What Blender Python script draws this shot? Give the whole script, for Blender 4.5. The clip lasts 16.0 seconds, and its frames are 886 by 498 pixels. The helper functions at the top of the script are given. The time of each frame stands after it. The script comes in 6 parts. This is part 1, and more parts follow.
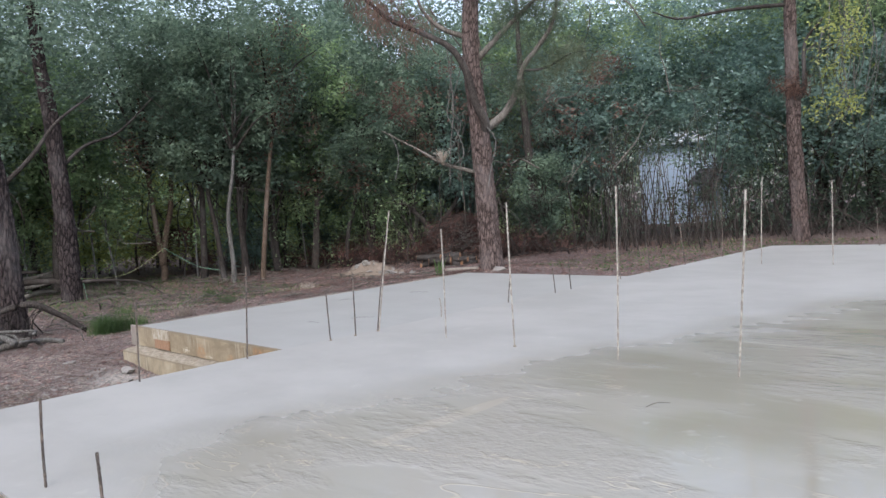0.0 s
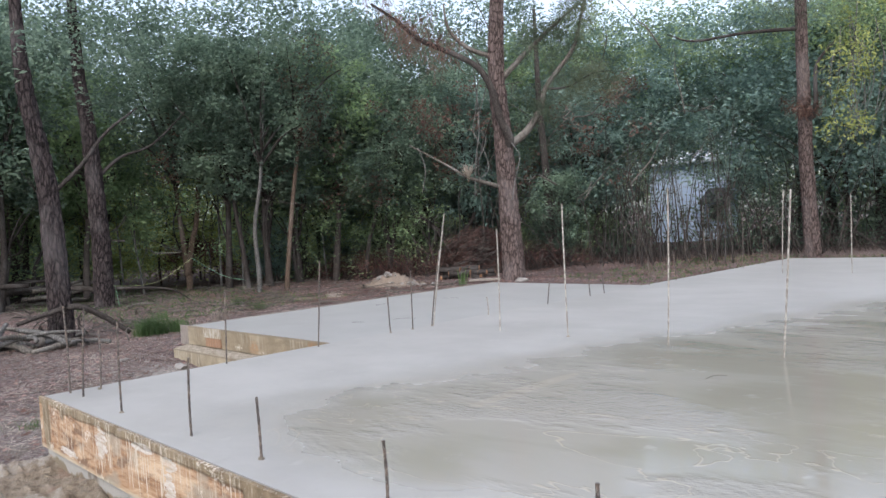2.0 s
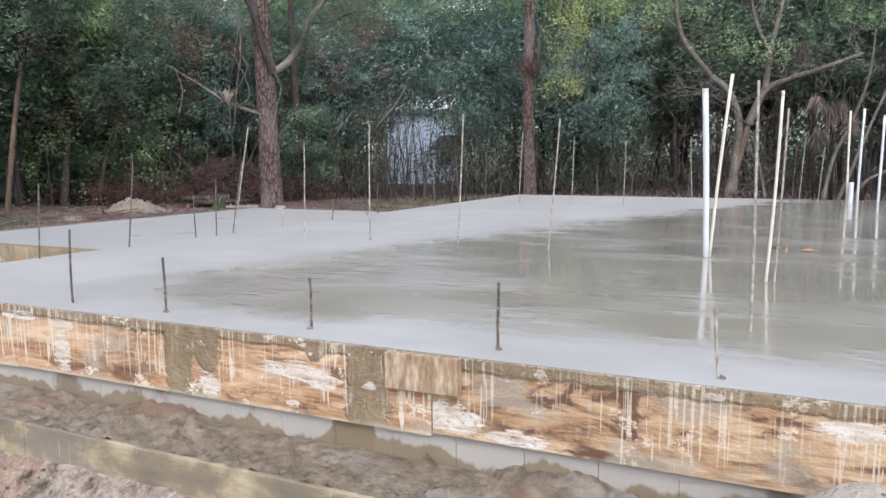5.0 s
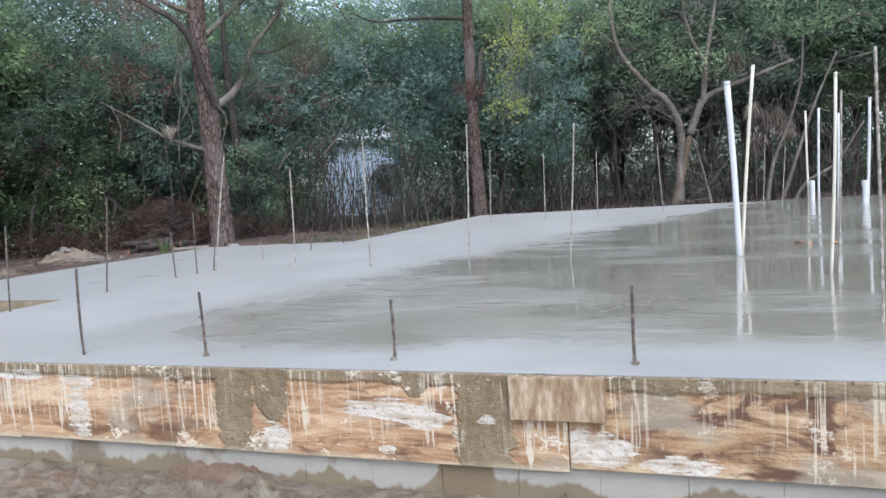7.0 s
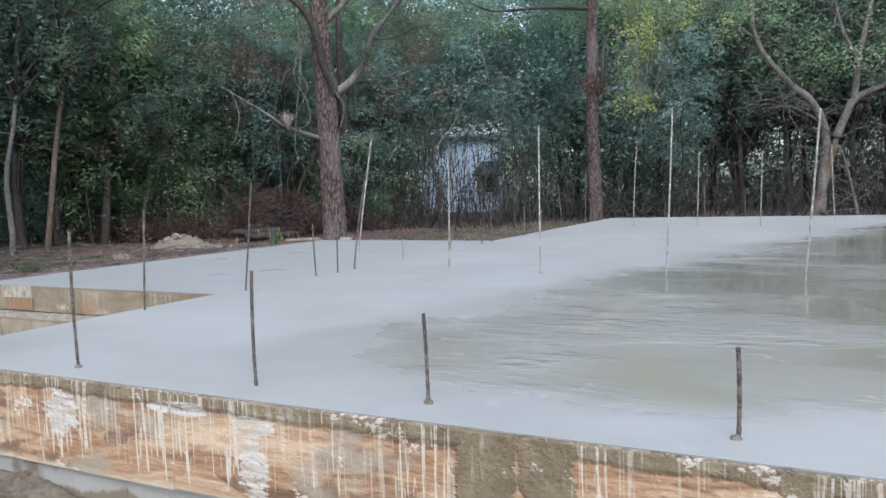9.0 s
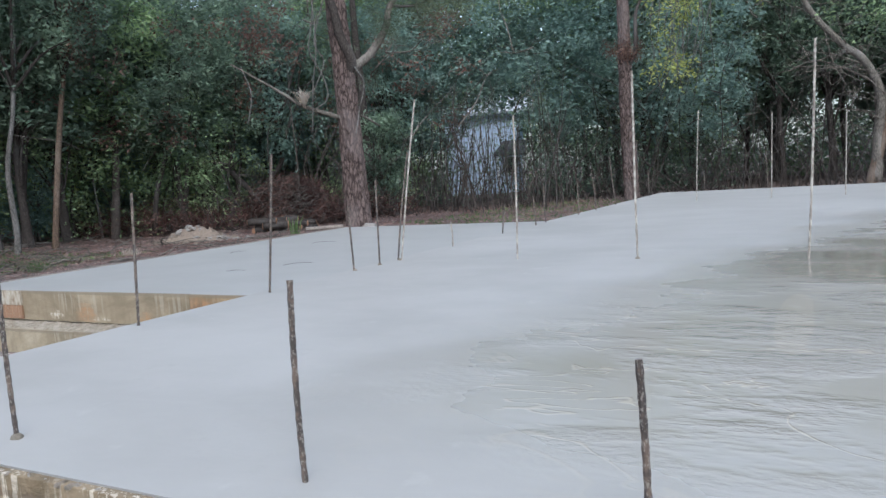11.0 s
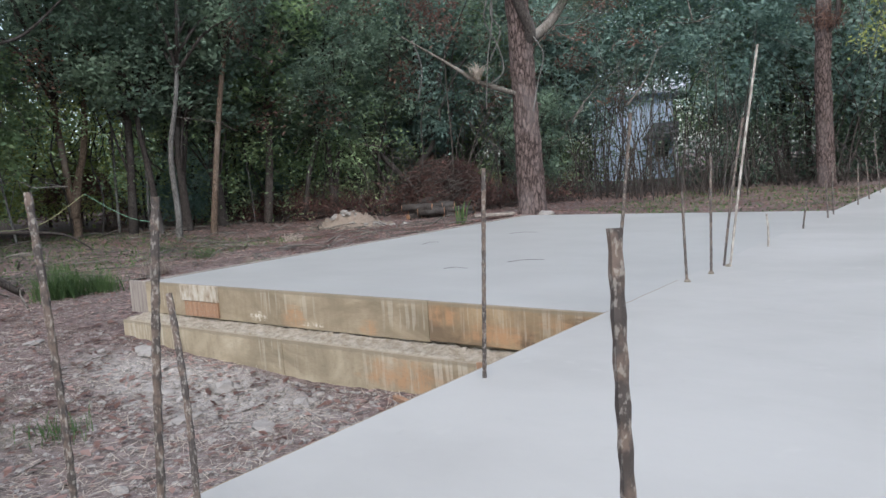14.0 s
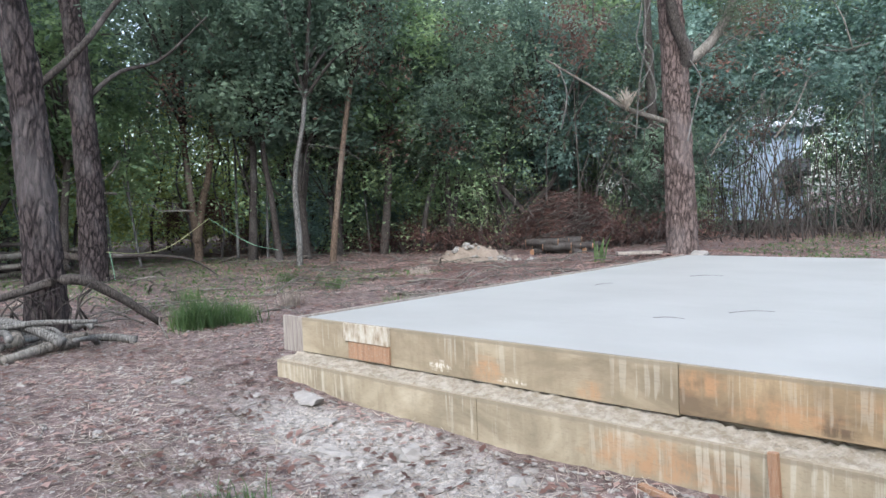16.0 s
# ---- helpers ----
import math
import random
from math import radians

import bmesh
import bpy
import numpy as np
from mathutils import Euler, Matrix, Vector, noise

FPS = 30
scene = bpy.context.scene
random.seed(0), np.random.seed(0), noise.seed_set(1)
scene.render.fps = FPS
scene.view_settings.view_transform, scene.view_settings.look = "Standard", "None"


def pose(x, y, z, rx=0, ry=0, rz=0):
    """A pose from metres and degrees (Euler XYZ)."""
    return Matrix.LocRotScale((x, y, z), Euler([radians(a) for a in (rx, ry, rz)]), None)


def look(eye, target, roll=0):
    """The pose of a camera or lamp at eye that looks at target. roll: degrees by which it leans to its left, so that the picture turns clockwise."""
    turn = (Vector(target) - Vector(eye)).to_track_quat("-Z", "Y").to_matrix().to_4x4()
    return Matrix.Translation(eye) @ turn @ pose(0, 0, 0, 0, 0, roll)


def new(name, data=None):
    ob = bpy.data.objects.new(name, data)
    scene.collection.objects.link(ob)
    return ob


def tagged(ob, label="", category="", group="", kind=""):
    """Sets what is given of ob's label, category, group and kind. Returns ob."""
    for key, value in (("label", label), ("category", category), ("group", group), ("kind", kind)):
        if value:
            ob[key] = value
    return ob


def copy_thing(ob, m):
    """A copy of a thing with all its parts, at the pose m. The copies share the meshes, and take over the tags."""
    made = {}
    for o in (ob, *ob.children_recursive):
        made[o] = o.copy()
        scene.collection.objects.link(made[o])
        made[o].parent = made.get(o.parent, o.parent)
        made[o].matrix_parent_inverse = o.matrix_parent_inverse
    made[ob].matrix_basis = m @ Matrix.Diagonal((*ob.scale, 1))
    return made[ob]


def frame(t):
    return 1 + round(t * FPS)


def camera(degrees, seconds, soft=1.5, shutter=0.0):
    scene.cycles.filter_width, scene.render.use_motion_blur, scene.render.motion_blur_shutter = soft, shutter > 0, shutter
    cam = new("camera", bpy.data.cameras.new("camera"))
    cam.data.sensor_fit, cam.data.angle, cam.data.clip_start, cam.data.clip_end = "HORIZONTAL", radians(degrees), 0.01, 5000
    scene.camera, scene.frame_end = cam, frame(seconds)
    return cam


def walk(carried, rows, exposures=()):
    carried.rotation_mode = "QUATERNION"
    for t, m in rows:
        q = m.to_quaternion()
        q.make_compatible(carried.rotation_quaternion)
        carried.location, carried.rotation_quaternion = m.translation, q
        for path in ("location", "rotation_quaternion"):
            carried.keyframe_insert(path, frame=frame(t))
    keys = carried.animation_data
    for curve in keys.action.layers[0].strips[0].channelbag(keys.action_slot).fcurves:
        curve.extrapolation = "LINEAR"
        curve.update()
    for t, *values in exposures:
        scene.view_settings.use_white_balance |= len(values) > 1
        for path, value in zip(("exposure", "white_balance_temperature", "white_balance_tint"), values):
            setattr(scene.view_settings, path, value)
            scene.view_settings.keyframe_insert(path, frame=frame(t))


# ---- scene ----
cam = camera(61.7, 16.0)

PATH = [
    (0, (1.489, 0.781, 2.201), (0.052, 2.166, 2.08), -4.2),
    (0.5, (1.516, 0.545, 2.135), (0.132, 1.984, 2.028), -3.5),
    (1, (1.542, 0.248, 2.106), (0.126, 1.654, 1.982), -2.7),
    (1.5, (1.442, 0.032, 2.1), (-0.042, 1.37, 2.016), -3.1),
    (2, (1.541, -0.234, 2.025), (0.099, 1.151, 1.957), -3.6),
    (2.5, (1.6, -0.55, 1.979), (0.226, 0.898, 1.857), -3.1),
    (3, (1.615, -0.881, 1.891), (0.304, 0.624, 1.76), -3.0),
    (3.5, (1.709, -1.148, 1.852), (0.448, 0.398, 1.723), -2.7),
    (4, (1.6, -1.368, 1.805), (0.409, 0.235, 1.689), -2.4),
    (4.5, (1.452, -1.595, 1.755), (0.372, 0.083, 1.622), -1.8),
    (5, (1.369, -1.818, 1.704), (0.527, -0.021, 1.459), -0.3),
    (5.2, (1.348, -1.864, 1.706), (0.571, -0.041, 1.441), 0.2),
    (7.3, (0.054, -1.492, 1.535), (-0.628, 0.382, 1.392), -4.2),
    (7.5, (-0.065, -1.385, 1.532), (-0.811, 0.467, 1.411), -3.7),
    (8, (-0.503, -1.139, 1.554), (-1.411, 0.641, 1.457), -1.9),
    (8.5, (-0.883, -0.934, 1.56), (-1.773, 0.853, 1.428), -1.5),
    (10.8, (-2.21, 0.368, 1.419), (-3.076, 2.158, 1.208), -3.5),
    (11, (-2.332, 0.513, 1.435), (-3.253, 2.276, 1.231), -3.8),
    (11.5, (-2.659, 0.737, 1.434), (-3.677, 2.447, 1.238), -4.3),
    (12, (-3.166, 0.929, 1.455), (-4.248, 2.599, 1.265), -4.4),
    (12.5, (-3.576, 1.085, 1.466), (-4.771, 2.681, 1.315), -4.9),
    (13, (-3.937, 1.229, 1.457), (-5.225, 2.752, 1.308), -4.6),
    (13.5, (-4.293, 1.243, 1.466), (-5.525, 2.804, 1.251), -4.4),
    (14, (-4.597, 1.306, 1.456), (-5.78, 2.903, 1.234), -3.7),
    (14.5, (-4.938, 1.465, 1.528), (-6.176, 3.027, 1.37), -3.0),
    (15, (-5.232, 1.482, 1.526), (-6.578, 2.956, 1.394), -2.3),
    (15.5, (-5.752, 1.5, 1.49), (-7.179, 2.894, 1.348), -2.4),
    (16, (-6.217, 1.557, 1.456), (-7.583, 3.013, 1.336), -2.3),
]
walk(cam, [(t, look(eye, target, roll)) for t, eye, target, roll in PATH],
     [(0, 0.82, 6250, 12), (3.5, 0.88, 6250, 12), (5, 0.95, 6250, 13), (8, 0.82, 5800, 8), (11, 0.75, 5850, 8), (12.5, 0.75, 6150, 10), (14.5, 0.95, 6150, 9), (16, 1.38, 6000, 8)])

# ---- world and sun: a bright hazy evening sky, no hard shadows ----
world = bpy.data.worlds.new("world")
scene.world = world
world.use_nodes = True
wt = world.node_tree
sky = wt.nodes.new("ShaderNodeTexSky")
sky.sky_type = "NISHITA"
sky.sun_disc = False
sky.sun_elevation, sky.sun_rotation = radians(51), radians(145)
sky.air_density, sky.dust_density, sky.ozone_density = 1.0, 2.5, 1.0
haze = wt.nodes.new("ShaderNodeHueSaturation")
haze.inputs["Saturation"].default_value = 0.62
wt.links.new(sky.outputs[0], haze.inputs["Color"])
wt.links.new(haze.outputs[0], wt.nodes["Background"].inputs[0])
wt.nodes["Background"].inputs[1].default_value = 0.21
sun = new("sun", bpy.data.lights.new("sun", "SUN"))
sun.data.energy, sun.data.angle, sun.data.color = 0.45, radians(50), (1.0, 0.96, 0.9)
sun.matrix_world = look((14, -20, 30), (0, 0, 0))


# ---- materials ----


class Mat:
    """A Principled material with short names for the nodes in use here."""

    def __init__(self, name, rough=0.8, spec=0.4, metal=0.0):
        self.m = bpy.data.materials.new(name)
        self.m.use_nodes = True
        self.t = self.m.node_tree
        self.b = self.t.nodes["Principled BSDF"]
        self.b.inputs["Roughness"].default_value = rough
        self.b.inputs["Specular IOR Level"].default_value = spec
        self.b.inputs["Metallic"].default_value = metal

    def put(self, socket, value):
        if isinstance(value, bpy.types.NodeSocket):
            self.t.links.new(value, socket)
        elif isinstance(value, tuple) and len(value) == 3 and socket.type == "RGBA":
            socket.default_value = (*value, 1)
        else:
            socket.default_value = value

    def set(self, name, value):
        self.put(self.b.inputs[name], value)
        return self

    def where(self, scale=(1, 1, 1), world_space=True):
        mp = self.t.nodes.new("ShaderNodeMapping")
        mp.inputs["Scale"].default_value = scale
        if world_space:
            src = self.t.nodes.new("ShaderNodeNewGeometry").outputs["Position"]
        else:
            src = self.t.nodes.new("ShaderNodeTexCoord").outputs["Object"]
        self.t.links.new(src, mp.inputs[0])
        return mp.outputs[0]

    def noise(self, scale, detail=4.0, at=None, rough=0.55, distort=0.0):
        n = self.t.nodes.new("ShaderNodeTexNoise")
        for key, v in (("Scale", scale), ("Detail", detail), ("Roughness", rough), ("Distortion", distort)):
            n.inputs[key].default_value = v
        if at is not None:
            self.t.links.new(at, n.inputs["Vector"])
        return n.outputs[0]

    def cells(self, scale, at=None, feature="F1"):
        n = self.t.nodes.new("ShaderNodeTexVoronoi")
        n.feature = feature
        n.inputs["Scale"].default_value = scale
        if at is not None:
            self.t.links.new(at, n.inputs["Vector"])
        return n.outputs["Distance"]

    def ramp(self, fac, *stops):
        n = self.t.nodes.new("ShaderNodeValToRGB")
        self.put(n.inputs[0], fac)
        e = n.color_ramp.elements
        while len(e) < len(stops):
            e.new(0.5)
        for el, (pos, c) in zip(e, stops):
            el.position = pos
            el.color = (*c, 1) if isinstance(c, tuple) else (c, c, c, 1)
        return n.outputs[0]

    def mix(self, fac, a, b, how="MIX"):
        n = self.t.nodes.new("ShaderNodeMix")
        n.data_type, n.blend_type = "RGBA", how
        self.put(n.inputs[0], fac)
        self.put(n.inputs[6], a)
        self.put(n.inputs[7], b)
        return n.outputs[2]

    def maths(self, op, a, b=0.0, c=0.0):
        n = self.t.nodes.new("ShaderNodeMath")
        n.operation = op
        for socket, v in zip(n.inputs, (a, b, c)):
            self.put(socket, v)
        return n.outputs[0]

    def step(self, v, lo, hi, to0=0.0, to1=1.0):
        n = self.t.nodes.new("ShaderNodeMapRange")
        n.interpolation_type = "SMOOTHSTEP"
        for socket, x in zip(n.inputs, (v, lo, hi, to0, to1)):
            self.put(socket, x)
        return n.outputs[0]

    def xyz(self):
        n = self.t.nodes.new("ShaderNodeSeparateXYZ")
        self.t.links.new(self.where(), n.inputs[0])
        return n.outputs

    def bump(self, height, strength=0.5, distance=0.02):
        n = self.t.nodes.new("ShaderNodeBump")
        n.inputs["Strength"].default_value = strength
        n.inputs["Distance"].default_value = distance
        self.put(n.inputs["Height"], height)
        prev = self.b.inputs["Normal"].links
        if prev:
            self.t.links.new(prev[0].from_socket, n.inputs["Normal"])
        self.t.links.new(n.outputs[0], self.b.inputs["Normal"])
        return self

    def rand(self):
        return self.t.nodes.new("ShaderNodeObjectInfo").outputs["Random"]

    def island(self):
        return self.t.nodes.new("ShaderNodeNewGeometry").outputs["Random Per Island"]

    def spot(self, cx, cy, cz, rx, ry, rz, wobble=0.35, scale=9.0, inner=0.86):
        """1 inside a ragged ellipsoid round a place, 0 outside."""
        mp = self.t.nodes.new("ShaderNodeMapping")
        mp.vector_type = "TEXTURE"
        mp.inputs["Location"].default_value = (cx, cy, cz)
        mp.inputs["Scale"].default_value = (rx, ry, rz)
        self.t.links.new(self.where(), mp.inputs[0])
        ln = self.t.nodes.new("ShaderNodeVectorMath")
        ln.operation = "LENGTH"
        self.t.links.new(mp.outputs[0], ln.inputs[0])
        d = self.maths("MULTIPLY_ADD", self.noise(scale, 5), wobble * 4, ln.outputs["Value"])
        return self.step(d, 1.0 + wobble * 2.0, inner + wobble * 2.0)


# fresh concrete: pale and matt at the rim, bleeding water with ripples further in
M = Mat("wet_concrete", spec=0.6)
p = M.xyz()
edge = M.maths("MULTIPLY_ADD", M.maths("MAXIMUM", M.maths("SUBTRACT", p[1], 3.6), 0.0), -0.34, p[0])
wob = M.maths("SUBTRACT", M.noise(0.55, 5, M.where((1, 1.6, 1))), 0.5)
edge = M.maths("MULTIPLY_ADD", wob, 2.4, edge)
wet = M.step(edge, -4.7, -2.7)
front = M.step(M.maths("MULTIPLY_ADD", wob, 1.4, p[1]), 2.0, 2.9)
wet = M.maths("MULTIPLY", wet, front)
# still water: a few named puddles near the front and wandering ones behind
puddle_noise = M.noise(0.62, 4, M.where((0.7, 1.7, 1)), 0.55, 0.6)
deep = M.step(p[1], 4.8, 6.4, 0.0, 0.13)
for spot in ((-0.35, 3.75, 0.6, 1.2, 0.9, 1.0), (0.95, 3.25, 0.6, 1.5, 0.9, 1.0), (-0.55, 5.3, 0.6, 1.0, 1.1, 1.0), (1.4, 5.2, 0.6, 2.2, 1.4, 1.0)):
    deep = M.maths("MAXIMUM", deep, M.maths("MULTIPLY", M.spot(*spot, 0.22, 1.6, 0.1), 0.27))
pool = M.step(M.maths("ADD", puddle_noise, deep), 0.50, 0.76)
pool = M.maths("MULTIPLY", pool, wet)
grain = M.noise(60, 5)
cloud = M.noise(0.8, 5, M.where((1, 1.3, 1)))
pale = M.mix(M.step(cloud, 0.3, 0.7), (0.30, 0.289, 0.262), (0.365, 0.353, 0.324))
float_n = M.noise(1.0, 6, M.where((1.1, 2.0, 1)), 0.6, 1.6)
pale = M.mix(M.step(float_n, 0.46, 0.72, 0, 0.16), pale, (0.41, 0.395, 0.36))
pale = M.mix(M.step(M.noise(3.4, 7, M.where(), 0.7), 0.60, 0.72, 0, 0.22), pale, (0.24, 0.225, 0.195))
soaked = M.mix(M.noise(1.7, 4), (0.27, 0.252, 0.208), (0.335, 0.314, 0.262))
col = M.mix(M.maths("MULTIPLY", wet, 0.9), pale, soaked)
col = M.mix(M.maths("MULTIPLY", pool, 0.65), col, M.mix(cloud, (0.225, 0.207, 0.157), (0.285, 0.262, 0.205)))
# thin cream lines of dried paste where the water has drawn back
drawn = M.step(M.maths("ABSOLUTE", M.maths("SUBTRACT", M.noise(0.75, 4, M.where((0.8, 1.9, 1)), 0.55, 0.5), 0.5)), 0.007, 0.0)
broken = M.step(M.noise(2.3, 4), 0.46, 0.56)
paste = M.maths("MULTIPLY", M.maths("MULTIPLY", drawn, broken), wet)
paste = M.maths("MAXIMUM", paste, M.maths("MULTIPLY", M.spot(-2.48, 4.5, 0.6, 0.10, 0.8, 1.0, 0.25, 5.0), 0.45))
col = M.mix(M.maths("MULTIPLY", paste, 0.42), col, (0.47, 0.41, 0.30))
col = M.mix(M.step(grain, 0.62, 0.75, 0, 0.3), col, (0.46, 0.45, 0.41))
M.set("Base Color", col)
rgh = M.mix(wet, (0.46, 0.46, 0.46), (0.13, 0.13, 0.13))
rgh = M.mix(pool, rgh, (0.03, 0.03, 0.03))
M.set("Roughness", M.mix(M.step(cloud, 0.4, 0.65, 0, 0.12), rgh, (0.5, 0.5, 0.5)))
M.set("Coat Weight", M.maths("MULTIPLY", pool, 0.18)).set("Coat Roughness", 0.02).set("Coat IOR", 1.4)
still = M.maths("SUBTRACT", 1.0, M.maths("MULTIPLY", pool, 0.94))
M.bump(M.noise(2.4, 3, M.where((0.8, 1.4, 1)), 0.5, 0.4), 0.04, 0.03)
patch = M.step(M.noise(0.9, 5, M.where((0.8, 1.7, 1)), 0.6, 0.2), 0.47, 0.62, 0.03, 1.0)
ripple = M.maths("ADD", M.noise(34, 4, M.where((0.9, 1.4, 1)), 0.55, 0.4), M.maths("MULTIPLY", M.noise(11, 3, M.where((0.9, 1.5, 1)), 0.5, 0.3), 1.1))
M.bump(M.maths("MULTIPLY", ripple, M.maths("MULTIPLY", M.maths("MULTIPLY", patch, wet), still)), 0.34, 0.018)
M.bump(M.maths("MULTIPLY", paste, 1.0), 0.25, 0.006)
M.bump(M.maths("MULTIPLY", M.noise(95, 3), M.maths("SUBTRACT", 1.0, wet)), 0.12, 0.004)
M.bump(M.maths("MULTIPLY", M.noise(9, 5, M.where((1, 1.5, 1))), M.maths("SUBTRACT", 1.0, wet)), 0.05, 0.010)
concrete = M.m

# the lower slab: evenly damp, smooth-floated, with a few trowel and rake marks
M = Mat("floated_concrete", spec=0.5)
cloud = M.noise(0.8, 5, M.where((1, 1.6, 1)))
col = M.mix(M.step(cloud, 0.3, 0.7), (0.295, 0.290, 0.268), (0.340, 0.335, 0.312))
col = M.mix(M.step(M.noise(1.0, 6, M.where((1.0, 1.8, 1)), 0.6, 1.6), 0.46, 0.72, 0, 0.16), col, (0.385, 0.378, 0.352))
col = M.mix(M.step(M.noise(3.1, 7, M.where(), 0.7), 0.59, 0.72, 0, 0.22), col, (0.235, 0.222, 0.20))
col = M.mix(M.step(M.noise(55, 5, M.where()), 0.62, 0.75, 0, 0.3), col, (0.36, 0.355, 0.335))
M.set("Base Color", col)
M.set("Roughness", M.mix(M.step(cloud, 0.3, 0.7), (0.44, 0.44, 0.44), (0.47, 0.47, 0.47)))
M.bump(M.noise(3, 3, M.where((1, 1.4, 1))), 0.03, 0.02).bump(M.noise(90, 3, M.where()), 0.1, 0.004)
concrete_smooth = M.m

# formwork panels: worn shuttering wood under cement slurry, runs and splashes
def shutter(name, mud=0.35, pale_runs=0.5, spots=(), warm=1.0, dark=0.5, top=0.60, tall=0.48, muds=(), relief=1.0, zones=(), earth_tones=((0.185, 0.137, 0.080), (0.32, 0.245, 0.152))):
    M = Mat(name, rough=0.74, spec=0.35)
    z = M.maths("DIVIDE", M.maths("SUBTRACT", top, M.xyz()[2]), tall)
    figure = M.noise(1.0, 7, M.where((1.5, 1.5, 9)), 0.66, 1.8)
    grain = M.maths("MULTIPLY_ADD", M.noise(1.0, 8, M.where((3, 3, 34)), 0.75, 0.7), 0.38, M.maths("MULTIPLY", figure, 0.62))
    blot = M.noise(2.3, 6, M.where((1, 1, 2.6)), 0.62, 0.8)
    col = M.ramp(grain, (0.36, (0.15 * warm, 0.078, 0.046)), (0.47, (0.37 * warm, 0.215, 0.115)), (0.62, (0.60 * warm, 0.44, 0.285)))
    col = M.mix(M.step(blot, 0.52, 0.62, 0, dark), col, M.mix(grain, (0.055, 0.032, 0.022), (0.19, 0.10, 0.06)))
    col = M.mix(M.step(M.noise(1.7, 5, M.where((1, 1, 2))), 0.54, 0.64, 0, 0.75), col, M.mix(grain, (0.22, 0.185, 0.14), (0.46, 0.395, 0.30)))
    # slurry that ran from the top, in broad tongues and a ragged band
    col_n = M.noise(1.0, 3, M.where((2.2, 2.2, 0.2)), 0.5)
    fine_n = M.noise(1.0, 5, M.where((17, 17, 2.5)), 0.65)
    reach = M.maths("MULTIPLY_ADD", col_n, 4.0, M.maths("MULTIPLY", fine_n, 0.8))
    slurry = M.step(M.maths("SUBTRACT", M.maths("SUBTRACT", reach, 2.35 - mud), z), -0.05, 0.06, 0, 0.95)
    if zones:
        # a ragged lip of mortar along the whole top edge
        lip_n = M.noise(1.0, 6, M.where((5, 5, 3)), 0.7)
        slurry = M.maths("MAXIMUM", slurry, M.step(M.maths("MULTIPLY_ADD", lip_n, -0.24, z), 0.03, -0.03))
    for s in muds:
        slurry = M.maths("MAXIMUM", slurry, M.spot(*s, wobble=0.3, scale=7.0))
    dirt = M.mix(M.step(M.noise(1.0, 8, M.where((9, 9, 5)), 0.7), 0.3, 0.7), *earth_tones)
    col = M.mix(slurry, col, dirt)
    # cream runs in clusters of unlike widths, and ragged splashes
    zone = M.step(M.noise(1.0, 4, M.where((3.1, 3.1, 2.2)), 0.6), 0.45, 0.53)
    run = M.step(M.noise(1.0, 3, M.where((64, 64, 1.5)), 0.55), 0.56, 0.60)
    wide = M.step(M.noise(1.0, 3, M.where((26, 26, 2.2)), 0.55), 0.60, 0.63)
    if zones:
        px = M.xyz()[0]
        zone = M.maths("MULTIPLY", zone, 0.5)
        for cx, half in zones:
            away = M.maths("ABSOLUTE", M.maths("SUBTRACT", px, cx))
            zone = M.maths("MAXIMUM", zone, M.step(M.maths("MULTIPLY_ADD", M.noise(5, 4), 0.12, away), half + 0.10, half + 0.02))
        ends = M.maths("MULTIPLY", M.noise(1.0, 2, M.where((19, 19, 0.3)), 0.5), 1.5)
        zone = M.maths("MULTIPLY", zone, M.step(M.maths("SUBTRACT", ends, z), -0.02, 0.05))
    drip = M.maths("MULTIPLY", M.maths("MAXIMUM", run, wide), zone)
    drip = M.maths("MULTIPLY", drip, M.step(M.noise(26, 5), 0.28, 0.46, 0.35, 1.0))
    col = M.mix(M.maths("MULTIPLY", drip, pale_runs), col, M.mix(M.noise(9, 4), (0.50, 0.41, 0.28), (0.68, 0.62, 0.52)))
    splash = M.maths("MULTIPLY", M.step(M.noise(3.3, 8, M.where((1, 1, 1.3)), 0.72), 0.585, 0.60), M.step(M.noise(38, 6, M.where((1, 1, 2))), 0.42, 0.54))
    col = M.mix(M.maths("MULTIPLY", splash, pale_runs), col, (0.64, 0.56, 0.45))
    fleck = M.step(M.noise(70, 3), 0.70, 0.74)
    col = M.mix(M.maths("MULTIPLY", fleck, pale_runs * 0.8), col, (0.66, 0.60, 0.50))
    lip = M.maths("MULTIPLY", M.step(z, 0.90, 0.99), M.step(M.noise(9, 5), 0.35, 0.55, 0.2, 0.8))
    col = M.mix(M.maths("MULTIPLY", lip, pale_runs), col, (0.52, 0.45, 0.33))
    for s in spots:
        torn = M.maths("MULTIPLY", M.step(M.noise(24, 8, M.where((1, 1, 1.6)), 0.75), 0.38, 0.50, 0.1, 1.0), M.step(M.noise(6, 5), 0.30, 0.45, 0.4, 1.0))
        col = M.mix(M.maths("MULTIPLY", M.spot(*s, wobble=0.5, scale=16.0), torn), col, M.mix(M.step(M.noise(13, 6), 0.35, 0.6), (0.44, 0.37, 0.28), (0.64, 0.60, 0.54)))
    M.set("Base Color", col)
    M.bump(M.maths("MULTIPLY", grain, M.maths("SUBTRACT", 1.0, slurry)), 0.09, 0.006)
    M.bump(M.maths("MULTIPLY_ADD", slurry, M.maths("MULTIPLY", M.noise(22, 8, M.where(), 0.7), 3.0), M.maths("MULTIPLY", M.noise(55, 5, M.where()), 0.5)), 0.7 * relief, 0.014)
    return M.m


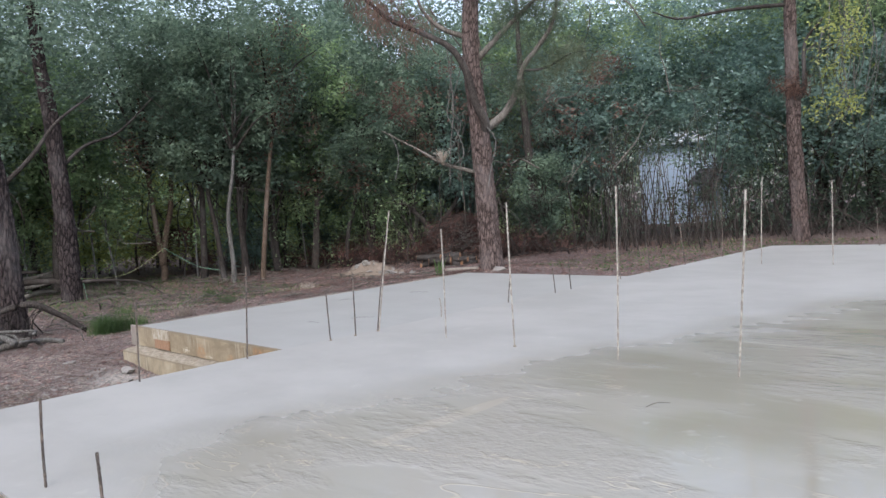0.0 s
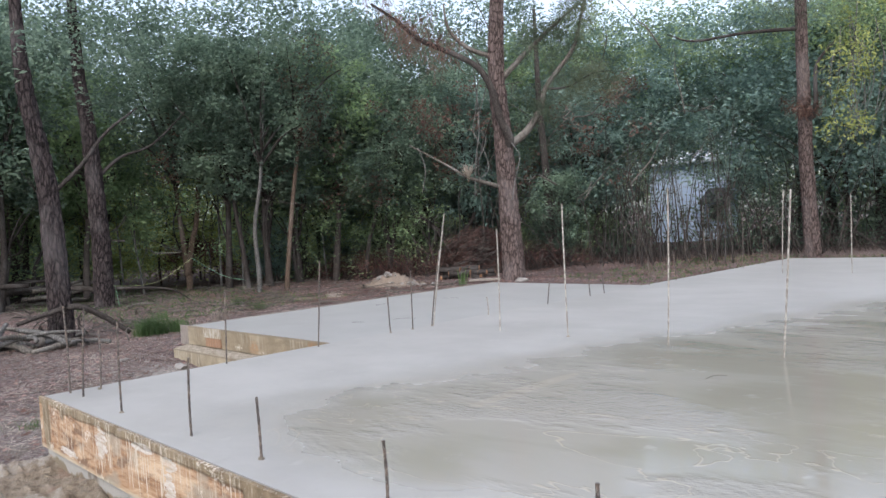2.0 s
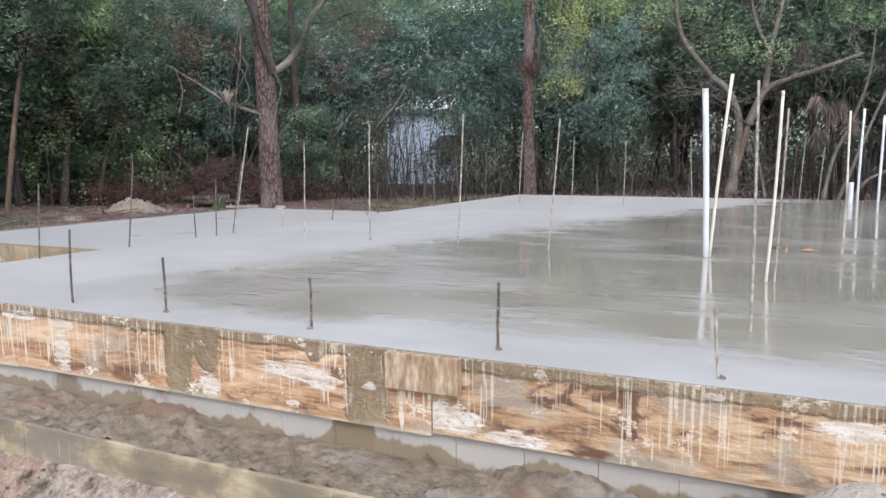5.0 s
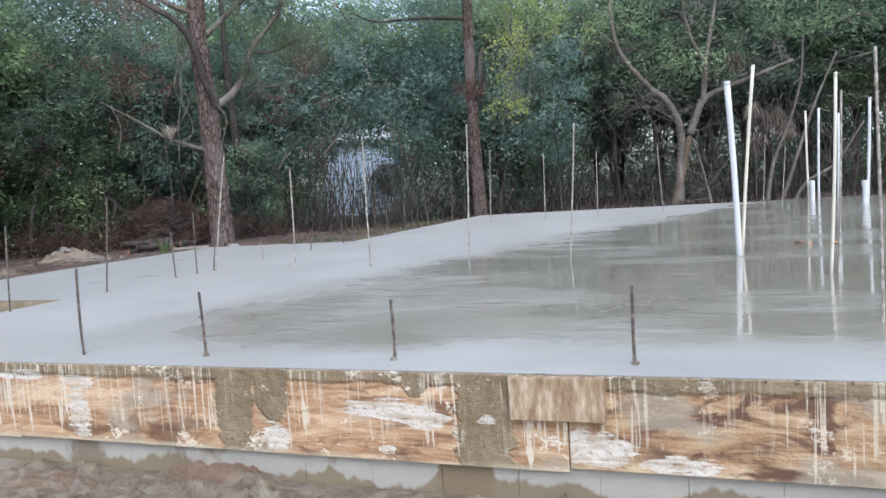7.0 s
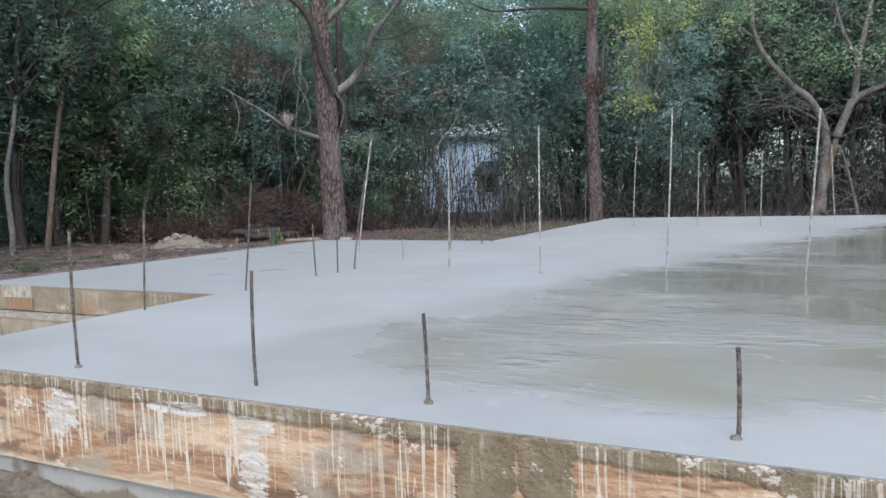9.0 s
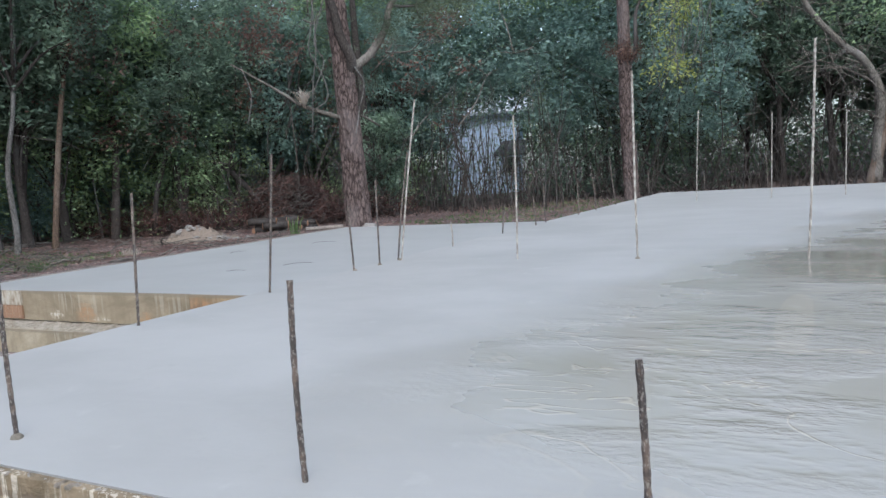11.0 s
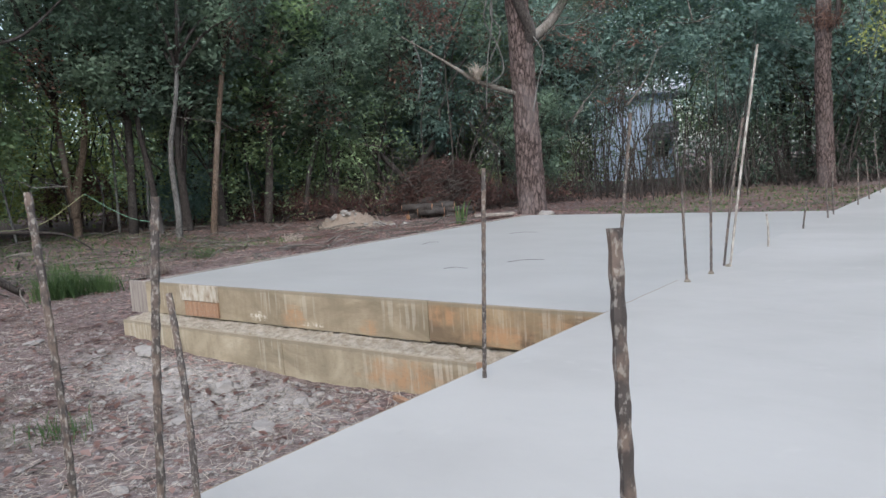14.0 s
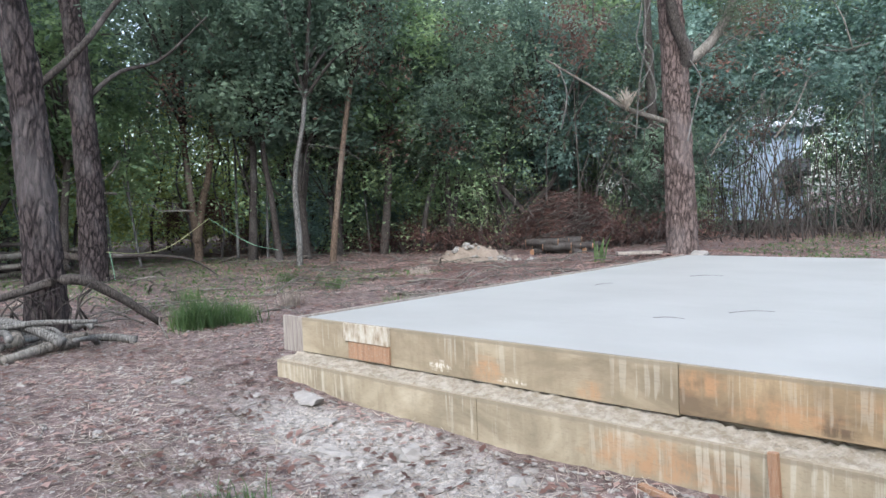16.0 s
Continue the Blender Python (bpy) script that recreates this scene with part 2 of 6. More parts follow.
W = 1.84
SPILL = ((-2.31, W, 0.35, 0.13, 0.3, 0.6), (-2.06, W, 0.47, 0.11, 0.3, 0.20), (-0.84, W, 0.35, 0.16, 0.3, 0.6), (-1.20, W, 0.55, 0.09, 0.3, 0.09), (-6.2, W, 0.4, 0.12, 0.3, 0.3))
SPLASH = ((-1.36, W, 0.40, 0.29, 0.3, 0.055), (-1.16, W, 0.36, 0.14, 0.3, 0.055), (-3.45, W, 0.30, 0.09, 0.3, 0.16), (-3.45, W, 0.49, 0.14, 0.3, 0.05), (-4.75, W, 0.42, 0.13, 0.3, 0.12),
          (-2.06, W, 0.21, 0.10, 0.3, 0.10), (-1.38, W, 0.185, 0.05, 0.3, 0.025), (-0.82, W, 0.37, 0.06, 0.3, 0.025), (-3.9, W, 0.53, 0.20, 0.3, 0.035), (-5.6, W, 0.2, 0.25, 0.3, 0.04))
ZONES = ((-5.75, 0.32), (-4.75, 0.22), (-3.85, 0.40), (-3.05, 0.08), (-2.58, 0.13), (-1.90, 0.07), (-1.06, 0.10), (-0.50, 0.20))
front_board = shutter("slurry_stained_plywood", -0.55, 1.0, SPLASH, 1.0, 0.75, muds=SPILL, zones=ZONES)
dark_board = shutter("dark_muddy_plywood", -0.75, 0.7, ((1.08, W, 0.56, 0.05, 0.3, 0.025), (1.68, W, 0.48, 0.17, 0.3, 0.05), (-0.30, W, 0.25, 0.20, 0.3, 0.09), (0.1, W, 0.19, 0.2, 0.3, 0.05)), 0.95, 1.0, zones=((0.85, 0.35), (1.9, 0.3), (-0.15, 0.12)))


def stained_board(name, tones, drips=0.5, rust=(), dark=(), pale=(), top=0.3, tall=0.36):
    """A form board dyed by slurry: broad blotches, runs from the top, rusty and wet stains."""
    M = Mat(name, rough=0.7, spec=0.35)
    z = M.maths("DIVIDE", M.maths("SUBTRACT", top, M.xyz()[2]), tall)
    n1 = M.noise(1.0, 6, M.where((1.5, 1.5, 2.4)), 0.6, 0.6)
    col = M.ramp(n1, (0.34, tones[0]), (0.50, tones[1]), (0.66, tones[2]))
    col = M.mix(M.step(M.noise(1.0, 5, M.where((5, 5, 1.4)), 0.6), 0.50, 0.66, 0, 0.45), col, tones[0])
    reach = M.maths("MULTIPLY", M.noise(1.0, 4, M.where((13, 13, 0.4)), 0.6), 1.5)
    run = M.maths("MULTIPLY", M.step(M.maths("SUBTRACT", reach, z), -0.02, 0.12), M.step(M.noise(1.0, 4, M.where((22, 22, 1.0)), 0.6), 0.50, 0.60))
    run = M.maths("MULTIPLY", run, M.step(M.noise(1.0, 3, M.where((1.1, 1.1, 0.6))), 0.44, 0.56))
    col = M.mix(M.maths("MULTIPLY", run, drips), col, (0.47, 0.42, 0.33))
    for q in rust:
        col = M.mix(M.maths("MULTIPLY", M.spot(*q, wobble=0.4, scale=7.0, inner=0.2), M.step(M.noise(1.0, 6, M.where((11, 11, 5)), 0.7), 0.36, 0.60, 0.1, 0.75)), col, (0.37, 0.205, 0.10))
    for q in dark:
        col = M.mix(M.maths("MULTIPLY", M.spot(*q, wobble=0.4, scale=9.0, inner=0.3), M.step(M.noise(1.0, 5, M.where((16, 16, 4)), 0.65), 0.36, 0.56, 0.2, 0.85)), col, (0.085, 0.056, 0.034))
    for q in pale:
        col = M.mix(M.maths("MULTIPLY", M.spot(*q, wobble=0.5, scale=12.0, inner=0.3), M.step(M.noise(1.0, 6, M.where((34, 34, 12)), 0.7), 0.46, 0.56)), col, (0.55, 0.49, 0.40))
    lip = M.step(M.maths("MULTIPLY_ADD", M.noise(11, 5), -0.16, z), 0.02, -0.03, 0, 0.7)
    col = M.mix(lip, col, (0.20, 0.165, 0.115))
    M.set("Base Color", M.mix(M.step(M.noise(45, 6), 0.5, 0.7, 0, 0.25), col, (0.12, 0.09, 0.06)))
    return M.bump(M.noise(26, 7, M.where(), 0.65), 0.3, 0.008).bump(n1, 0.2, 0.01).m


N = 6.3
back_board = stained_board("yellow_slurry_board", ((0.185, 0.145, 0.092), (0.275, 0.22, 0.145), (0.36, 0.295, 0.20)), 0.35, ((-10.2, N, 0.05, 0.25, 0.3, 0.16), (-9.2, N, 0.0, 0.15, 0.3, 0.12)), (), ((-10.75, N, 0.02, 0.16, 0.3, 0.06), (-9.9, N, -0.02, 0.2, 0.3, 0.03)))
rusty_board = stained_board("orange_brown_slurry_board", ((0.14, 0.098, 0.058), (0.25, 0.178, 0.10), (0.36, 0.26, 0.15)), 0.35, ((-8.35, N, 0.18, 0.28, 0.3, 0.12), (-7.8, N, 0.05, 0.5, 0.3, 0.14), (-7.1, N, 0.16, 0.35, 0.3, 0.12)), ((-7.0, N, 0.16, 0.28, 0.3, 0.11), (-6.5, N, 0.18, 0.2, 0.3, 0.12), (-7.5, N, 0.0, 0.2, 0.3, 0.05)))
low_board = stained_board("yellow_footing_board", ((0.195, 0.158, 0.104), (0.30, 0.245, 0.163), (0.40, 0.335, 0.235)), 0.6, ((-8.5, 6.0, -0.32, 0.7, 0.3, 0.22),), (), (), -0.11, 0.45)
M = Mat("muddy_footing_board", rough=0.62, spec=0.4)
n1 = M.noise(1.0, 5, M.where((1.9, 1.9, 2.6)), 0.6, 0.4)
col = M.ramp(n1, (0.36, (0.150, 0.128, 0.098)), (0.47, (0.225, 0.185, 0.125)), (0.55, (0.37, 0.305, 0.195)), (0.66, (0.46, 0.40, 0.28)))
col = M.mix(M.step(M.noise(1.0, 4, M.where((1.1, 1.1, 1.6)), 0.6), 0.54, 0.60, 0, 0.8), col, (0.185, 0.165, 0.135))
thread = M.maths("MULTIPLY", M.step(M.noise(1.0, 3, M.where((48, 48, 1.2)), 0.55), 0.635, 0.67), M.step(M.noise(1.0, 3, M.where((2.1, 2.1, 1.0))), 0.5, 0.56))
col = M.mix(thread, col, (0.52, 0.47, 0.38))
M.set("Base Color", M.mix(M.step(M.noise(30, 6), 0.4, 0.7, 0, 0.35), col, (0.15, 0.12, 0.085))).bump(M.noise(40, 6), 0.3, 0.006)
foot_board = M.m

M = Mat("grey_weathered_lumber", rough=0.8)
g = M.noise(1.0, 6, M.where((30, 30, 2.2)), 0.6, 0.8)
M.set("Base Color", M.ramp(g, (0.3, (0.14, 0.115, 0.095)), (0.55, (0.27, 0.23, 0.195)), (0.75, (0.36, 0.32, 0.28)))).bump(g, 0.4, 0.004)
grey_lumber = M.m

M = Mat("orange_new_lumber", rough=0.7)
g = M.noise(1.0, 6, M.where((24, 24, 2.0)), 0.6, 0.8)
M.set("Base Color", M.mix(M.step(M.noise(16, 5), 0.5, 0.66, 0, 0.7), M.ramp(g, (0.3, (0.19, 0.10, 0.055)), (0.7, (0.33, 0.19, 0.11))), (0.30, 0.245, 0.18))).bump(g, 0.3, 0.003)
orange_lumber = M.m

M = Mat("pale_slurry_cleat", rough=0.75)
g = M.noise(1.0, 6, M.where((20, 20, 5)), 0.65)
M.set("Base Color", M.ramp(g, (0.36, (0.17, 0.105, 0.06)), (0.54, (0.33, 0.235, 0.145)), (0.70, (0.56, 0.47, 0.35)))).bump(g, 0.3, 0.004)
cleat_wood = M.m
M = Mat("cream_slurry_cleat", rough=0.75)
g = M.noise(1.0, 6, M.where((16, 16, 6)), 0.65)
M.set("Base Color", M.ramp(g, (0.34, (0.19, 0.135, 0.08)), (0.50, (0.36, 0.31, 0.235)), (0.68, (0.48, 0.44, 0.37)))).bump(g, 0.3, 0.004)
cleat_pale = M.m

M = Mat("concrete_block", rough=0.9)
g = M.noise(70, 5)
col = M.mix(M.noise(3, 4), (0.37, 0.345, 0.30), (0.47, 0.44, 0.39))
col = M.mix(M.step(M.noise(2.4, 5, M.where((1, 1, 0.7))), 0.56, 0.66, 0, 0.85), col, (0.19, 0.145, 0.10))
col = M.mix(M.step(g, 0.6, 0.7, 0, 0.5), col, (0.2, 0.19, 0.18))
col = M.mix(M.step(M.maths("MULTIPLY_ADD", M.noise(1.5, 5, M.where((1, 1, 0.4)), 0.6), -0.62, M.xyz()[2]), -0.28, -0.31, 0, 0.92), col, (0.225, 0.175, 0.11))
col = M.mix(M.spot(-0.97, 1.87, 0.1, 0.17, 0.3, 0.6, 0.2, 6.0), col, (0.215, 0.165, 0.105))
M.set("Base Color", col).bump(g, 0.8, 0.008).bump(M.noise(14, 6), 0.4, 0.01)
block_mat = M.m

M = Mat("footing_top_slurry", rough=0.85)
g = M.noise(24, 6)
M.set("Base Color", M.mix(M.step(M.noise(11, 7, M.where(), 0.7), 0.36, 0.64), (0.205, 0.17, 0.12), (0.34, 0.30, 0.24))).bump(g, 0.8, 0.02)
slurry_mat = M.m

# earth: reddish needle litter, grey sand and rubble by the notch, wet mud in front
M = Mat("forest_floor", spec=0.25)
fine = M.noise(22, 6, M.where())
mid = M.noise(2.2, 5, M.where())
col = M.ramp(M.noise(9, 6, M.where()), (0.30, (0.042, 0.029, 0.026)), (0.5, (0.130, 0.090, 0.080)), (0.72, (0.28, 0.22, 0.20)))
col = M.mix(M.step(mid, 0.42, 0.62, 0, 0.45), col, (0.15, 0.118, 0.105))
green = M.step(M.noise(0.45, 4, M.where()), 0.54, 0.66, 0, 0.3)
green = M.maths("MULTIPLY", green, M.step(M.noise(6, 5, M.where()), 0.45, 0.6))
col = M.mix(green, col, (0.085, 0.105, 0.042))
sand = M.mix(M.step(M.noise(17, 8, M.where(), 0.75), 0.3, 0.7), (0.17, 0.15, 0.135), (0.52, 0.49, 0.44))
col = M.mix(M.maths("MULTIPLY", M.spot(-10.6, 5.35, 0, 3.0, 0.95, 3, 0.55, 1.7, 0.5), 0.85), col, sand)
col = M.mix(M.maths("MULTIPLY", M.spot(-8.6, 3.2, 0, 3.2, 2.0, 3, 0.7, 1.1), 0.18), col, sand)
near = M.spot(-1.5, 0.6, 0, 5.4, 1.5, 3, 0.3, 1.2)
mud = M.mix(M.step(M.noise(11, 7, M.where(), 0.7), 0.3, 0.7), (0.10, 0.075, 0.055), (0.36, 0.30, 0.24))
mud = M.mix(M.step(M.noise(1.6, 4, M.where()), 0.56, 0.68, 0, 0.45), mud, (0.27, 0.155, 0.10))
col = M.mix(near, col, mud)
col = M.mix(M.spot(1.75, 1.05, 0.4, 0.7, 0.7, 0.9, 0.2, 3.0), col, M.mix(M.noise(20, 6, M.where()), (0.36, 0.30, 0.225), (0.52, 0.46, 0.37)))
speck = M.noise(48, 6, M.where(), 0.7)
col = M.mix(M.step(speck, 0.56, 0.66, 0, 0.75), col, (0.42, 0.38, 0.355))
col = M.mix(M.step(speck, 0.44, 0.32, 0, 0.7), col, (0.045, 0.032, 0.028))
M.set("Base Color", col)
M.set("Roughness", M.maths("MULTIPLY_ADD", near, -0.32, 0.95))
M.bump(M.noise(7, 6, M.where()), 0.7, 0.06).bump(fine, 0.9, 0.03).bump(speck, 0.6, 0.012)
earth = M.m

M = Mat("mud_clods", rough=0.5, spec=0.4)
mudcol = M.mix(M.step(M.noise(9, 7, M.where(), 0.7), 0.3, 0.7), (0.17, 0.13, 0.088), (0.40, 0.33, 0.245))
mudcol = M.mix(M.step(M.noise(1.3, 5, M.where((1, 2.5, 1)), 0.6), 0.52, 0.60, 0, 0.7), mudcol, M.mix(M.noise(30, 6, M.where()), (0.30, 0.255, 0.21), (0.58, 0.53, 0.46)))
mudcol = M.mix(M.step(M.noise(0.9, 4, M.where()), 0.57, 0.64, 0, 0.6), mudcol, (0.30, 0.18, 0.12))
M.set("Base Color", mudcol).bump(M.noise(21, 7, M.where(), 0.75), 1.0, 0.06).bump(M.noise(40, 6, M.where()), 0.7, 0.015)
mud_mat = M.m


def bark(name, dark, light, scale, relief, plates=True):
    M = Mat(name, rough=0.92, spec=0.2)
    at = M.where((scale, scale, scale * 0.32), False)
    warp = M.mix(0.75, at, M.noise(1.3, 5, at), "ADD")
    c = M.cells(1.0, warp, "DISTANCE_TO_EDGE")
    n = M.noise(2.4, 8, at, 0.7)
    rough_n = M.noise(7.0, 6, at, 0.7)
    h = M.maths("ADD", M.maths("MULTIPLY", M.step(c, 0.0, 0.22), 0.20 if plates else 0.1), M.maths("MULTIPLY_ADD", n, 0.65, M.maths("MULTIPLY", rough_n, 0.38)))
    # furrow shade put into the colour: low bump heights go almost black
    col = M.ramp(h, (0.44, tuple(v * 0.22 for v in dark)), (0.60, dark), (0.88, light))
    col = M.mix(M.step(M.noise(1.6, 5, M.where((1, 1, 0.5), False)), 0.48, 0.68, 0, 0.45), col, tuple(0.6 * v + 0.07 for v in light))
    M.set("Base Color", col).bump(h, 1.0, relief)
    return M.m


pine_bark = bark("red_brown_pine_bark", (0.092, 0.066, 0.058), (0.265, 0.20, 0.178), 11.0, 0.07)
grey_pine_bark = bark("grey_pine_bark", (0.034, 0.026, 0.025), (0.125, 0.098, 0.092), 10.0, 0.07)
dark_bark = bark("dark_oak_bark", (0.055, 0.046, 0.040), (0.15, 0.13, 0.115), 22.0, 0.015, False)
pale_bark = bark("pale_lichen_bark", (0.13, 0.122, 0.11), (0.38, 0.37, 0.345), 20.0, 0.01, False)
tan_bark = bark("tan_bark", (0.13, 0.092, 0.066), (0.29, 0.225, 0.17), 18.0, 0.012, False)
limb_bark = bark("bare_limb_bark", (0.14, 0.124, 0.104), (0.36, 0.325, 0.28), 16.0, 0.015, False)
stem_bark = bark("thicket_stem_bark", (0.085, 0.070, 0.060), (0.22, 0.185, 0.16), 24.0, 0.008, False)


def leaf(name, a, b, c, gloss=0.55, glow=0.46):
    M = Mat(name, rough=gloss, spec=0.28)
    r = M.maths("MULTIPLY_ADD", M.step(M.noise(0.75, 4, M.where()), 0.38, 0.62), 0.60, M.maths("MULTIPLY", M.island(), 0.40))
    col = M.ramp(r, (0.08, tuple(v * 0.75 for v in a)), (0.5, tuple(v * 1.12 for v in b)), (0.92, tuple(v * 1.35 for v in c)))
    M.set("Base Color", col)
    tr = M.t.nodes.new("ShaderNodeBsdfTranslucent")
    M.put(tr.inputs[0], M.mix(0.5, col, tuple(min(1, v * 1.7) for v in c)))
    ad = M.t.nodes.new("ShaderNodeMixShader")
    ad.inputs[0].default_value = glow
    M.t.links.new(M.b.outputs[0], ad.inputs[1])
    M.t.links.new(tr.outputs[0], ad.inputs[2])
    M.t.links.new(ad.outputs[0], M.t.nodes["Material Output"].inputs[0])
    return M.m


leaf_dark = leaf("dark_evergreen_leaves", (0.044, 0.072, 0.055), (0.104, 0.156, 0.115), (0.20, 0.265, 0.185))
leaf_mid = leaf("mid_green_leaves", (0.072, 0.122, 0.064), (0.155, 0.235, 0.122), (0.28, 0.365, 0.185))
leaf_blue = leaf("blue_green_leaves", (0.056, 0.102, 0.090), (0.128, 0.200, 0.175), (0.245, 0.335, 0.285))
# base colour raised in place of light the canopy keeps out
leaf_brightened = leaf("brightened_leaves", (0.10, 0.155, 0.085), (0.19, 0.27, 0.145), (0.30, 0.37, 0.19), 0.6, 0.5)
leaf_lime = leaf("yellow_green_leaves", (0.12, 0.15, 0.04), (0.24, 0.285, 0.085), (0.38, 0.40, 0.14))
leaf_rust = leaf("rust_red_needles", (0.036, 0.017, 0.014), (0.082, 0.040, 0.033), (0.155, 0.088, 0.07), 0.85, 0.15)
leaf_dead = leaf("dead_brown_leaves", (0.065, 0.036, 0.029), (0.125, 0.072, 0.056), (0.21, 0.135, 0.105), 0.8)
needle_mat = leaf("grey_green_needles", (0.045, 0.07, 0.045), (0.085, 0.115, 0.072), (0.15, 0.17, 0.11), 0.6)
grass_mat = leaf("fresh_grass", (0.035, 0.068, 0.026), (0.065, 0.115, 0.04), (0.12, 0.165, 0.065), 0.5)
straw_mat = leaf("dry_straw", (0.14, 0.108, 0.085), (0.27, 0.228, 0.185), (0.42, 0.37, 0.31), 0.8)
litter_mat = leaf("fallen_leaves", (0.06, 0.033, 0.028), (0.145, 0.080, 0.065), (0.30, 0.21, 0.18), 0.85)

frond_mat = leaf("dried_fronds", (0.10, 0.08, 0.066), (0.17, 0.14, 0.12), (0.26, 0.215, 0.18), 0.8, 0.2)

M = Mat("rebar_steel", rough=0.62, metal=0.55)
at = M.where((1, 1, 1))
col = M.mix(M.step(M.noise(24, 4, at), 0.45, 0.6), (0.075, 0.062, 0.055), (0.16, 0.12, 0.095))
splash = M.step(M.noise(150, 5, M.where((1, 1, 0.5))), 0.52, 0.62)
col = M.mix(M.maths("MULTIPLY", splash, 0.45), col, (0.36, 0.33, 0.28))
M.set("Base Color", col).set("Metallic", M.maths("MULTIPLY_ADD", splash, -0.5, 0.5)).bump(M.noise(120, 3), 0.4, 0.003)
rebar_mat = M.m
M = Mat("slurry_coated_rebar", rough=0.75)
M.set("Base Color", M.mix(M.step(M.noise(40, 4, M.where((1, 1, 0.5))), 0.42, 0.62), (0.22, 0.19, 0.16), (0.40, 0.37, 0.32))).bump(M.noise(120, 3), 0.4, 0.003)
rebar_pale = M.m
M = Mat("white_pvc", rough=0.35)
M.set("Base Color", M.mix(M.step(M.noise(9, 5, M.where((1, 1, 0.5))), 0.52, 0.7, 0, 0.45), (0.56, 0.57, 0.58), (0.42, 0.39, 0.34)))
pvc_mat = M.m
M = Mat("cream_pvc", rough=0.4)
M.set("Base Color", M.mix(M.step(M.noise(9, 5), 0.52, 0.7, 0, 0.45), (0.60, 0.56, 0.46), (0.42, 0.37, 0.29)))
pvc_cream = M.m

M = Mat("pale_rock", rough=0.9)
M.set("Base Color", M.mix(M.noise(9, 5, M.where()), (0.15, 0.135, 0.12), (0.34, 0.315, 0.285))).bump(M.noise(30, 6, M.where()), 0.7, 0.015)
rock_mat = M.m
M = Mat("sandy_spoil", rough=0.95)
M.set("Base Color", M.mix(M.noise(12, 6, M.where()), (0.155, 0.118, 0.09), (0.31, 0.25, 0.195))).bump(M.noise(26, 6, M.where()), 0.9, 0.04)
spoil_mat = M.m
M = Mat("cut_wood_end", rough=0.8)
M.set("Base Color", M.mix(M.noise(30, 4), (0.24, 0.115, 0.06), (0.40, 0.235, 0.135)))
cut_mat = M.m
M = Mat("green_cord", rough=0.6)
M.set("Base Color", (0.22, 0.40, 0.26))
cord_mat = M.m
M = Mat("yellow_cord", rough=0.6)
M.set("Base Color", (0.36, 0.36, 0.18))
cord_yellow = M.m
M = Mat("house_siding", rough=0.6)
M.set("Base Color", M.mix(M.noise(1.2, 4), (0.60, 0.75, 0.96), (0.70, 0.83, 0.97)))
siding = M.m
M = Mat("house_trim", rough=0.5)
M.set("Base Color", (0.80, 0.82, 0.85))
trim_mat = M.m
M = Mat("house_roof", rough=0.85)
M.set("Base Color", M.mix(M.noise(14, 4), (0.50, 0.55, 0.61), (0.62, 0.67, 0.72)))
roof_mat = M.m
M = Mat("dark_shingles", rough=0.9)
M.set("Base Color", M.mix(M.noise(14, 4), (0.05, 0.055, 0.06), (0.09, 0.095, 0.10)))
shingle_mat = M.m
M = Mat("window_glass", rough=0.05, spec=0.6)
M.set("Base Color", (0.02, 0.025, 0.03))
glass_mat = M.m
# ---- mesh helpers ----


def mesh_from(name, verts, faces, material, smooth=False):
    me = bpy.data.meshes.new(name)
    me.from_pydata([tuple(map(float, v)) for v in verts], [], [tuple(map(int, f)) for f in faces])
    me.materials.append(material)
    if smooth:
        me.polygons.foreach_set("use_smooth", [True] * len(me.polygons))
    me.update()
    return me


def quick_mesh(name, verts, size, material, smooth=False):
    """A mesh of loose faces, each of `size` consecutive corners (numpy arrays)."""
    n = len(verts) // size
    me = bpy.data.meshes.new(name)
    me.vertices.add(len(verts))
    me.vertices.foreach_set("co", np.asarray(verts, dtype=np.float32).ravel())
    me.loops.add(n * size)
    me.loops.foreach_set("vertex_index", np.arange(n * size, dtype=np.int32))
    me.polygons.add(n)
    me.polygons.foreach_set("loop_start", np.arange(0, n * size, size, dtype=np.int32))
    me.materials.append(material)
    me.update(calc_edges=True)
    me.validate()
    return me


def put_mesh(name, me, parent=None, label=""):
    ob = new(name, me)
    if parent is not None:
        ob.parent = parent
    if label:
        ob["label"] = label
    return ob


def part(name, bm, material, parent=None, label="", smooth=False):
    me = bpy.data.meshes.new(name)
    bm.to_mesh(me)
    bm.free()
    me.materials.append(material)
    if smooth:
        me.polygons.foreach_set("use_smooth", [True] * len(me.polygons))
    return put_mesh(name, me, parent, label)


def thing(name, x, y, z, label, category, group="", turn=0.0):
    ob = new(name)
    ob.matrix_basis = pose(x, y, z, 0, 0, turn)
    return tagged(ob, label, category, group)


def box(bm, x0, x1, y0, y1, z0, z1, bevel=0.0):
    m = Matrix.Translation(((x0 + x1) / 2, (y0 + y1) / 2, (z0 + z1) / 2)) @ Matrix.Diagonal((x1 - x0, y1 - y0, z1 - z0, 1))
    made = bmesh.ops.create_cube(bm, size=1, matrix=m)["verts"]
    if bevel:
        edges = list({e for v in made for e in v.link_edges})
        bmesh.ops.bevel(bm, geom=edges, offset=bevel, segments=2, affect="EDGES", profile=0.6)
    return made


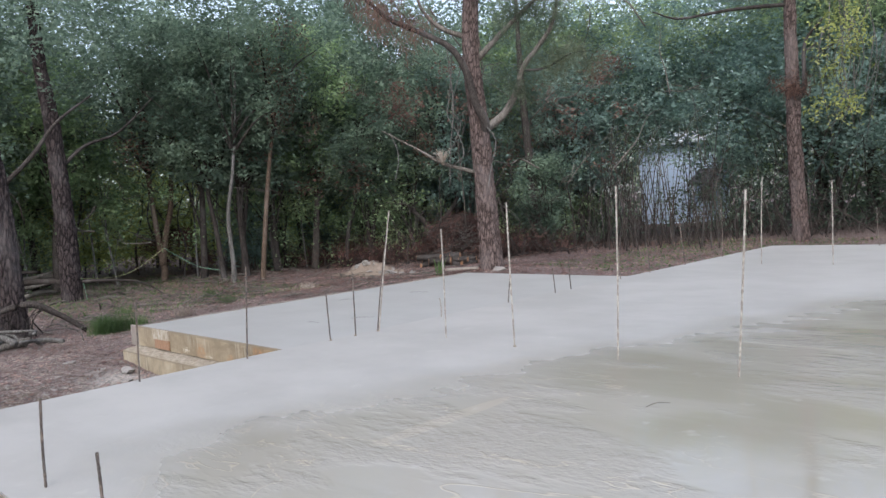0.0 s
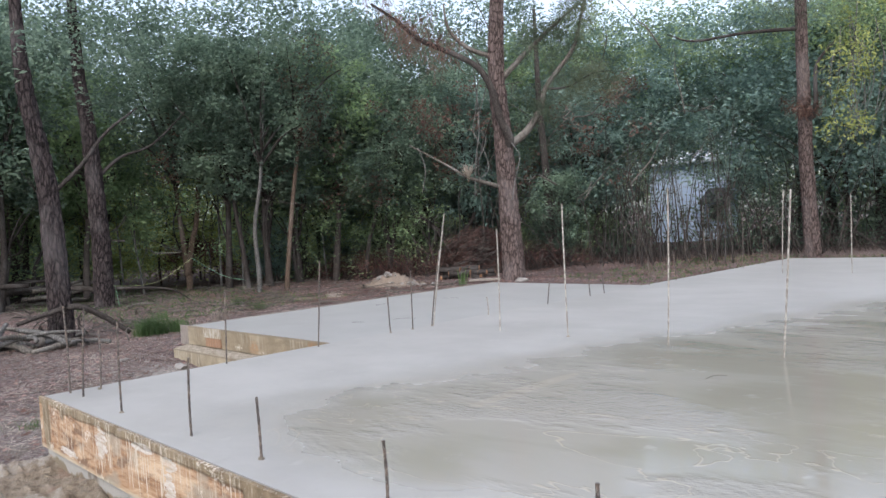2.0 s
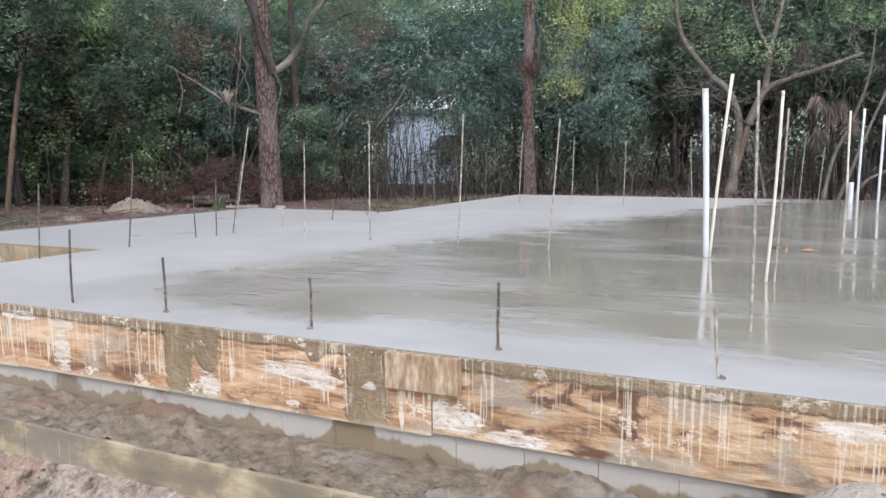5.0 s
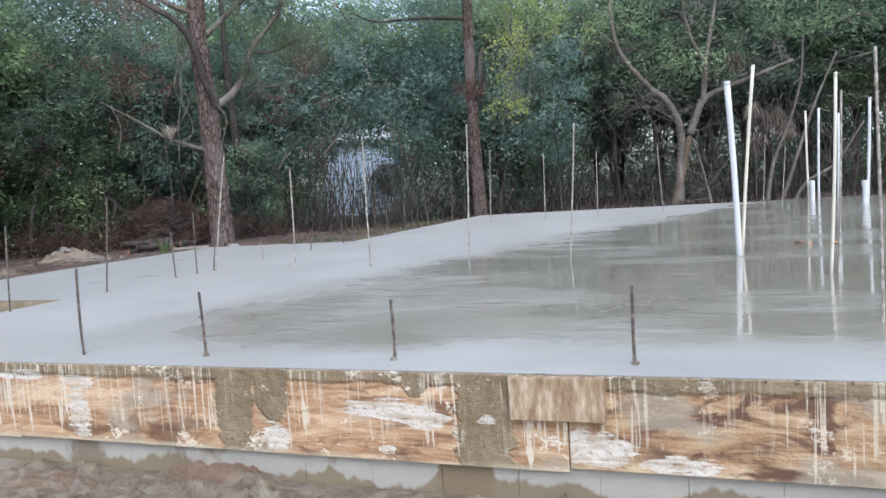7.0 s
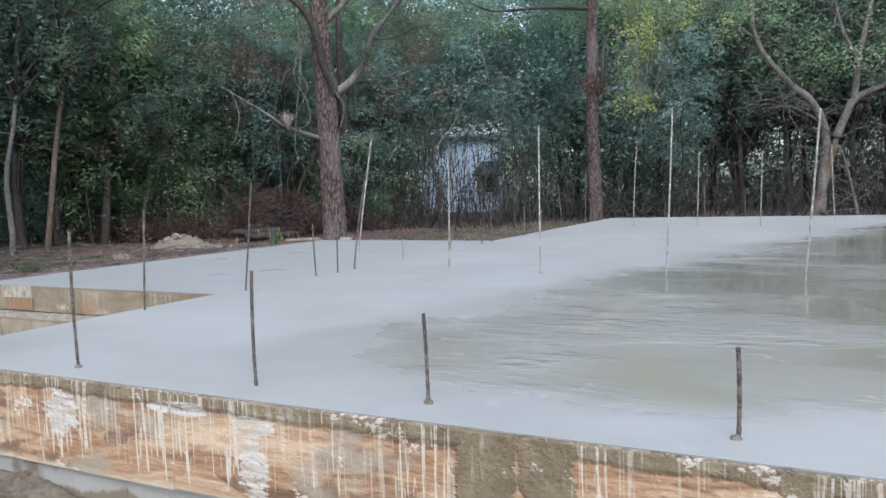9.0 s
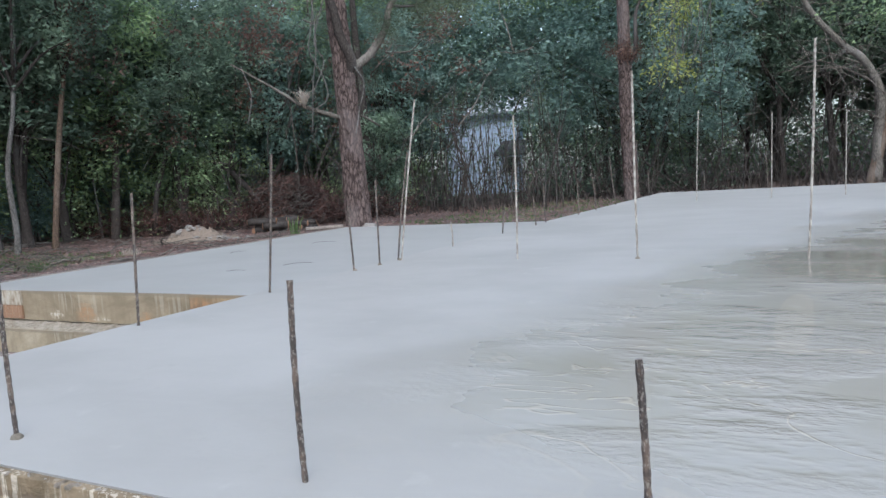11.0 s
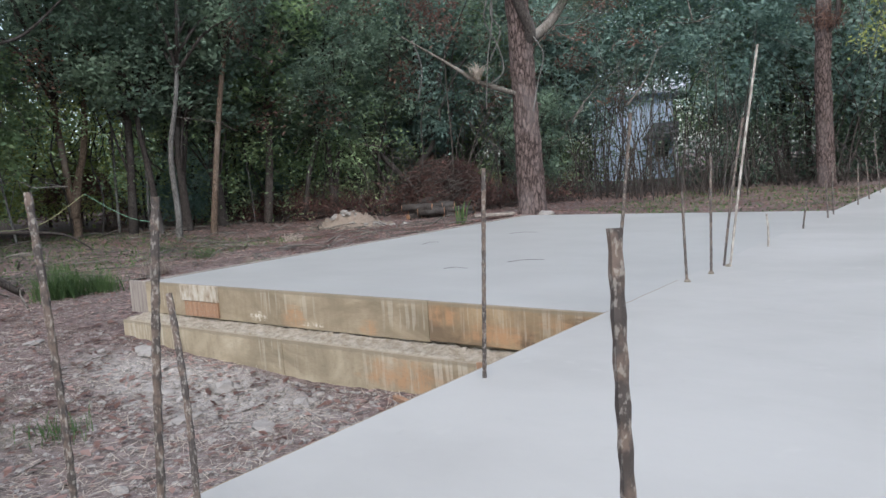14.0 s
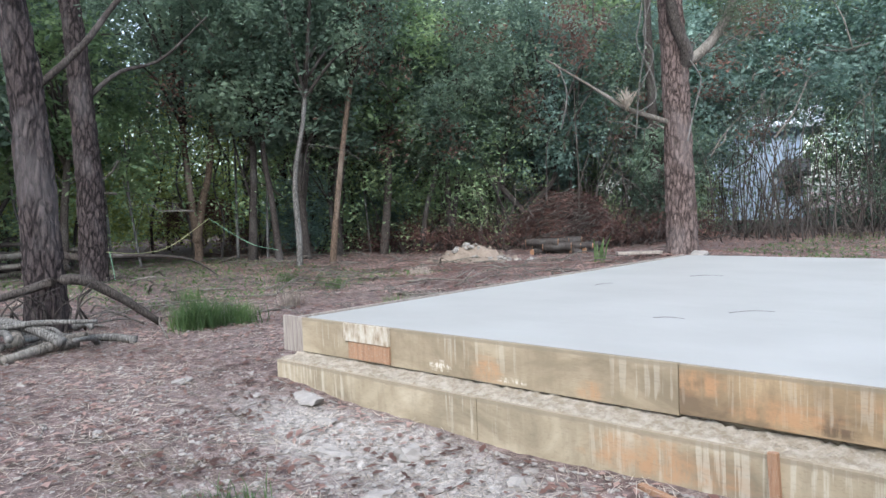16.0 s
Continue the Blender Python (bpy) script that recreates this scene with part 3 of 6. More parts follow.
def tube_data(points, radii, sides=8, wobble=0.0, rnd=None, cap=True):
    """Rings along a line; returns vertices and faces."""
    rnd = rnd or random
    pts = [Vector(q) for q in points]
    verts, faces = [], []
    ref = Vector((0.31, 0.92, 0.13)).normalized()
    for i, q in enumerate(pts):
        d = (pts[min(i + 1, len(pts) - 1)] - pts[max(i - 1, 0)])
        d = d.normalized() if d.length > 1e-6 else Vector((0, 0, 1))
        u = d.cross(ref)
        u = u.normalized() if u.length > 1e-3 else d.orthogonal().normalized()
        w = d.cross(u)
        for k in range(sides):
            a = 2 * math.pi * k / sides
            r = radii[i] * (1 + (wobble * (rnd.random() - 0.5) * 2 if wobble else 0))
            verts.append(q + (u * math.cos(a) + w * math.sin(a)) * r)
    for i in range(len(pts) - 1):
        for k in range(sides):
            a, b = i * sides + k, i * sides + (k + 1) % sides
            faces.append((a, b, b + sides, a + sides))
    if cap:
        faces.append(tuple(range(sides))[::-1])
        n = (len(pts) - 1) * sides
        faces.append(tuple(range(n, n + sides)))
    return verts, faces


def smooth_line(points, radii, steps=4):
    """A soft line through control points (Catmull-Rom), with radii."""
    P = [Vector(q) for q in points]
    P = [P[0] * 2 - P[1]] + P + [P[-1] * 2 - P[-2]]
    out, rr = [], []
    for i in range(1, len(P) - 2):
        for s in range(steps):
            t = s / steps
            a, b, c, d = P[i - 1], P[i], P[i + 1], P[i + 2]
            out.append(0.5 * ((2 * b) + (c - a) * t + (2 * a - 5 * b + 4 * c - d) * t * t + (3 * b - a - 3 * c + d) * t ** 3))
            rr.append(radii[i - 1] * (1 - t) + radii[i] * t)
    out.append(P[-2])
    rr.append(radii[-1])
    return out, rr


class Pile:
    """Gathers tubes into one mesh."""

    def __init__(self):
        self.v, self.f = [], []

    def tube(self, points, radii, sides=8, wobble=0.0, rnd=None, steps=0):
        if steps:
            points, radii = smooth_line(points, radii, steps)
        v, f = tube_data(points, radii, sides, wobble, rnd)
        n = len(self.v)
        self.v += v
        self.f += [tuple(i + n for i in q) for q in f]
        return self

    def mesh(self, name, material, smooth=True):
        return mesh_from(name, self.v, self.f, material, smooth)


def leaves_mesh(name, centres, per, spread, length, width, material, seed, droop=0.25, flat=0.5):
    """Many small folded leaves round cluster centres."""
    g = np.random.default_rng(seed)
    c = np.asarray(centres, dtype=float)
    c = np.repeat(c, per, axis=0)
    n = len(c)
    at = c + g.normal(0, 1, (n, 3)) * np.array(spread)
    d = g.normal(0, 1, (n, 3))
    d[:, 2] = d[:, 2] * flat - droop
    d /= np.linalg.norm(d, axis=1)[:, None]
    s = np.cross(d, g.normal(0, 1, (n, 3)) + np.array([0, 0, 0.8]))
    s /= np.maximum(np.linalg.norm(s, axis=1), 1e-6)[:, None]
    L = (length * g.uniform(0.6, 1.3, n))[:, None]
    W = (width * g.uniform(0.7, 1.25, n))[:, None]
    up = np.cross(s, d)
    v = np.stack([at, at + d * L * 0.45 + s * W * 0.5 + up * W * 0.2, at + d * L, at + d * L * 0.45 - s * W * 0.5 + up * W * 0.2], axis=1)
    return quick_mesh(name, v.reshape(-1, 3), 4, material)


def blades_mesh(name, bases, height, width, lean, material, seed):
    """Thin upright blades or needles: one bent strip of two faces each."""
    g = np.random.default_rng(seed)
    b = np.asarray(bases, dtype=float)
    n = len(b)
    h = (height * g.uniform(0.5, 1.2, n))[:, None]
    a = g.uniform(0, 2 * np.pi, n)
    d = np.stack([np.cos(a), np.sin(a), np.zeros(n)], 1)
    s = np.stack([-np.sin(a), np.cos(a), np.zeros(n)], 1) * (width / 2)
    l = (lean * g.uniform(0.2, 1.2, n))[:, None]
    z = np.array([0, 0, 1.0])
    m = b + z * h * 0.6 + d * h * l * 0.4
    t = b + z * h * (1 - 0.2 * l) + d * h * l
    v = np.stack([b - s, b + s, m + s * 0.8, m - s * 0.8, m - s * 0.8, m + s * 0.8, t + s * 0.15, t - s * 0.15], 1)
    return quick_mesh(name, v.reshape(-1, 3), 4, material)


# ---- ground ----
SLAB_TOP = 0.60


def hump(x, y, cx, cy, rx, ry):
    return np.exp(-(((x - cx) / rx) ** 2 + ((y - cy) / ry) ** 2))


def soft_step(v):
    return 1 / (1 + np.exp(np.clip(-v, -50, 50)))


def ground_z(x, y):
    """Height of the earth (works on numbers and on arrays)."""
    z = -0.12 + 0.04 * np.sin(0.31 * x + 1.3) * np.cos(0.27 * y) + 0.03 * np.sin(0.9 * x + 0.4 * y) + 0.012 * np.sin(3.1 * x) * np.sin(2.7 * y + 1)
    z = z - 0.36 * soft_step((1.12 - y) * 9) * soft_step((x + 7.4) * 3)
    z = z - 0.40 * hump(x, y, -8.8, 5.2, 3.6, 2.6) - 0.12 * hump(x, y, -15.0, 7.0, 3.5, 5.0)
    z = z - 0.16 * hump(x, y, -20.5, 18.0, 4.0, 5.0)
    z = z + 0.06 * hump(x, y, -8.3, 4.9, 1.5, 0.7) + 0.62 * hump(x, y, 1.75, 1.1, 0.55, 0.62) + 0.6 * hump(x, y, 2.9, 0.4, 1.0, 0.7)
    z = z + 0.24 * hump(x, y, -13.75, 17.5, 2.0, 2.2)
    return z


def spread_axis(lo, hi, step, far):
    a = list(np.arange(lo, hi + 1e-6, step))
    s, x = step, hi
    up = []
    while x < far:
        s *= 1.22
        x += s
        up.append(x)
    s, x = step, lo
    down = []
    while x > -far:
        s *= 1.22
        x -= s
        down.append(x)
    return np.array(down[::-1] + a + up)


gx, gy = spread_axis(-17, 4, 0.10, 420), spread_axis(-3, 9, 0.10, 420)
X, Y = np.meshgrid(gx, gy)
rough = np.random.default_rng(5)
Z = ground_z(X, Y)
nearby = (X > -18) & (X < 5) & (Y > -4) & (Y < 9)
Z = Z + nearby * rough.normal(0, 0.006, Z.shape)
muddy = (X > -7.2) & (X < 4) & (Y > -2) & (Y < 1.3)
lump = rough.normal(0, 1, Z.shape)
lump = (lump + np.roll(lump, 1, 0) + np.roll(lump, 1, 1) + np.roll(lump, (1, 1), (0, 1))) / 4
Z = Z + muddy * lump * 0.035
far = np.hypot(X + 6, Y - 8) > 120
Z = np.where(far, -0.15, Z)
w = len(gx)
idx = np.arange(len(gy) * w).reshape(len(gy), w)
quads = np.stack([idx[:-1, :-1], idx[:-1, 1:], idx[1:, 1:], idx[1:, :-1]], -1).reshape(-1, 4)
ground = new("ground", mesh_from("ground", np.stack([X, Y, Z], -1).reshape(-1, 3), quads, earth, True))
tagged(ground, "bare forest earth with reddish needle litter, sand and mud", "ground", kind="structure")

# ---- slab, forms and footing ----
WING_TOP = 0.30
X0, X1, Y0, Y3 = -6.37, 7.2, 1.87, 19.1


def west(y):
    """The main slab's long west edge runs a little askew."""
    return X0 + 0.024 * (y - Y0)


MAIN = [(X0, Y0), (X1, Y0), (X1, Y3), (west(Y3), Y3)]
YW0, YW1 = 6.34, 15.1
WING = [(-12.77, YW0), (west(YW0) + 0.02, YW0), (west(YW1) + 0.02, YW1), (-12.50, YW1)]


def slab_mesh(outline, top, thick):
    """A poured slab: flat top, plain sides, a softly worn arris."""
    bm = bmesh.new()
    face = bm.faces.new([bm.verts.new((x, y, top)) for x, y in outline])
    low = bmesh.ops.extrude_face_region(bm, geom=[face])
    bmesh.ops.translate(bm, vec=(0, 0, -thick), verts=[v for v in low["geom"] if isinstance(v, bmesh.types.BMVert)])
    bmesh.ops.recalc_face_normals(bm, faces=bm.faces)
    rim = [e for e in bm.edges if all(abs(v.co.z - top) < 1e-5 for v in e.verts)]
    bmesh.ops.bevel(bm, geom=rim, offset=0.012, segments=2, affect="EDGES")
    return bm


slab = part("concrete_slab", slab_mesh(MAIN, SLAB_TOP, 0.34), concrete)
tagged(slab, "freshly poured wet grey concrete slab with bleeding water", "concrete slab", kind="structure")
wing = part("lower_slab", slab_mesh(WING, WING_TOP, 0.22), concrete_smooth)
tagged(wing, "lower fresh grey concrete slab, a step below the main one", "concrete slab", kind="structure")

stem = bmesh.new()
T = 0.19
for x0, x1, y0, y1 in ((X0 + 0.02, X1, Y0, Y0 + T), (X0 + 0.04, X0 + T, Y0 + T, Y3), (X1 - T, X1, Y0 + T, Y3), (X0 + T, X1 - T, Y3 - T, Y3)):
    box(stem, x0 + 0.012, x1 - 0.002, y0 + 0.012, y1 - 0.002, -0.7, 0.262)
fill = part("stem_wall_core", stem, block_mat)
tagged(fill, "grey concrete block stem wall under the slab", "wall", kind="structure")

# block courses that show under the front forms
block_wall = new("wall_south")
tagged(block_wall, "grey concrete block stem wall with muddy splashes", "wall", kind="structure")
bm = bmesh.new()
box(bm, -0.2025, 0.2025, -0.006, 0.006, -0.143, 0.143, 0.003)
block_mesh = bpy.data.meshes.new("concrete_block")
bm.to_mesh(block_mesh)
bm.free()
block_mesh.materials.append(block_mat)
for row, z in enumerate((-0.07, -0.36)):
    for k in range(24):
        b = put_mesh("concrete_block", block_mesh, block_wall)
        b.location = (X0 + 0.2 + 0.406 * k + 0.2 * (row % 2), Y0 + 0.008, z + 0.06)


def panel(name, x0, x1, y0, y1, z0, z1, material, parent, label="", bevel=0.006, tilt=0.0):
    bm = bmesh.new()
    box(bm, -(x1 - x0) / 2, (x1 - x0) / 2, -(y1 - y0) / 2, (y1 - y0) / 2, -(z1 - z0) / 2, (z1 - z0) / 2, bevel)
    ob = part(name, bm, material, parent, label)
    ob.matrix_basis = pose((x0 + x1) / 2, (y0 + y1) / 2, (z0 + z1) / 2, 0, tilt, 0)
    return ob


form_s = tagged(new("front_formwork"), "tall plywood formwork along the slab front, stained with slurry runs", "formwork")
panel("form_panel", X0 - 0.03, -3.96, 1.832, 1.868, 0.115, 0.603, front_board, form_s, "worn shuttering panel with cream slurry runs")
panel("form_panel", -3.957, -0.42, 1.832, 1.868, 0.125, 0.601, front_board, form_s, "worn shuttering panel with white cement splashes")
panel("form_panel", -0.415, 2.05, 1.834, 1.868, 0.145, 0.602, dark_board, form_s, "dark worn shuttering panel with mud streaks")
panel("form_panel", 2.055, 4.5, 1.832, 1.868, 0.14, 0.602, dark_board, form_s)
panel("form_panel", 4.505, X1 + 0.03, 1.832, 1.868, 0.14, 0.602, front_board, form_s)
panel("splice_cleat", -0.69, -0.23, 1.780, 1.829, 0.395, 0.605, cleat_wood, form_s, "short splice board nailed over the panel joint", 0.005, -0.6)
bm = bmesh.new()
g = random.Random(3)
for k in range(230):
    x = g.uniform(-6.35, 2.4)
    r = g.uniform(0.003, 0.012)
    m = pose(x, 1.846 + g.uniform(-0.012, 0.012), 0.601, g.uniform(0, 90), 0, g.uniform(0, 180)) @ Matrix.Diagonal((r * g.uniform(1, 2.5), r, r * 0.45, 1))
    bmesh.ops.create_icosphere(bm, subdivisions=1, radius=1, matrix=m)
tagged(part("spilled_mortar", bm, mud_mat, form_s, "lumps of spilled mortar along the top edge", True), kind="stuff")

form_w = tagged(new("side_formwork"), "board form along the short west side of the slab", "formwork")
side = panel("form_panel", X0 + 0.012, X0 + 0.048, 1.84, YW0 - 0.06, 0.13, 0.566, front_board, form_w)
side.matrix_basis = pose((X0 + west(YW0)) / 2 - 0.021, (1.84 + YW0 - 0.06) / 2, 0.363, 0, 0, -math.degrees(math.atan(0.024)))

YF = YW0 - 0.002
form_n = tagged(new("notch_formwork"), "yellowish slurry-stained board form along the lower slab", "formwork")
panel("form_panel", -12.80, -8.505, YF - 0.040, YF, -0.065, 0.302, back_board, form_n, tilt=-0.1)
panel("form_panel", -8.5, X0 + 0.06, YF - 0.040, YF, -0.045, 0.302, rusty_board, form_n, tilt=-0.05)
panel("splice_cleat", -12.06, -11.40, YF - 0.076, YF - 0.042, 0.125, 0.306, cleat_pale, form_n, "pale cleat with slurry drips", 0.004)
panel("splice_board", -12.0, -11.40, YF - 0.068, YF - 0.043, -0.05, 0.121, orange_lumber, form_n, "orange raw lumber piece", 0.004)
panel("end_board", -13.16, -12.803, YF - 0.036, YF + 0.004, -0.09, 0.30, grey_lumber, form_n, "grey weathered end of a form board", 0.006)
panel("return_board", -12.81, -12.775, YF + 0.01, YW1 + 0.2, -0.09, 0.298, grey_lumber, form_n, "grey side form board", 0.006).rotation_euler[2] = radians(-1.7)

FOOT_Y = 6.05
foot_n = tagged(new("notch_footing"), "cast footing with its yellow-stained board form and a rough slurry top", "footing")
panel("form_panel", -12.88, -10.1, FOOT_Y - 0.04, FOOT_Y, -0.8, -0.112, low_board, foot_n, bevel=0.006)
panel("form_panel", -10.095, -7.75, FOOT_Y - 0.038, FOOT_Y, -0.8, -0.108, low_board, foot_n, bevel=0.006)
panel("form_panel", -7.745, X0 + 0.1, FOOT_Y - 0.042, FOOT_Y, -0.8, -0.11, low_board, foot_n, bevel=0.006)
panel("end_board", -12.88, -12.84, FOOT_Y + 0.002, 6.9, -0.8, -0.115, low_board, foot_n)
n = 260
xs, ys = np.linspace(-12.87, X0 + 0.08, n), np.linspace(FOOT_Y - 0.008, YW0 + 0.01, 9)
g = np.random.default_rng(8)
crust = g.normal(0, 0.009, (9, n))
hz = -0.105 + crust + 0.03 * (np.linspace(0, 1, 9)[:, None]) * g.uniform(0.7, 1.2, n)[None]
VX, VY = np.meshgrid(xs, ys)
top_v = np.stack([VX, VY, hz], -1).reshape(-1, 3)
iq = np.arange(9 * n).reshape(9, n)
top_q = np.stack([iq[:-1, :-1], iq[:-1, 1:], iq[1:, 1:], iq[1:, :-1]], -1).reshape(-1, 4)
skirt = [(i, i + 1, 9 * n + i + 1, 9 * n + i) for i in range(n - 1)]
skirt_v = [(x, FOOT_Y - 0.008, -0.3) for x in xs]
put_mesh("slurry_top", mesh_from("slurry_top", list(top_v) + skirt_v, list(top_q) + [q[::-1] for q in skirt], slurry_mat, True), foot_n, "rough crusted slurry ledge")
core = bmesh.new()
box(core, -12.83, X0 + 0.1, FOOT_Y + 0.002, YW1, -0.8, -0.14)
part("concrete_core", core, block_mat, foot_n)
core = bmesh.new()
box(core, -12.74, X0 + 0.1, YW0 + 0.03, YW1 - 0.02, -0.13, 0.085)
part("block_course", core, block_mat, foot_n)
brace = tagged(panel("form_stake", -7.78, -7.72, FOOT_Y - 0.085, FOOT_Y - 0.044, -0.85, -0.08, orange_lumber, None, bevel=0.004, tilt=-3), "orange wooden form stake driven beside the footing board", "wooden stake")
brace = tagged(panel("wood_offcut", -8.6, -7.6, 5.70, 5.75, -0.475, -0.435, orange_lumber, None, bevel=0.004, tilt=2), "orange lumber offcut lying on the dirt", "lumber")
brace.rotation_euler[2] = radians(-17)

foot_s = tagged(new("front_footing"), "low front footing with a mud-smeared form board", "footing")
panel("form_panel", -6.45, -3.1, 1.24, 1.28, -0.62, 0.0, foot_board, foot_s)
panel("form_panel", -3.095, 0.6, 1.242, 1.28, -0.62, -0.005, foot_board, foot_s)
panel("form_panel", 0.605, 4.6, 1.24, 1.28, -0.62, -0.01, foot_board, foot_s)
panel("end_board", -6.45, -6.41, 1.282, 1.86, -0.40, 0.0, grey_lumber, foot_s)
n, m_ = 420, 26
xs, ys = np.linspace(-6.44, 4.6, n), np.linspace(1.268, 1.89, m_)
g = np.random.default_rng(9)
VX, VY = np.meshgrid(xs, ys)
lumps = g.normal(0, 1, (m_, n))
lumps = (lumps + np.roll(lumps, 1, 1) + np.roll(lumps, 1, 0) + np.roll(lumps, (1, 1), (0, 1))) / 3
broad = g.normal(0, 1, (m_ // 3 + 2, n // 5 + 2)).repeat(3, 0).repeat(5, 1)[:m_, :n]
for _ in range(2):
    broad = (broad + np.roll(broad, 1, 0) + np.roll(broad, 2, 1) + np.roll(broad, -2, 1)) / 4
t_ = (VY - 1.268) / 0.62
hz = -0.01 + lumps * 0.020 + broad * 0.026 * np.clip(4 * (VY - 1.28), 0, 1) + t_ * (-0.05 + 0.05 * np.clip(np.sin(VX * 2.1 + 0.8) + np.sin(VX * 4.7), -0.6, 1.6)) + 0.07 * np.clip((VX - 0.5), 0, 1.5)
put_mesh("mud_top", mesh_from("mud_top", np.stack([VX, VY, hz], -1).reshape(-1, 3), np.stack([(q := np.arange(m_ * n).reshape(m_, n))[:-1, :-1], q[:-1, 1:], q[1:, 1:], q[1:, :-1]], -1).reshape(-1, 4), mud_mat, True), foot_s, "clods of wet mud on the footing")

core = bmesh.new()
box(core, -6.40, 4.6, 1.281, 1.86, -0.5, -0.045)
part("mud_core", core, mud_mat, foot_s)

# ---- rebar stakes and pipes standing in the slab ----


def rod_mesh(name, height, dx, dy, r, material, ribs=True, seed=0):
    g = random.Random(seed)
    n = max(6, int(height / 0.022)) if ribs else 7
    pts, rad = [], []
    bend = g.uniform(-0.012, 0.012)
    for i in range(n + 1):
        t = i / n
        pts.append((dx * t + bend * math.sin(t * 3.1), dy * t + bend * math.sin(t * 2.7), -0.12 + (height + 0.12) * t))
        rad.append(r * ((1.12 if i % 2 else 0.92) if ribs else 1.0))
    v, f = tube_data(pts, rad, 7 if ribs else 14)
    return mesh_from(name, v, f, material, not ribs)


def collar_mesh(seed):
    g = random.Random(seed)
    bm = bmesh.new()
    bmesh.ops.create_uvsphere(bm, u_segments=12, v_segments=6, radius=1, matrix=Matrix.Diagonal((0.021, 0.019, 0.018, 1)))
    for v in bm.verts:
        v.co *= g.uniform(0.8, 1.25)
    return bm


STAKES = [  # x, y, top z, lean x, lean y, pale
    (-6.235, 2.07, 1.457, -0.064, 0.012, 0), (-5.939, 2.091, 1.432, 0.008, 0.072, 0), (-6.155, 2.32, 1.177, -0.134, 0.072, 0),
    (-4.89, 2.063, 1.373, -0.05, 0.04, 0), (-3.633, 2.09, 1.168, -0.02, 0.03, 0), (-2.694, 2.115, 1.0, -0.01, 0.0, 0),
    (-1.427, 2.1, 0.94, 0.005, 0.0, 0), (-0.115, 2.1, 0.995, 0.0, 0.0, 0), (1.1, 2.03, 0.95, -0.04, 0.0, 1),
    (-6.227, 3.722, 1.437, 0.043, 0.026, 0), (-6.203, 4.942, 1.664, 0.135, 0.021, 0), (-6.178, 6.106, 1.19, -0.02, 0.0, 0),
    (-6.132, 6.462, 1.41, 0.01, 0.02, 0), (-6.114, 6.815, 2.17, 0.18, 0.20, 1), (-6.16, 6.83, 1.66, 0.13, 0.14, 0),
    (-6.107, 7.96, 0.88, 0.0, 0.0, 1), (-6.10, 9.4, 0.98, 0.05, 0.04, 0), (-6.04, 10.55, 1.02, -0.02, -0.02, 0), (-6.05, 11.0, 1.15, -0.01, 0.0, 0),
    (-5.98, 12.4, 1.14, 0.0, 0.0, 0), (-5.96, 13.4, 1.2, -0.05, 0.0, 0), (-5.95, 14.8, 1.55, -0.10, 0.0, 0), (-5.9, 16.3, 1.85, 0.04, 0.0, 0), (-5.88, 17.4, 1.2, 0.0, 0.0, 0),
    (-4.884, 6.861, 1.91, 0.03, 0.02, 1), (-3.77, 6.822, 2.17, 0.01, 0.01, 1), (-2.468, 6.80, 2.25, 0.07, 0.04, 1), (-1.231, 6.666, 2.14, 0.12, 0.05, 1),
    (-4.5, 15.0, 2.28, 0.08, 0.03, 1), (-3.22, 15.0, 2.12, 0.04, 0.0, 1), (-2.05, 15.1, 2.06, 0.03, 0.0, 1), (-0.7, 16.4, 2.16, -0.09, 0.0, 1),
    (-3.5, 18.8, 1.44, -0.04, 0.0, 0), (-2.6, 18.9, 1.3, 0.0, 0.0, 0), (-1.1, 18.8, 1.25, 0.02, 0.0, 0), (1.55, 18.2, 2.23, 0.09, 0.0, 1),
    (1.4, 18.3, 1.9, 0.05, 0.0, 0), (1.18, 3.17, 2.16, -0.02, 0.0, 1), (1.27, 5.32, 2.11, 0.05, 0.0, 1), (0.55, 6.78, 1.2, 0.0, 0.02, 0), (1.95, 17.9, 1.9, 0.1, 0.0, 1)]
for i, (x, y, top, lx, ly, pale) in enumerate(STAKES):
    s = thing("rebar_stake", x, y, SLAB_TOP, "slurry-splashed rebar rod standing in the wet slab" if pale else "dark rusty rebar rod standing in the wet slab", "rebar", "rebar rods in the slab")
    put_mesh("rod", rod_mesh("rod", top - SLAB_TOP, lx, ly, 0.0088, rebar_pale if pale else rebar_mat, True, i), s)
    if i in (3, 5, 6, 7, 8, 2, 13, 11, 12, 25):
        part("cement_collar", collar_mesh(i), slurry_mat, s, "small collar of cement", True)

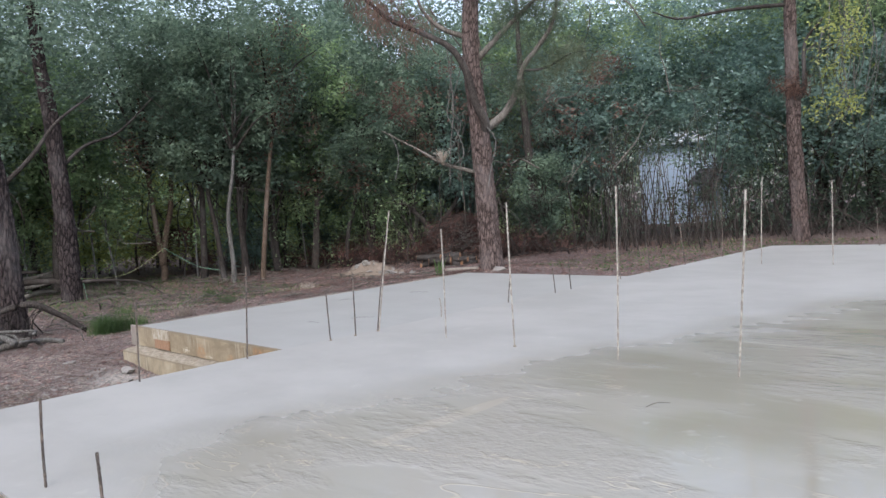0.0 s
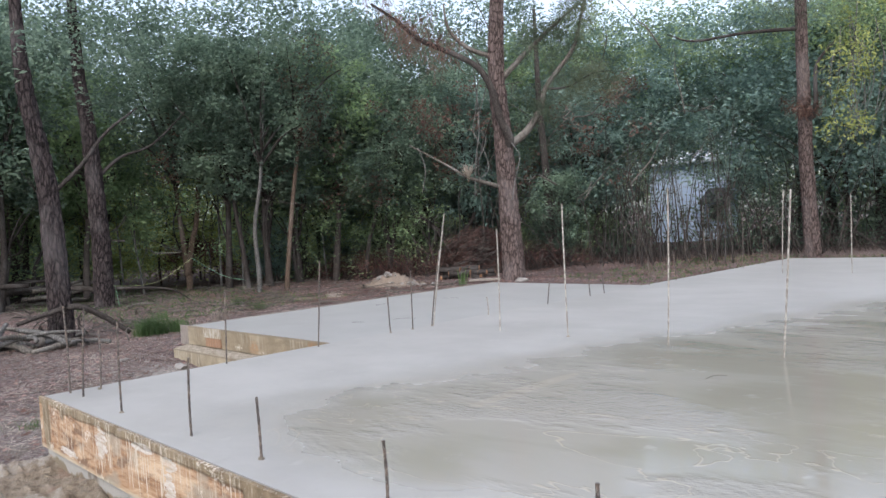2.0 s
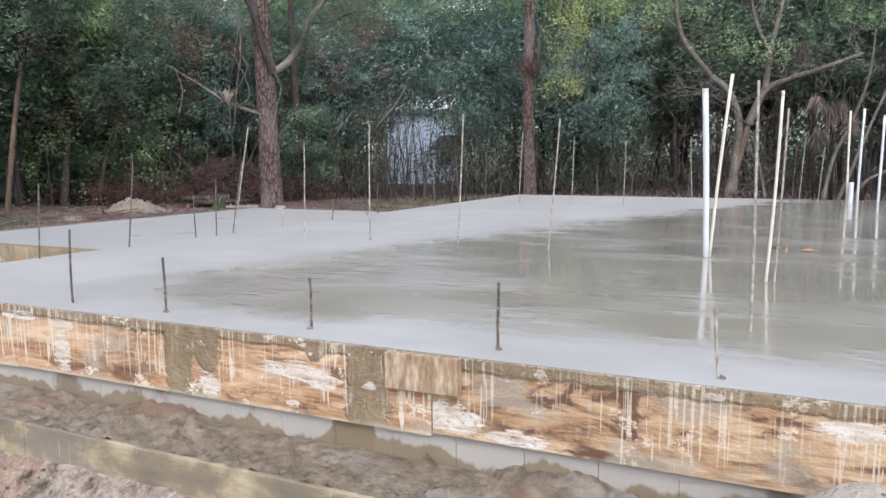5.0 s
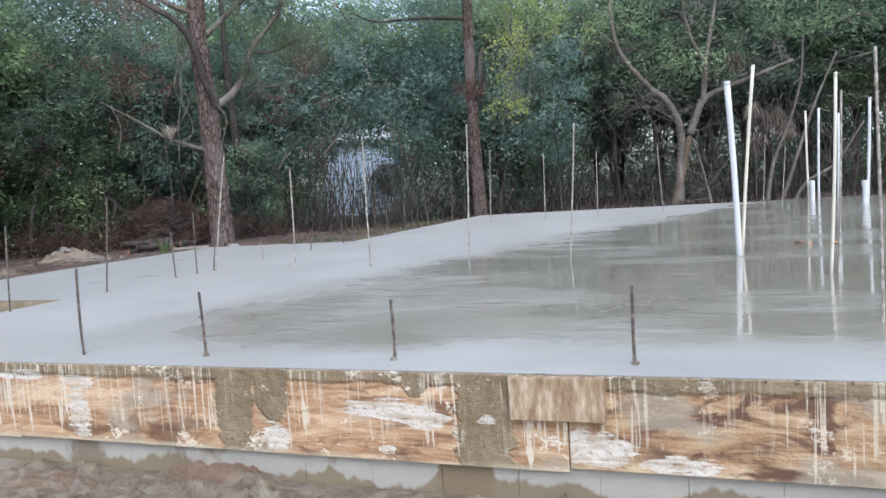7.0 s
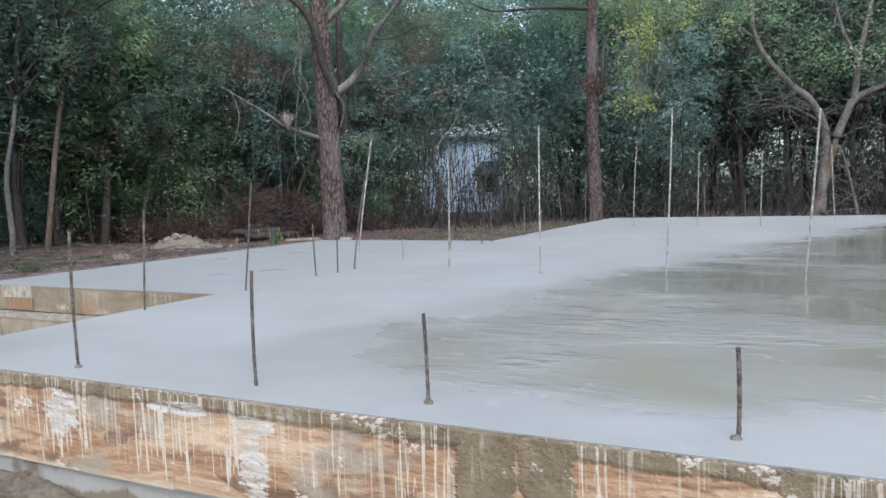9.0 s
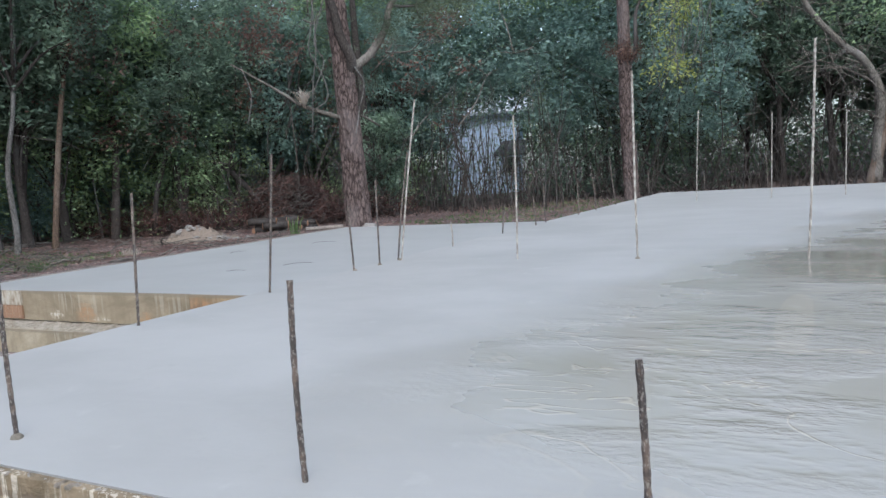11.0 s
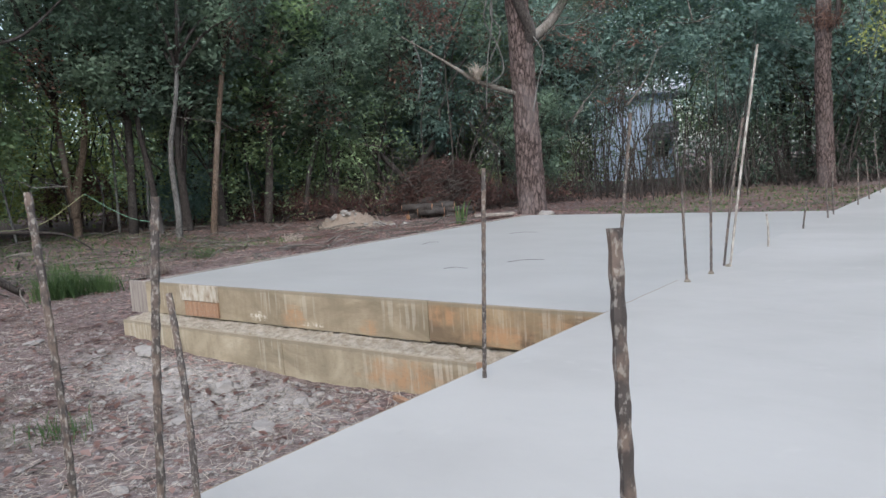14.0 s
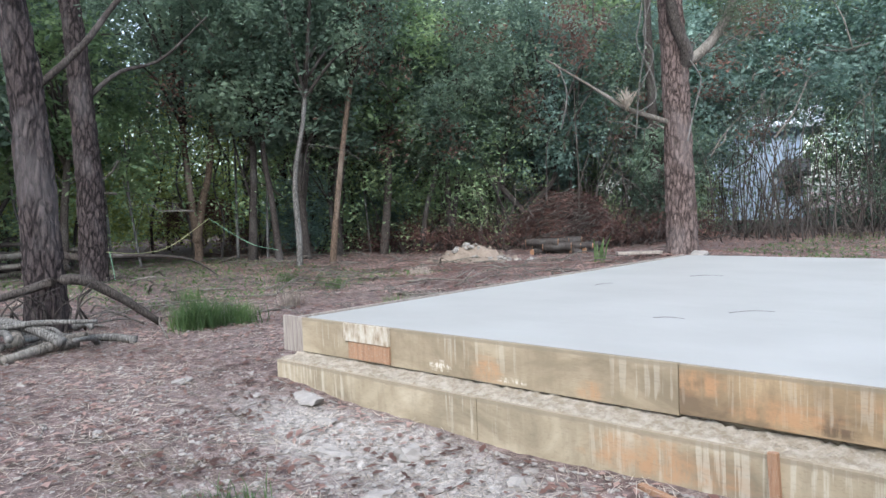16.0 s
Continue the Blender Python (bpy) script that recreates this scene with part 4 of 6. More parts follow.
PIPES = [  # x, y, top z, lean x, lean y, radius, cream
    (0.555, 6.74, 2.41, -0.07, 0.0, 0.031, 0), (0.575, 6.82, 2.56, 0.17, 0.02, 0.017, 1), (1.2, 5.25, 2.24, 0.07, 0.0, 0.013, 1),
    (2.6, 18.5, 2.74, -0.03, 0.0, 0.024, 1), (2.82, 18.5, 2.78, 0.04, 0.0, 0.028, 0), (3.25, 18.5, 2.62, 0.03, 0.0, 0.03, 0),
    (3.4, 15.9, 2.75, 0.07, 0.0, 0.03, 0), (2.4, 6.6, 2.35, 0.05, 0.0, 0.018, 0)]
for i, (x, y, top, lx, ly, r, cream) in enumerate(PIPES):
    s = thing("pvc_pipe", x, y, SLAB_TOP, "white plastic plumbing pipe standing upright in the slab" if not cream else "thin cream plastic conduit leaning out of the slab", "pipe", "pipes in the slab")
    put_mesh("pipe", rod_mesh("pipe", top - SLAB_TOP, lx, ly, r, pvc_cream if cream else pvc_mat, False, i), s)
    v, f = tube_data([(lx, ly, top - SLAB_TOP - 0.02), (lx, ly, top - SLAB_TOP + 0.015)], [r * 1.07] * 2, 14)
    put_mesh("cap", mesh_from("cap", v, f, pvc_cream if cream else pvc_mat), s)
for x, y in ((2.66, 18.35), (3.33, 15.75)):
    s = thing("pipe_stub", x, y, SLAB_TOP, "short capped white drain pipe in the slab", "pipe", "drain stubs")
    put_mesh("pipe", rod_mesh("pipe", 0.42, 0, 0, 0.055, pvc_mat, False), s)
    v, f = tube_data([(0, 0, 0.36), (0, 0, 0.47)], [0.064, 0.064], 16)
    put_mesh("cap", mesh_from("cap", v, f, pvc_mat), s)

# ---- trees ----


def limb_cloud(rnd, lo, hi, rx, ry, n):
    out = []
    for _ in range(n):
        a, q = rnd.uniform(0, 2 * math.pi), math.sqrt(rnd.random())
        z = rnd.uniform(lo, hi)
        taper = 0.55 + 0.45 * math.sin(math.pi * (z - lo) / (hi - lo + 0.01))
        out.append((math.cos(a) * q * rx * taper, math.sin(a) * q * ry * taper, z))
    return out


def broadleaf(name, height, crown_lo, spread, leaf_mat, bark_mat, seed, clusters=95, per=70, leaf_size=0.17, stems=1, girth=0.1):
    """A small evergreen: curved stems, limbs to the crown and loose clumps of leaves."""
    g = random.Random(seed)
    root = new(name)
    limbs = Pile()
    cloud = limb_cloud(g, crown_lo, height, spread, spread, clusters)
    for s in range(stems):
        a = g.uniform(0, 6.28)
        x = y = 0.0
        pts = [(0.12 * s * math.cos(a), 0.12 * s * math.sin(a), -0.25)]
        for k in range(1, 6):
            x += g.uniform(-0.22, 0.22) + (0.10 * math.cos(a) if stems > 1 else 0)
            y += g.uniform(-0.22, 0.22) + (0.10 * math.sin(a) if stems > 1 else 0)
            pts.append((x, y, height * 0.85 * k / 5))
        r = girth * g.uniform(0.75, 1.1)
        stem_mesh = Pile().tube(pts, [r * 1.25, r, r * 0.85, r * 0.65, r * 0.4, r * 0.15], 8, 0.06, g, 4)
        put_mesh("trunk", stem_mesh.mesh("trunk", bark_mat), root)
        for c in g.sample(cloud, min(11, len(cloud))):
            k = min(4, max(1, int(5 * c[2] / height * 0.75)))
            b = Vector(pts[k])
            mid = b.lerp(Vector(c), 0.5) + Vector((g.uniform(-0.2, 0.2), g.uniform(-0.2, 0.2), 0.25))
            limbs.tube([b, mid, c], [r * 0.42, r * 0.25, 0.008], 5, 0, g, 3)
    put_mesh("branchwork", limbs.mesh("branchwork", bark_mat), root)["kind"] = "stuff"
    put_mesh("crown", leaves_mesh("crown", cloud, per, (0.27, 0.27, 0.2), leaf_size * 1.25, leaf_size * 0.55, leaf_mat, seed), root)
    return root


KINDS = [
    broadleaf("evergreen_tree", 8.5, 3.2, 2.3, leaf_dark, dark_bark, 11, 115, 78, 0.17, 2, 0.11),
    broadleaf("evergreen_tree", 10.5, 4.2, 2.5, leaf_dark, dark_bark, 12, 125, 78, 0.18, 1, 0.13),
    broadleaf("bluish_tree", 8.0, 2.2, 2.4, leaf_blue, dark_bark, 13, 115, 78, 0.16, 3, 0.09),
    broadleaf("leafy_tree", 9.5, 3.8, 2.3, leaf_mid, stem_bark, 14, 105, 74, 0.18, 1, 0.12),
    broadleaf("tall_shrub", 4.6, 0.9, 1.7, leaf_dark, stem_bark, 15, 75, 74, 0.15, 3, 0.05),
    broadleaf("tall_shrub", 3.6, 0.5, 1.5, leaf_blue, stem_bark, 16, 65, 74, 0.14, 4, 0.04),
    broadleaf("sapling", 6.0, 2.4, 1.1, leaf_mid, pale_bark, 17, 42, 60, 0.17, 1, 0.045),
]
LABELS = [
    ("dark evergreen tree with twin curved trunks in the wood", "tree"), ("tall dark evergreen tree in the wood edge", "tree"), ("blue-green many-stemmed tree in the thicket", "tree"),
    ("mid-green leafy tree with a single trunk", "tree"), ("dense dark shrub under the trees", "shrub"), ("low blue-green shrub in the undergrowth", "shrub"), ("thin pale-stemmed sapling with sparse leaves", "sapling")]
for ob, (lab, cat) in zip(KINDS, LABELS):
    tagged(ob, lab, cat, "trees of the wood" if cat == "tree" else "undergrowth")
used = set()


def in_glade(x, y, r):
    """A small sunny opening in the wood behind the leaning oak."""
    t = np.clip(((x + 31.5) * -15.5 + (y - 14.0) * 7.5) / 296.5, 0.0, 1.0)
    return np.hypot(x + 31.5 + 15.5 * t, y - 14.0 - 7.5 * t) < r


def plant(kind, x, y, size=1.0, turn=0.0):
    if 20 < y < 50 and abs(x + 14.6 + 0.45 * (y - 28)) < (3.7 if y < 34 else 6.5):
        return None
    if math.hypot(x + 19.6, y - 22.0) < 3.4:
        return None
    if in_glade(x, y, 3.6):
        return None
    z = float(ground_z(x, y))
    m = pose(x, y, z, 0, 0, turn)
    ob = KINDS[kind]
    if kind not in used:
        used.add(kind)
        ob.matrix_basis = m
        ob.scale = (size, size, size)
        return ob
    c = copy_thing(ob, m)
    c.scale = (size, size, size)
    return c


# rows of the wood: bearing in degrees from the slab's middle, and distance from it
g = random.Random(21)
CX, CY = -2.0, 3.0


def ring_trees(rows):
    for a0, a1, n, d0, d1, kinds, s0, s1 in rows:
        for k in range(n):
            a = radians(a0 + (a1 - a0) * (k + g.uniform(0.15, 0.85)) / n)
            d = g.uniform(d0, d1)
            plant(g.choice(kinds), CX + d * math.cos(a), CY + d * math.sin(a), g.uniform(s0, s1), g.uniform(0, 360))


ring_trees([
    (112, 137, 7, 24.5, 28, (0, 2, 4), 0.85, 1.0),
    (137, 157, 6, 25.5, 29, (0, 1, 3), 0.9, 1.15),
    (157, 182, 7, 25, 33, (0, 1, 3), 0.9, 1.2),
    (101, 112, 4, 32, 37, (0, 2, 0, 1), 0.8, 1.0),
    (58, 97, 8, 35, 41, (1, 1, 3), 1.0, 1.2),
    (78, 112, 9, 37, 42, (0, 1, 1), 0.9, 1.1),
    (112, 134, 8, 30, 36, (2, 3, 0), 0.95, 1.15),
    (134, 180, 16, 30, 38, (0, 1, 3, 1), 1.0, 1.3),
    (55, 185, 26, 42, 50, (0, 1, 2, 3), 1.1, 1.45),
    (40, 78, 9, 34, 42, (1, 1, 3), 1.0, 1.25),
    (112, 180, 10, 27, 34, (4, 5, 6), 0.7, 1.1),
    (104, 126, 9, 38, 46, (3, 2, 1), 1.1, 1.4),
])

# ---- named trees round the slab ----


def needles(name, centres, per, length, material, seed, spread=0.16):
    return leaves_mesh(name, centres, per, (spread, spread, spread), length, 0.016, material, seed, 0.35, 0.8)


def tuft_line(points, n, seed, out=0.25):
    """Cluster centres scattered along a bough."""
    g = random.Random(seed)
    P, _ = smooth_line(points, [1] * len(points), 6)
    return [tuple(g.choice(P[len(P) // 3:]) + Vector((g.gauss(0, out), g.gauss(0, out), g.gauss(0, out)))) for _ in range(n)]


def tree_root(name, x, y, label, category="tree"):
    return thing(name, 0, 0, 0, label, category)


def trunk_mesh(name, pts, radii, material, sides=22, seed=1, steps=9, wobble=0.035):
    return Pile().tube(pts, radii, sides, wobble, random.Random(seed), steps).mesh(name, material)


def pine_trunk(pts, radii, material, seed, sides=52, ring=0.07, depth=0.034):
    """A trunk with raised bark plates and furrows between them."""
    line, rad = smooth_line(pts, radii, 24)
    out, rr = [line[0]], [rad[0]]
    for q, r in zip(line, rad):
        if (q - out[-1]).length >= (ring if q.z < 7 else 0.5):
            out.append(q)
            rr.append(r)
    verts, faces = [], []
    for q, r in zip(out, rr):
        for k in range(sides):
            a = 2 * math.pi * k / sides
            u = Vector((math.cos(a), math.sin(a), 0))
            p = Vector((u.x * r * 9.5, u.y * r * 9.5, q.z * 2.3 + seed * 7))
            p += noise.noise_vector(p * 0.6) * 0.5
            d = noise.voronoi(p)[0]
            plate = min(1.0, (d[1] - d[0]) * 2.6)
            verts.append(q + u * (r - depth * 0.5 + depth * plate + 0.012 * noise.noise(p * 2.3)))
    for i in range(len(out) - 1):
        for k in range(sides):
            a, b = i * sides + k, i * sides + (k + 1) % sides
            faces.append((a, b, b + sides, a + sides))
    return mesh_from("trunk", verts, faces, material)


# the forked pine behind the slab
pine = tree_root("pine_tree", 0, 0, "tall red-brown pine with a forked crown and hanging vines")
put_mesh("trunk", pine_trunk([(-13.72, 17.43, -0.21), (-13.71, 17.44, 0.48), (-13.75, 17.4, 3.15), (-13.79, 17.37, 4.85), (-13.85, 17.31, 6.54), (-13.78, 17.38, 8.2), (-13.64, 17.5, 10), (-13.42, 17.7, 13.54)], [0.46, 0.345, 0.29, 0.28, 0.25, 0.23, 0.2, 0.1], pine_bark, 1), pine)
BOUGHS = [
    ([(-13.62, 17.38, 4.29), (-13.44, 17.28, 4.55), (-13.59, 17.07, 5.15), (-13.69, 16.91, 5.98), (-13.96, 16.65, 6.7), (-14.48, 16.27, 7.15), (-15.32, 15.5, 7.74), (-15.88, 15.16, 8.36), (-16.37, 14.54, 8.94)], 0.15, "thick dark bough sweeping upwards", dark_bark),
    ([(-13.58, 17.42, 4.32), (-13.22, 17.87, 4.74), (-12.86, 18.17, 5.42), (-12.7, 18.31, 6.07), (-12.03, 18.83, 7.11), (-11.81, 18.99, 7.93), (-11.56, 19.17, 9.04)], 0.13, "pale grey bough", limb_bark),
    ([(-13.7, 17.44, 6.44), (-13.09, 17.98, 7.2), (-12.34, 18.59, 8.01), (-11.57, 19.16, 8.71)], 0.10, "", limb_bark),
    ([(-13.83, 17.46, 7.05), (-14.66, 16.94, 7.51), (-15.12, 16.61, 8.17), (-15.2, 16.53, 8.94)], 0.09, "", limb_bark),
    ([(-13.87, 17.15, 3.08), (-14.46, 16.44, 3.4), (-14.76, 16.12, 3.68), (-15.07, 15.79, 3.97), (-15.65, 15.12, 4.5)], 0.065, "broken bare side branch", limb_bark),
    ([(-12.74, 18.27, 5.99), (-12.18, 18.72, 6), (-11.56, 19.17, 6.34), (-11.09, 19.5, 6.36)], 0.04, "", dark_bark)]
for k, (pts, r, lab, mt) in enumerate(BOUGHS):
    n = len(pts)
    put_mesh("bough", trunk_mesh("bough", pts, [r * (1 - 0.72 * i / (n - 1)) for i in range(n)], mt, 10, k, 6), pine, lab)
put_mesh("needles", needles("needles", tuft_line(BOUGHS[1][0], 30, 1) + tuft_line(BOUGHS[5][0], 34, 2, 0.3) + tuft_line(BOUGHS[2][0], 36, 3) , 75, 0.30, needle_mat, 31), pine, "grey-green needle tufts")
put_mesh("dead_needles", leaves_mesh("dead_needles", tuft_line(BOUGHS[0][0][4:], 26, 4, 0.3), 60, (0.18, 0.18, 0.28), 0.36, 0.018, leaf_dead, 32, 1.6, 0.4), pine, "hanging brown dead needles")
put_mesh("crown", needles("crown", [(-13.6 + v[0], 17.5 + v[1], v[2]) for v in limb_cloud(random.Random(6), 10.0, 15.5, 3.0, 3.0, 90)], 60, 0.32, needle_mat, 33, 0.3), pine)
vines = [[(-14.03, 16.72, 6.69), (-14.16, 16.59, 5.38), (-14.23, 16.53, 4.8), (-14.02, 16.73, 4.19), (-13.95, 16.8, 3.6), (-14.21, 16.54, 3.29)], [(-14.11, 16.57, 6.77), (-14.06, 16.62, 5.03), (-14.18, 16.5, 3.87), (-14.25, 16.43, 2.71)], [(-13.36, 17.28, 4.37), (-13.2, 17.43, 3.94), (-13.32, 17.32, 3.28), (-13.43, 17.22, 2.62)], [(-13.88, 16.87, 6.18), (-14.12, 16.63, 5.04), (-13.97, 16.78, 4.52), (-14.18, 16.57, 3.84)], [(-15.49, 15.31, 4.43), (-15.36, 15.46, 3.75), (-15.45, 15.35, 3)]]
for k, pts in enumerate(vines):
    put_mesh("vine", trunk_mesh("vine", pts, [0.016] * len(pts), pale_bark, 5, k, 6, 0), pine, "pale hanging vine")
g = random.Random(4)
put_mesh("air_plant", blades_mesh("air_plant", [(-14.41 + g.gauss(0, 0.03), 16.35 + g.gauss(0, 0.03), 3.43 + g.gauss(0, 0.05)) for _ in range(60)], 0.42, 0.03, 1.3, straw_mat, 6), pine, "dry spiky air plant on the branch")
put_mesh("dead_leaves", leaves_mesh("dead_leaves", [(-15.18 + g.gauss(0, 0.3), 15.67 + g.gauss(0, 0.3), 5.15 + g.gauss(0, 0.35)) for _ in range(16)], 22, (0.12, 0.12, 0.16), 0.13, 0.05, leaf_dead, 8, 0.8), pine, "withered brown leaves on the broken branch")

# the second pine, behind the slab's far corner
pine_b = tree_root("pine_tree", 0, 0, "straight brown pine with a rusty tuft half way up")
put_mesh("trunk", pine_trunk([(-9.03, 29.33, -0.74), (-9.02, 29.33, -0), (-9.1, 29.3, 3.55), (-9.08, 29.31, 5.61), (-9.07, 29.31, 8.67), (-8.91, 29.37, 13.63)], [0.36, 0.285, 0.25, 0.235, 0.21, 0.1], pine_bark, 2, 40), pine_b)
put_mesh("bough", trunk_mesh("bough", [(-9.05, 29.3, 4.9), (-8.65, 29.2, 5.5), (-8.55, 29.2, 7.0), (-7.9, 29.3, 7.8)], [0.11, 0.09, 0.06, 0.03], dark_bark, 8, 1), pine_b)
put_mesh("bough", trunk_mesh("bough", [(-9.1, 29.2, 8.5), (-11.0, 28.8, 8.7), (-13.0, 28.6, 8.8), (-14.1, 28.5, 9.3)], [0.08, 0.06, 0.05, 0.02], dark_bark, 8, 2), pine_b)
put_mesh("rusty_tuft", leaves_mesh("rusty_tuft", [(-9.08 + random.gauss(0, 0.28), 29.15 + random.gauss(0, 0.2), 5.6 + random.gauss(0, 0.22)) for _ in range(22)], 34, (0.12, 0.12, 0.12), 0.2, 0.03, leaf_dead, 9, 0.9), pine_b, "rust-brown dead tuft")["kind"] = "stuff"
put_mesh("crown", needles("crown", [(-9.0 + v[0], 29.3 + v[1], v[2]) for v in limb_cloud(random.Random(9), 8.6, 15, 2.8, 2.8, 80)], 60, 0.34, needle_mat, 35, 0.3), pine_b)

pine_c = tree_root("pine_tree", 0, 0, "slender dark pine standing behind in the wood")
put_mesh("trunk", trunk_mesh("trunk", [(-18.4, 25.4, -0.5), (-18.4, 25.4, 3), (-18.5, 25.3, 7), (-18.5, 25.3, 11)], [0.2, 0.17, 0.14, 0.06], dark_bark, 12, 3), pine_c)
put_mesh("crown", needles("crown", [(-18.5 + v[0], 25.3 + v[1], v[2]) for v in limb_cloud(random.Random(19), 4.5, 11, 1.6, 1.6, 40)], 60, 0.3, needle_mat, 36, 0.28), pine_c)

# the two grey pines by the clearing's west side
pine_d = tree_root("pine_tree", 0, 0, "thick grey-barked pine beside the pile of dead branches")
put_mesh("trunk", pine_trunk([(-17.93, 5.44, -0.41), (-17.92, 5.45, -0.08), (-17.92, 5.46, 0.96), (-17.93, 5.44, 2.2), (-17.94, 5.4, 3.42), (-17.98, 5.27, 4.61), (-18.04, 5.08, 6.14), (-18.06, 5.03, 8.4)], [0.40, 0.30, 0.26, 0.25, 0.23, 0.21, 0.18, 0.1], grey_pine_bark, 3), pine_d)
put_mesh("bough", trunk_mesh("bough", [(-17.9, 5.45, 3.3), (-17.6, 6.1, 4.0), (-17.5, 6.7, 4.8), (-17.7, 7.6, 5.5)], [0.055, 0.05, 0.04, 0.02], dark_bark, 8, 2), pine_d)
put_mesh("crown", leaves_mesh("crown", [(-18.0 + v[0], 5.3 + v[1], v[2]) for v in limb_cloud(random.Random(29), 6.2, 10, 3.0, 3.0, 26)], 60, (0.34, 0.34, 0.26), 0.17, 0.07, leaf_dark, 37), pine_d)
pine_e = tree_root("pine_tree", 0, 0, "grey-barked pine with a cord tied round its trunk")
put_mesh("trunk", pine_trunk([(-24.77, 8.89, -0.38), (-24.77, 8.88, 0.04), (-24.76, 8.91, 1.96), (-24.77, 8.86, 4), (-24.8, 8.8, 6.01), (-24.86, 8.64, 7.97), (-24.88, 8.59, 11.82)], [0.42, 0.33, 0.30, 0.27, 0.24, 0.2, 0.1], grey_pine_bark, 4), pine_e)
put_mesh("bough", trunk_mesh("bough", [(-24.8, 8.85, 4.2), (-24.6, 9.7, 5.0), (-24.7, 10.9, 5.5), (-24.4, 12.1, 6.7)], [0.07, 0.055, 0.04, 0.02], dark_bark, 8, 3), pine_e)
put_mesh("crown", leaves_mesh("crown", [(-24.9 + v[0], 8.8 + v[1], v[2]) for v in limb_cloud(random.Random(39), 6.2, 11, 3.2, 3.2, 34)], 60, (0.36, 0.36, 0.28), 0.18, 0.075, leaf_dark, 38), pine_e)


def slim_tree(name, label, stems, r, bark_mat, leaf_mat_, lo, hi, spread, seed, clusters=70, dead=0):
    """A thin tree from given stem lines with a leafy crown round its top."""
    root = tree_root(name, 0, 0, label)
    for k, pts in enumerate(stems):
        n = len(pts)
        put_mesh("trunk", trunk_mesh("trunk", pts, [0.78 * r * (1.15 - 0.75 * i / (n - 1)) for i in range(n)], bark_mat, 10, seed + k, 6, 0.05), root)
    g = random.Random(seed)
    top = Vector(stems[0][-2])
    cl = [(top.x + v[0], top.y + v[1], v[2]) for v in limb_cloud(g, lo, hi, spread, spread, clusters)]
    limbs = Pile()
    for c in g.sample(cl, 9):
        b = Vector(stems[0][-3]).lerp(Vector(stems[0][-2]), g.random())
        limbs.tube([b, b.lerp(Vector(c), 0.5) + Vector((0, 0, 0.3)), c], [r * 0.5, r * 0.3, 0.01], 5, 0, g, 3)
    put_mesh("branchwork", limbs.mesh("branchwork", dark_bark), root)["kind"] = "stuff"
    put_mesh("crown", leaves_mesh("crown", cl, 70, (0.34, 0.34, 0.26), 0.17, 0.07, leaf_mat_, seed), root)
    if dead:
        d = [(top.x + g.gauss(0, 0.5), top.y + g.gauss(0, 0.5), g.uniform(lo - 0.5, hi)) for _ in range(dead)]
        put_mesh("dead_leaves", leaves_mesh("dead_leaves", d, 60, (0.2, 0.2, 0.35), 0.15, 0.05, leaf_dead, seed + 1, 0.9), root, "hanging withered brown leaves")
    return root


slim_tree("oak_tree", "leaning oak with several tan lower stems", [[(-28.3, 13.5, -0.55), (-28.26, 13.58, 0.36), (-28.31, 13.48, 1.45), (-28.38, 13.34, 3.79), (-28.41, 13.29, 5.57), (-28.46, 13.2, 8.2)], [(-28.29, 13.53, 0.54), (-28.17, 13.74, 1.8), (-28.04, 13.98, 2.88), (-27.92, 14.17, 5.05), (-27.75, 14.46, 8.27)]], 0.17, tan_bark, leaf_dark, 4.4, 10, 2.6, 51, 100)
slim_tree("oak_tree", "dark crooked oak at the wood edge", [[(-25.56, 14.81, -0.4), (-25.6, 14.75, 0.65), (-25.66, 14.67, 1.88), (-25.75, 14.53, 3.61), (-25.44, 14.98, 4.37), (-25.13, 15.42, 6.51)]], 0.14, dark_bark, leaf_dark, 4.2, 9, 2.4, 52, 90)
slim_tree("birch_like_tree", "thin tree with pale lichen-covered bark", [[(-23.86, 14.28, -0.3), (-23.84, 14.31, 0.52), (-23.86, 14.28, 2.31), (-23.69, 14.52, 3.91), (-23.54, 14.72, 5.82), (-23.42, 14.88, 8.2)]], 0.115, pale_bark, leaf_dark, 5.0, 9.5, 2.0, 53, 70)
slim_tree("thin_tree", "thin tan-stemmed tree hung with withered leaves", [[(-23.9, 15.5, -0.5), (-23.83, 15.59, 0.6), (-23.6, 15.88, 3.3), (-23.39, 16.12, 5.13), (-23.11, 16.45, 7.28), (-22.88, 16.71, 9.25)]], 0.125, tan_bark, leaf_dark, 6.0, 10, 1.9, 54, 50, 26)
slim_tree("oak_tree", "low dark oak with spreading bent limbs", [[(-22.6, 23.4, -0.5), (-22.4, 23.7, 1.2), (-21.7, 24.2, 2.4), (-21.8, 24.2, 4.2), (-21.5, 24.5, 6.5)], [(-22.5, 23.6, 0.8), (-23.4, 22.8, 2.2), (-24.4, 21.8, 3.0), (-25.0, 21.4, 4.5)]], 0.15, dark_bark, leaf_dark, 3.2, 9, 3.0, 55, 135)
slim_tree("oak_tree", "broad dark oak behind the spoil heap", [[(-24.5, 19.9, -0.5), (-24.3, 20.1, 1.4), (-24.0, 20.4, 2.9), (-24.2, 20.2, 5), (-24.3, 20.0, 7)]], 0.12, dark_bark, leaf_dark, 3.2, 8.5, 2.7, 56, 130)

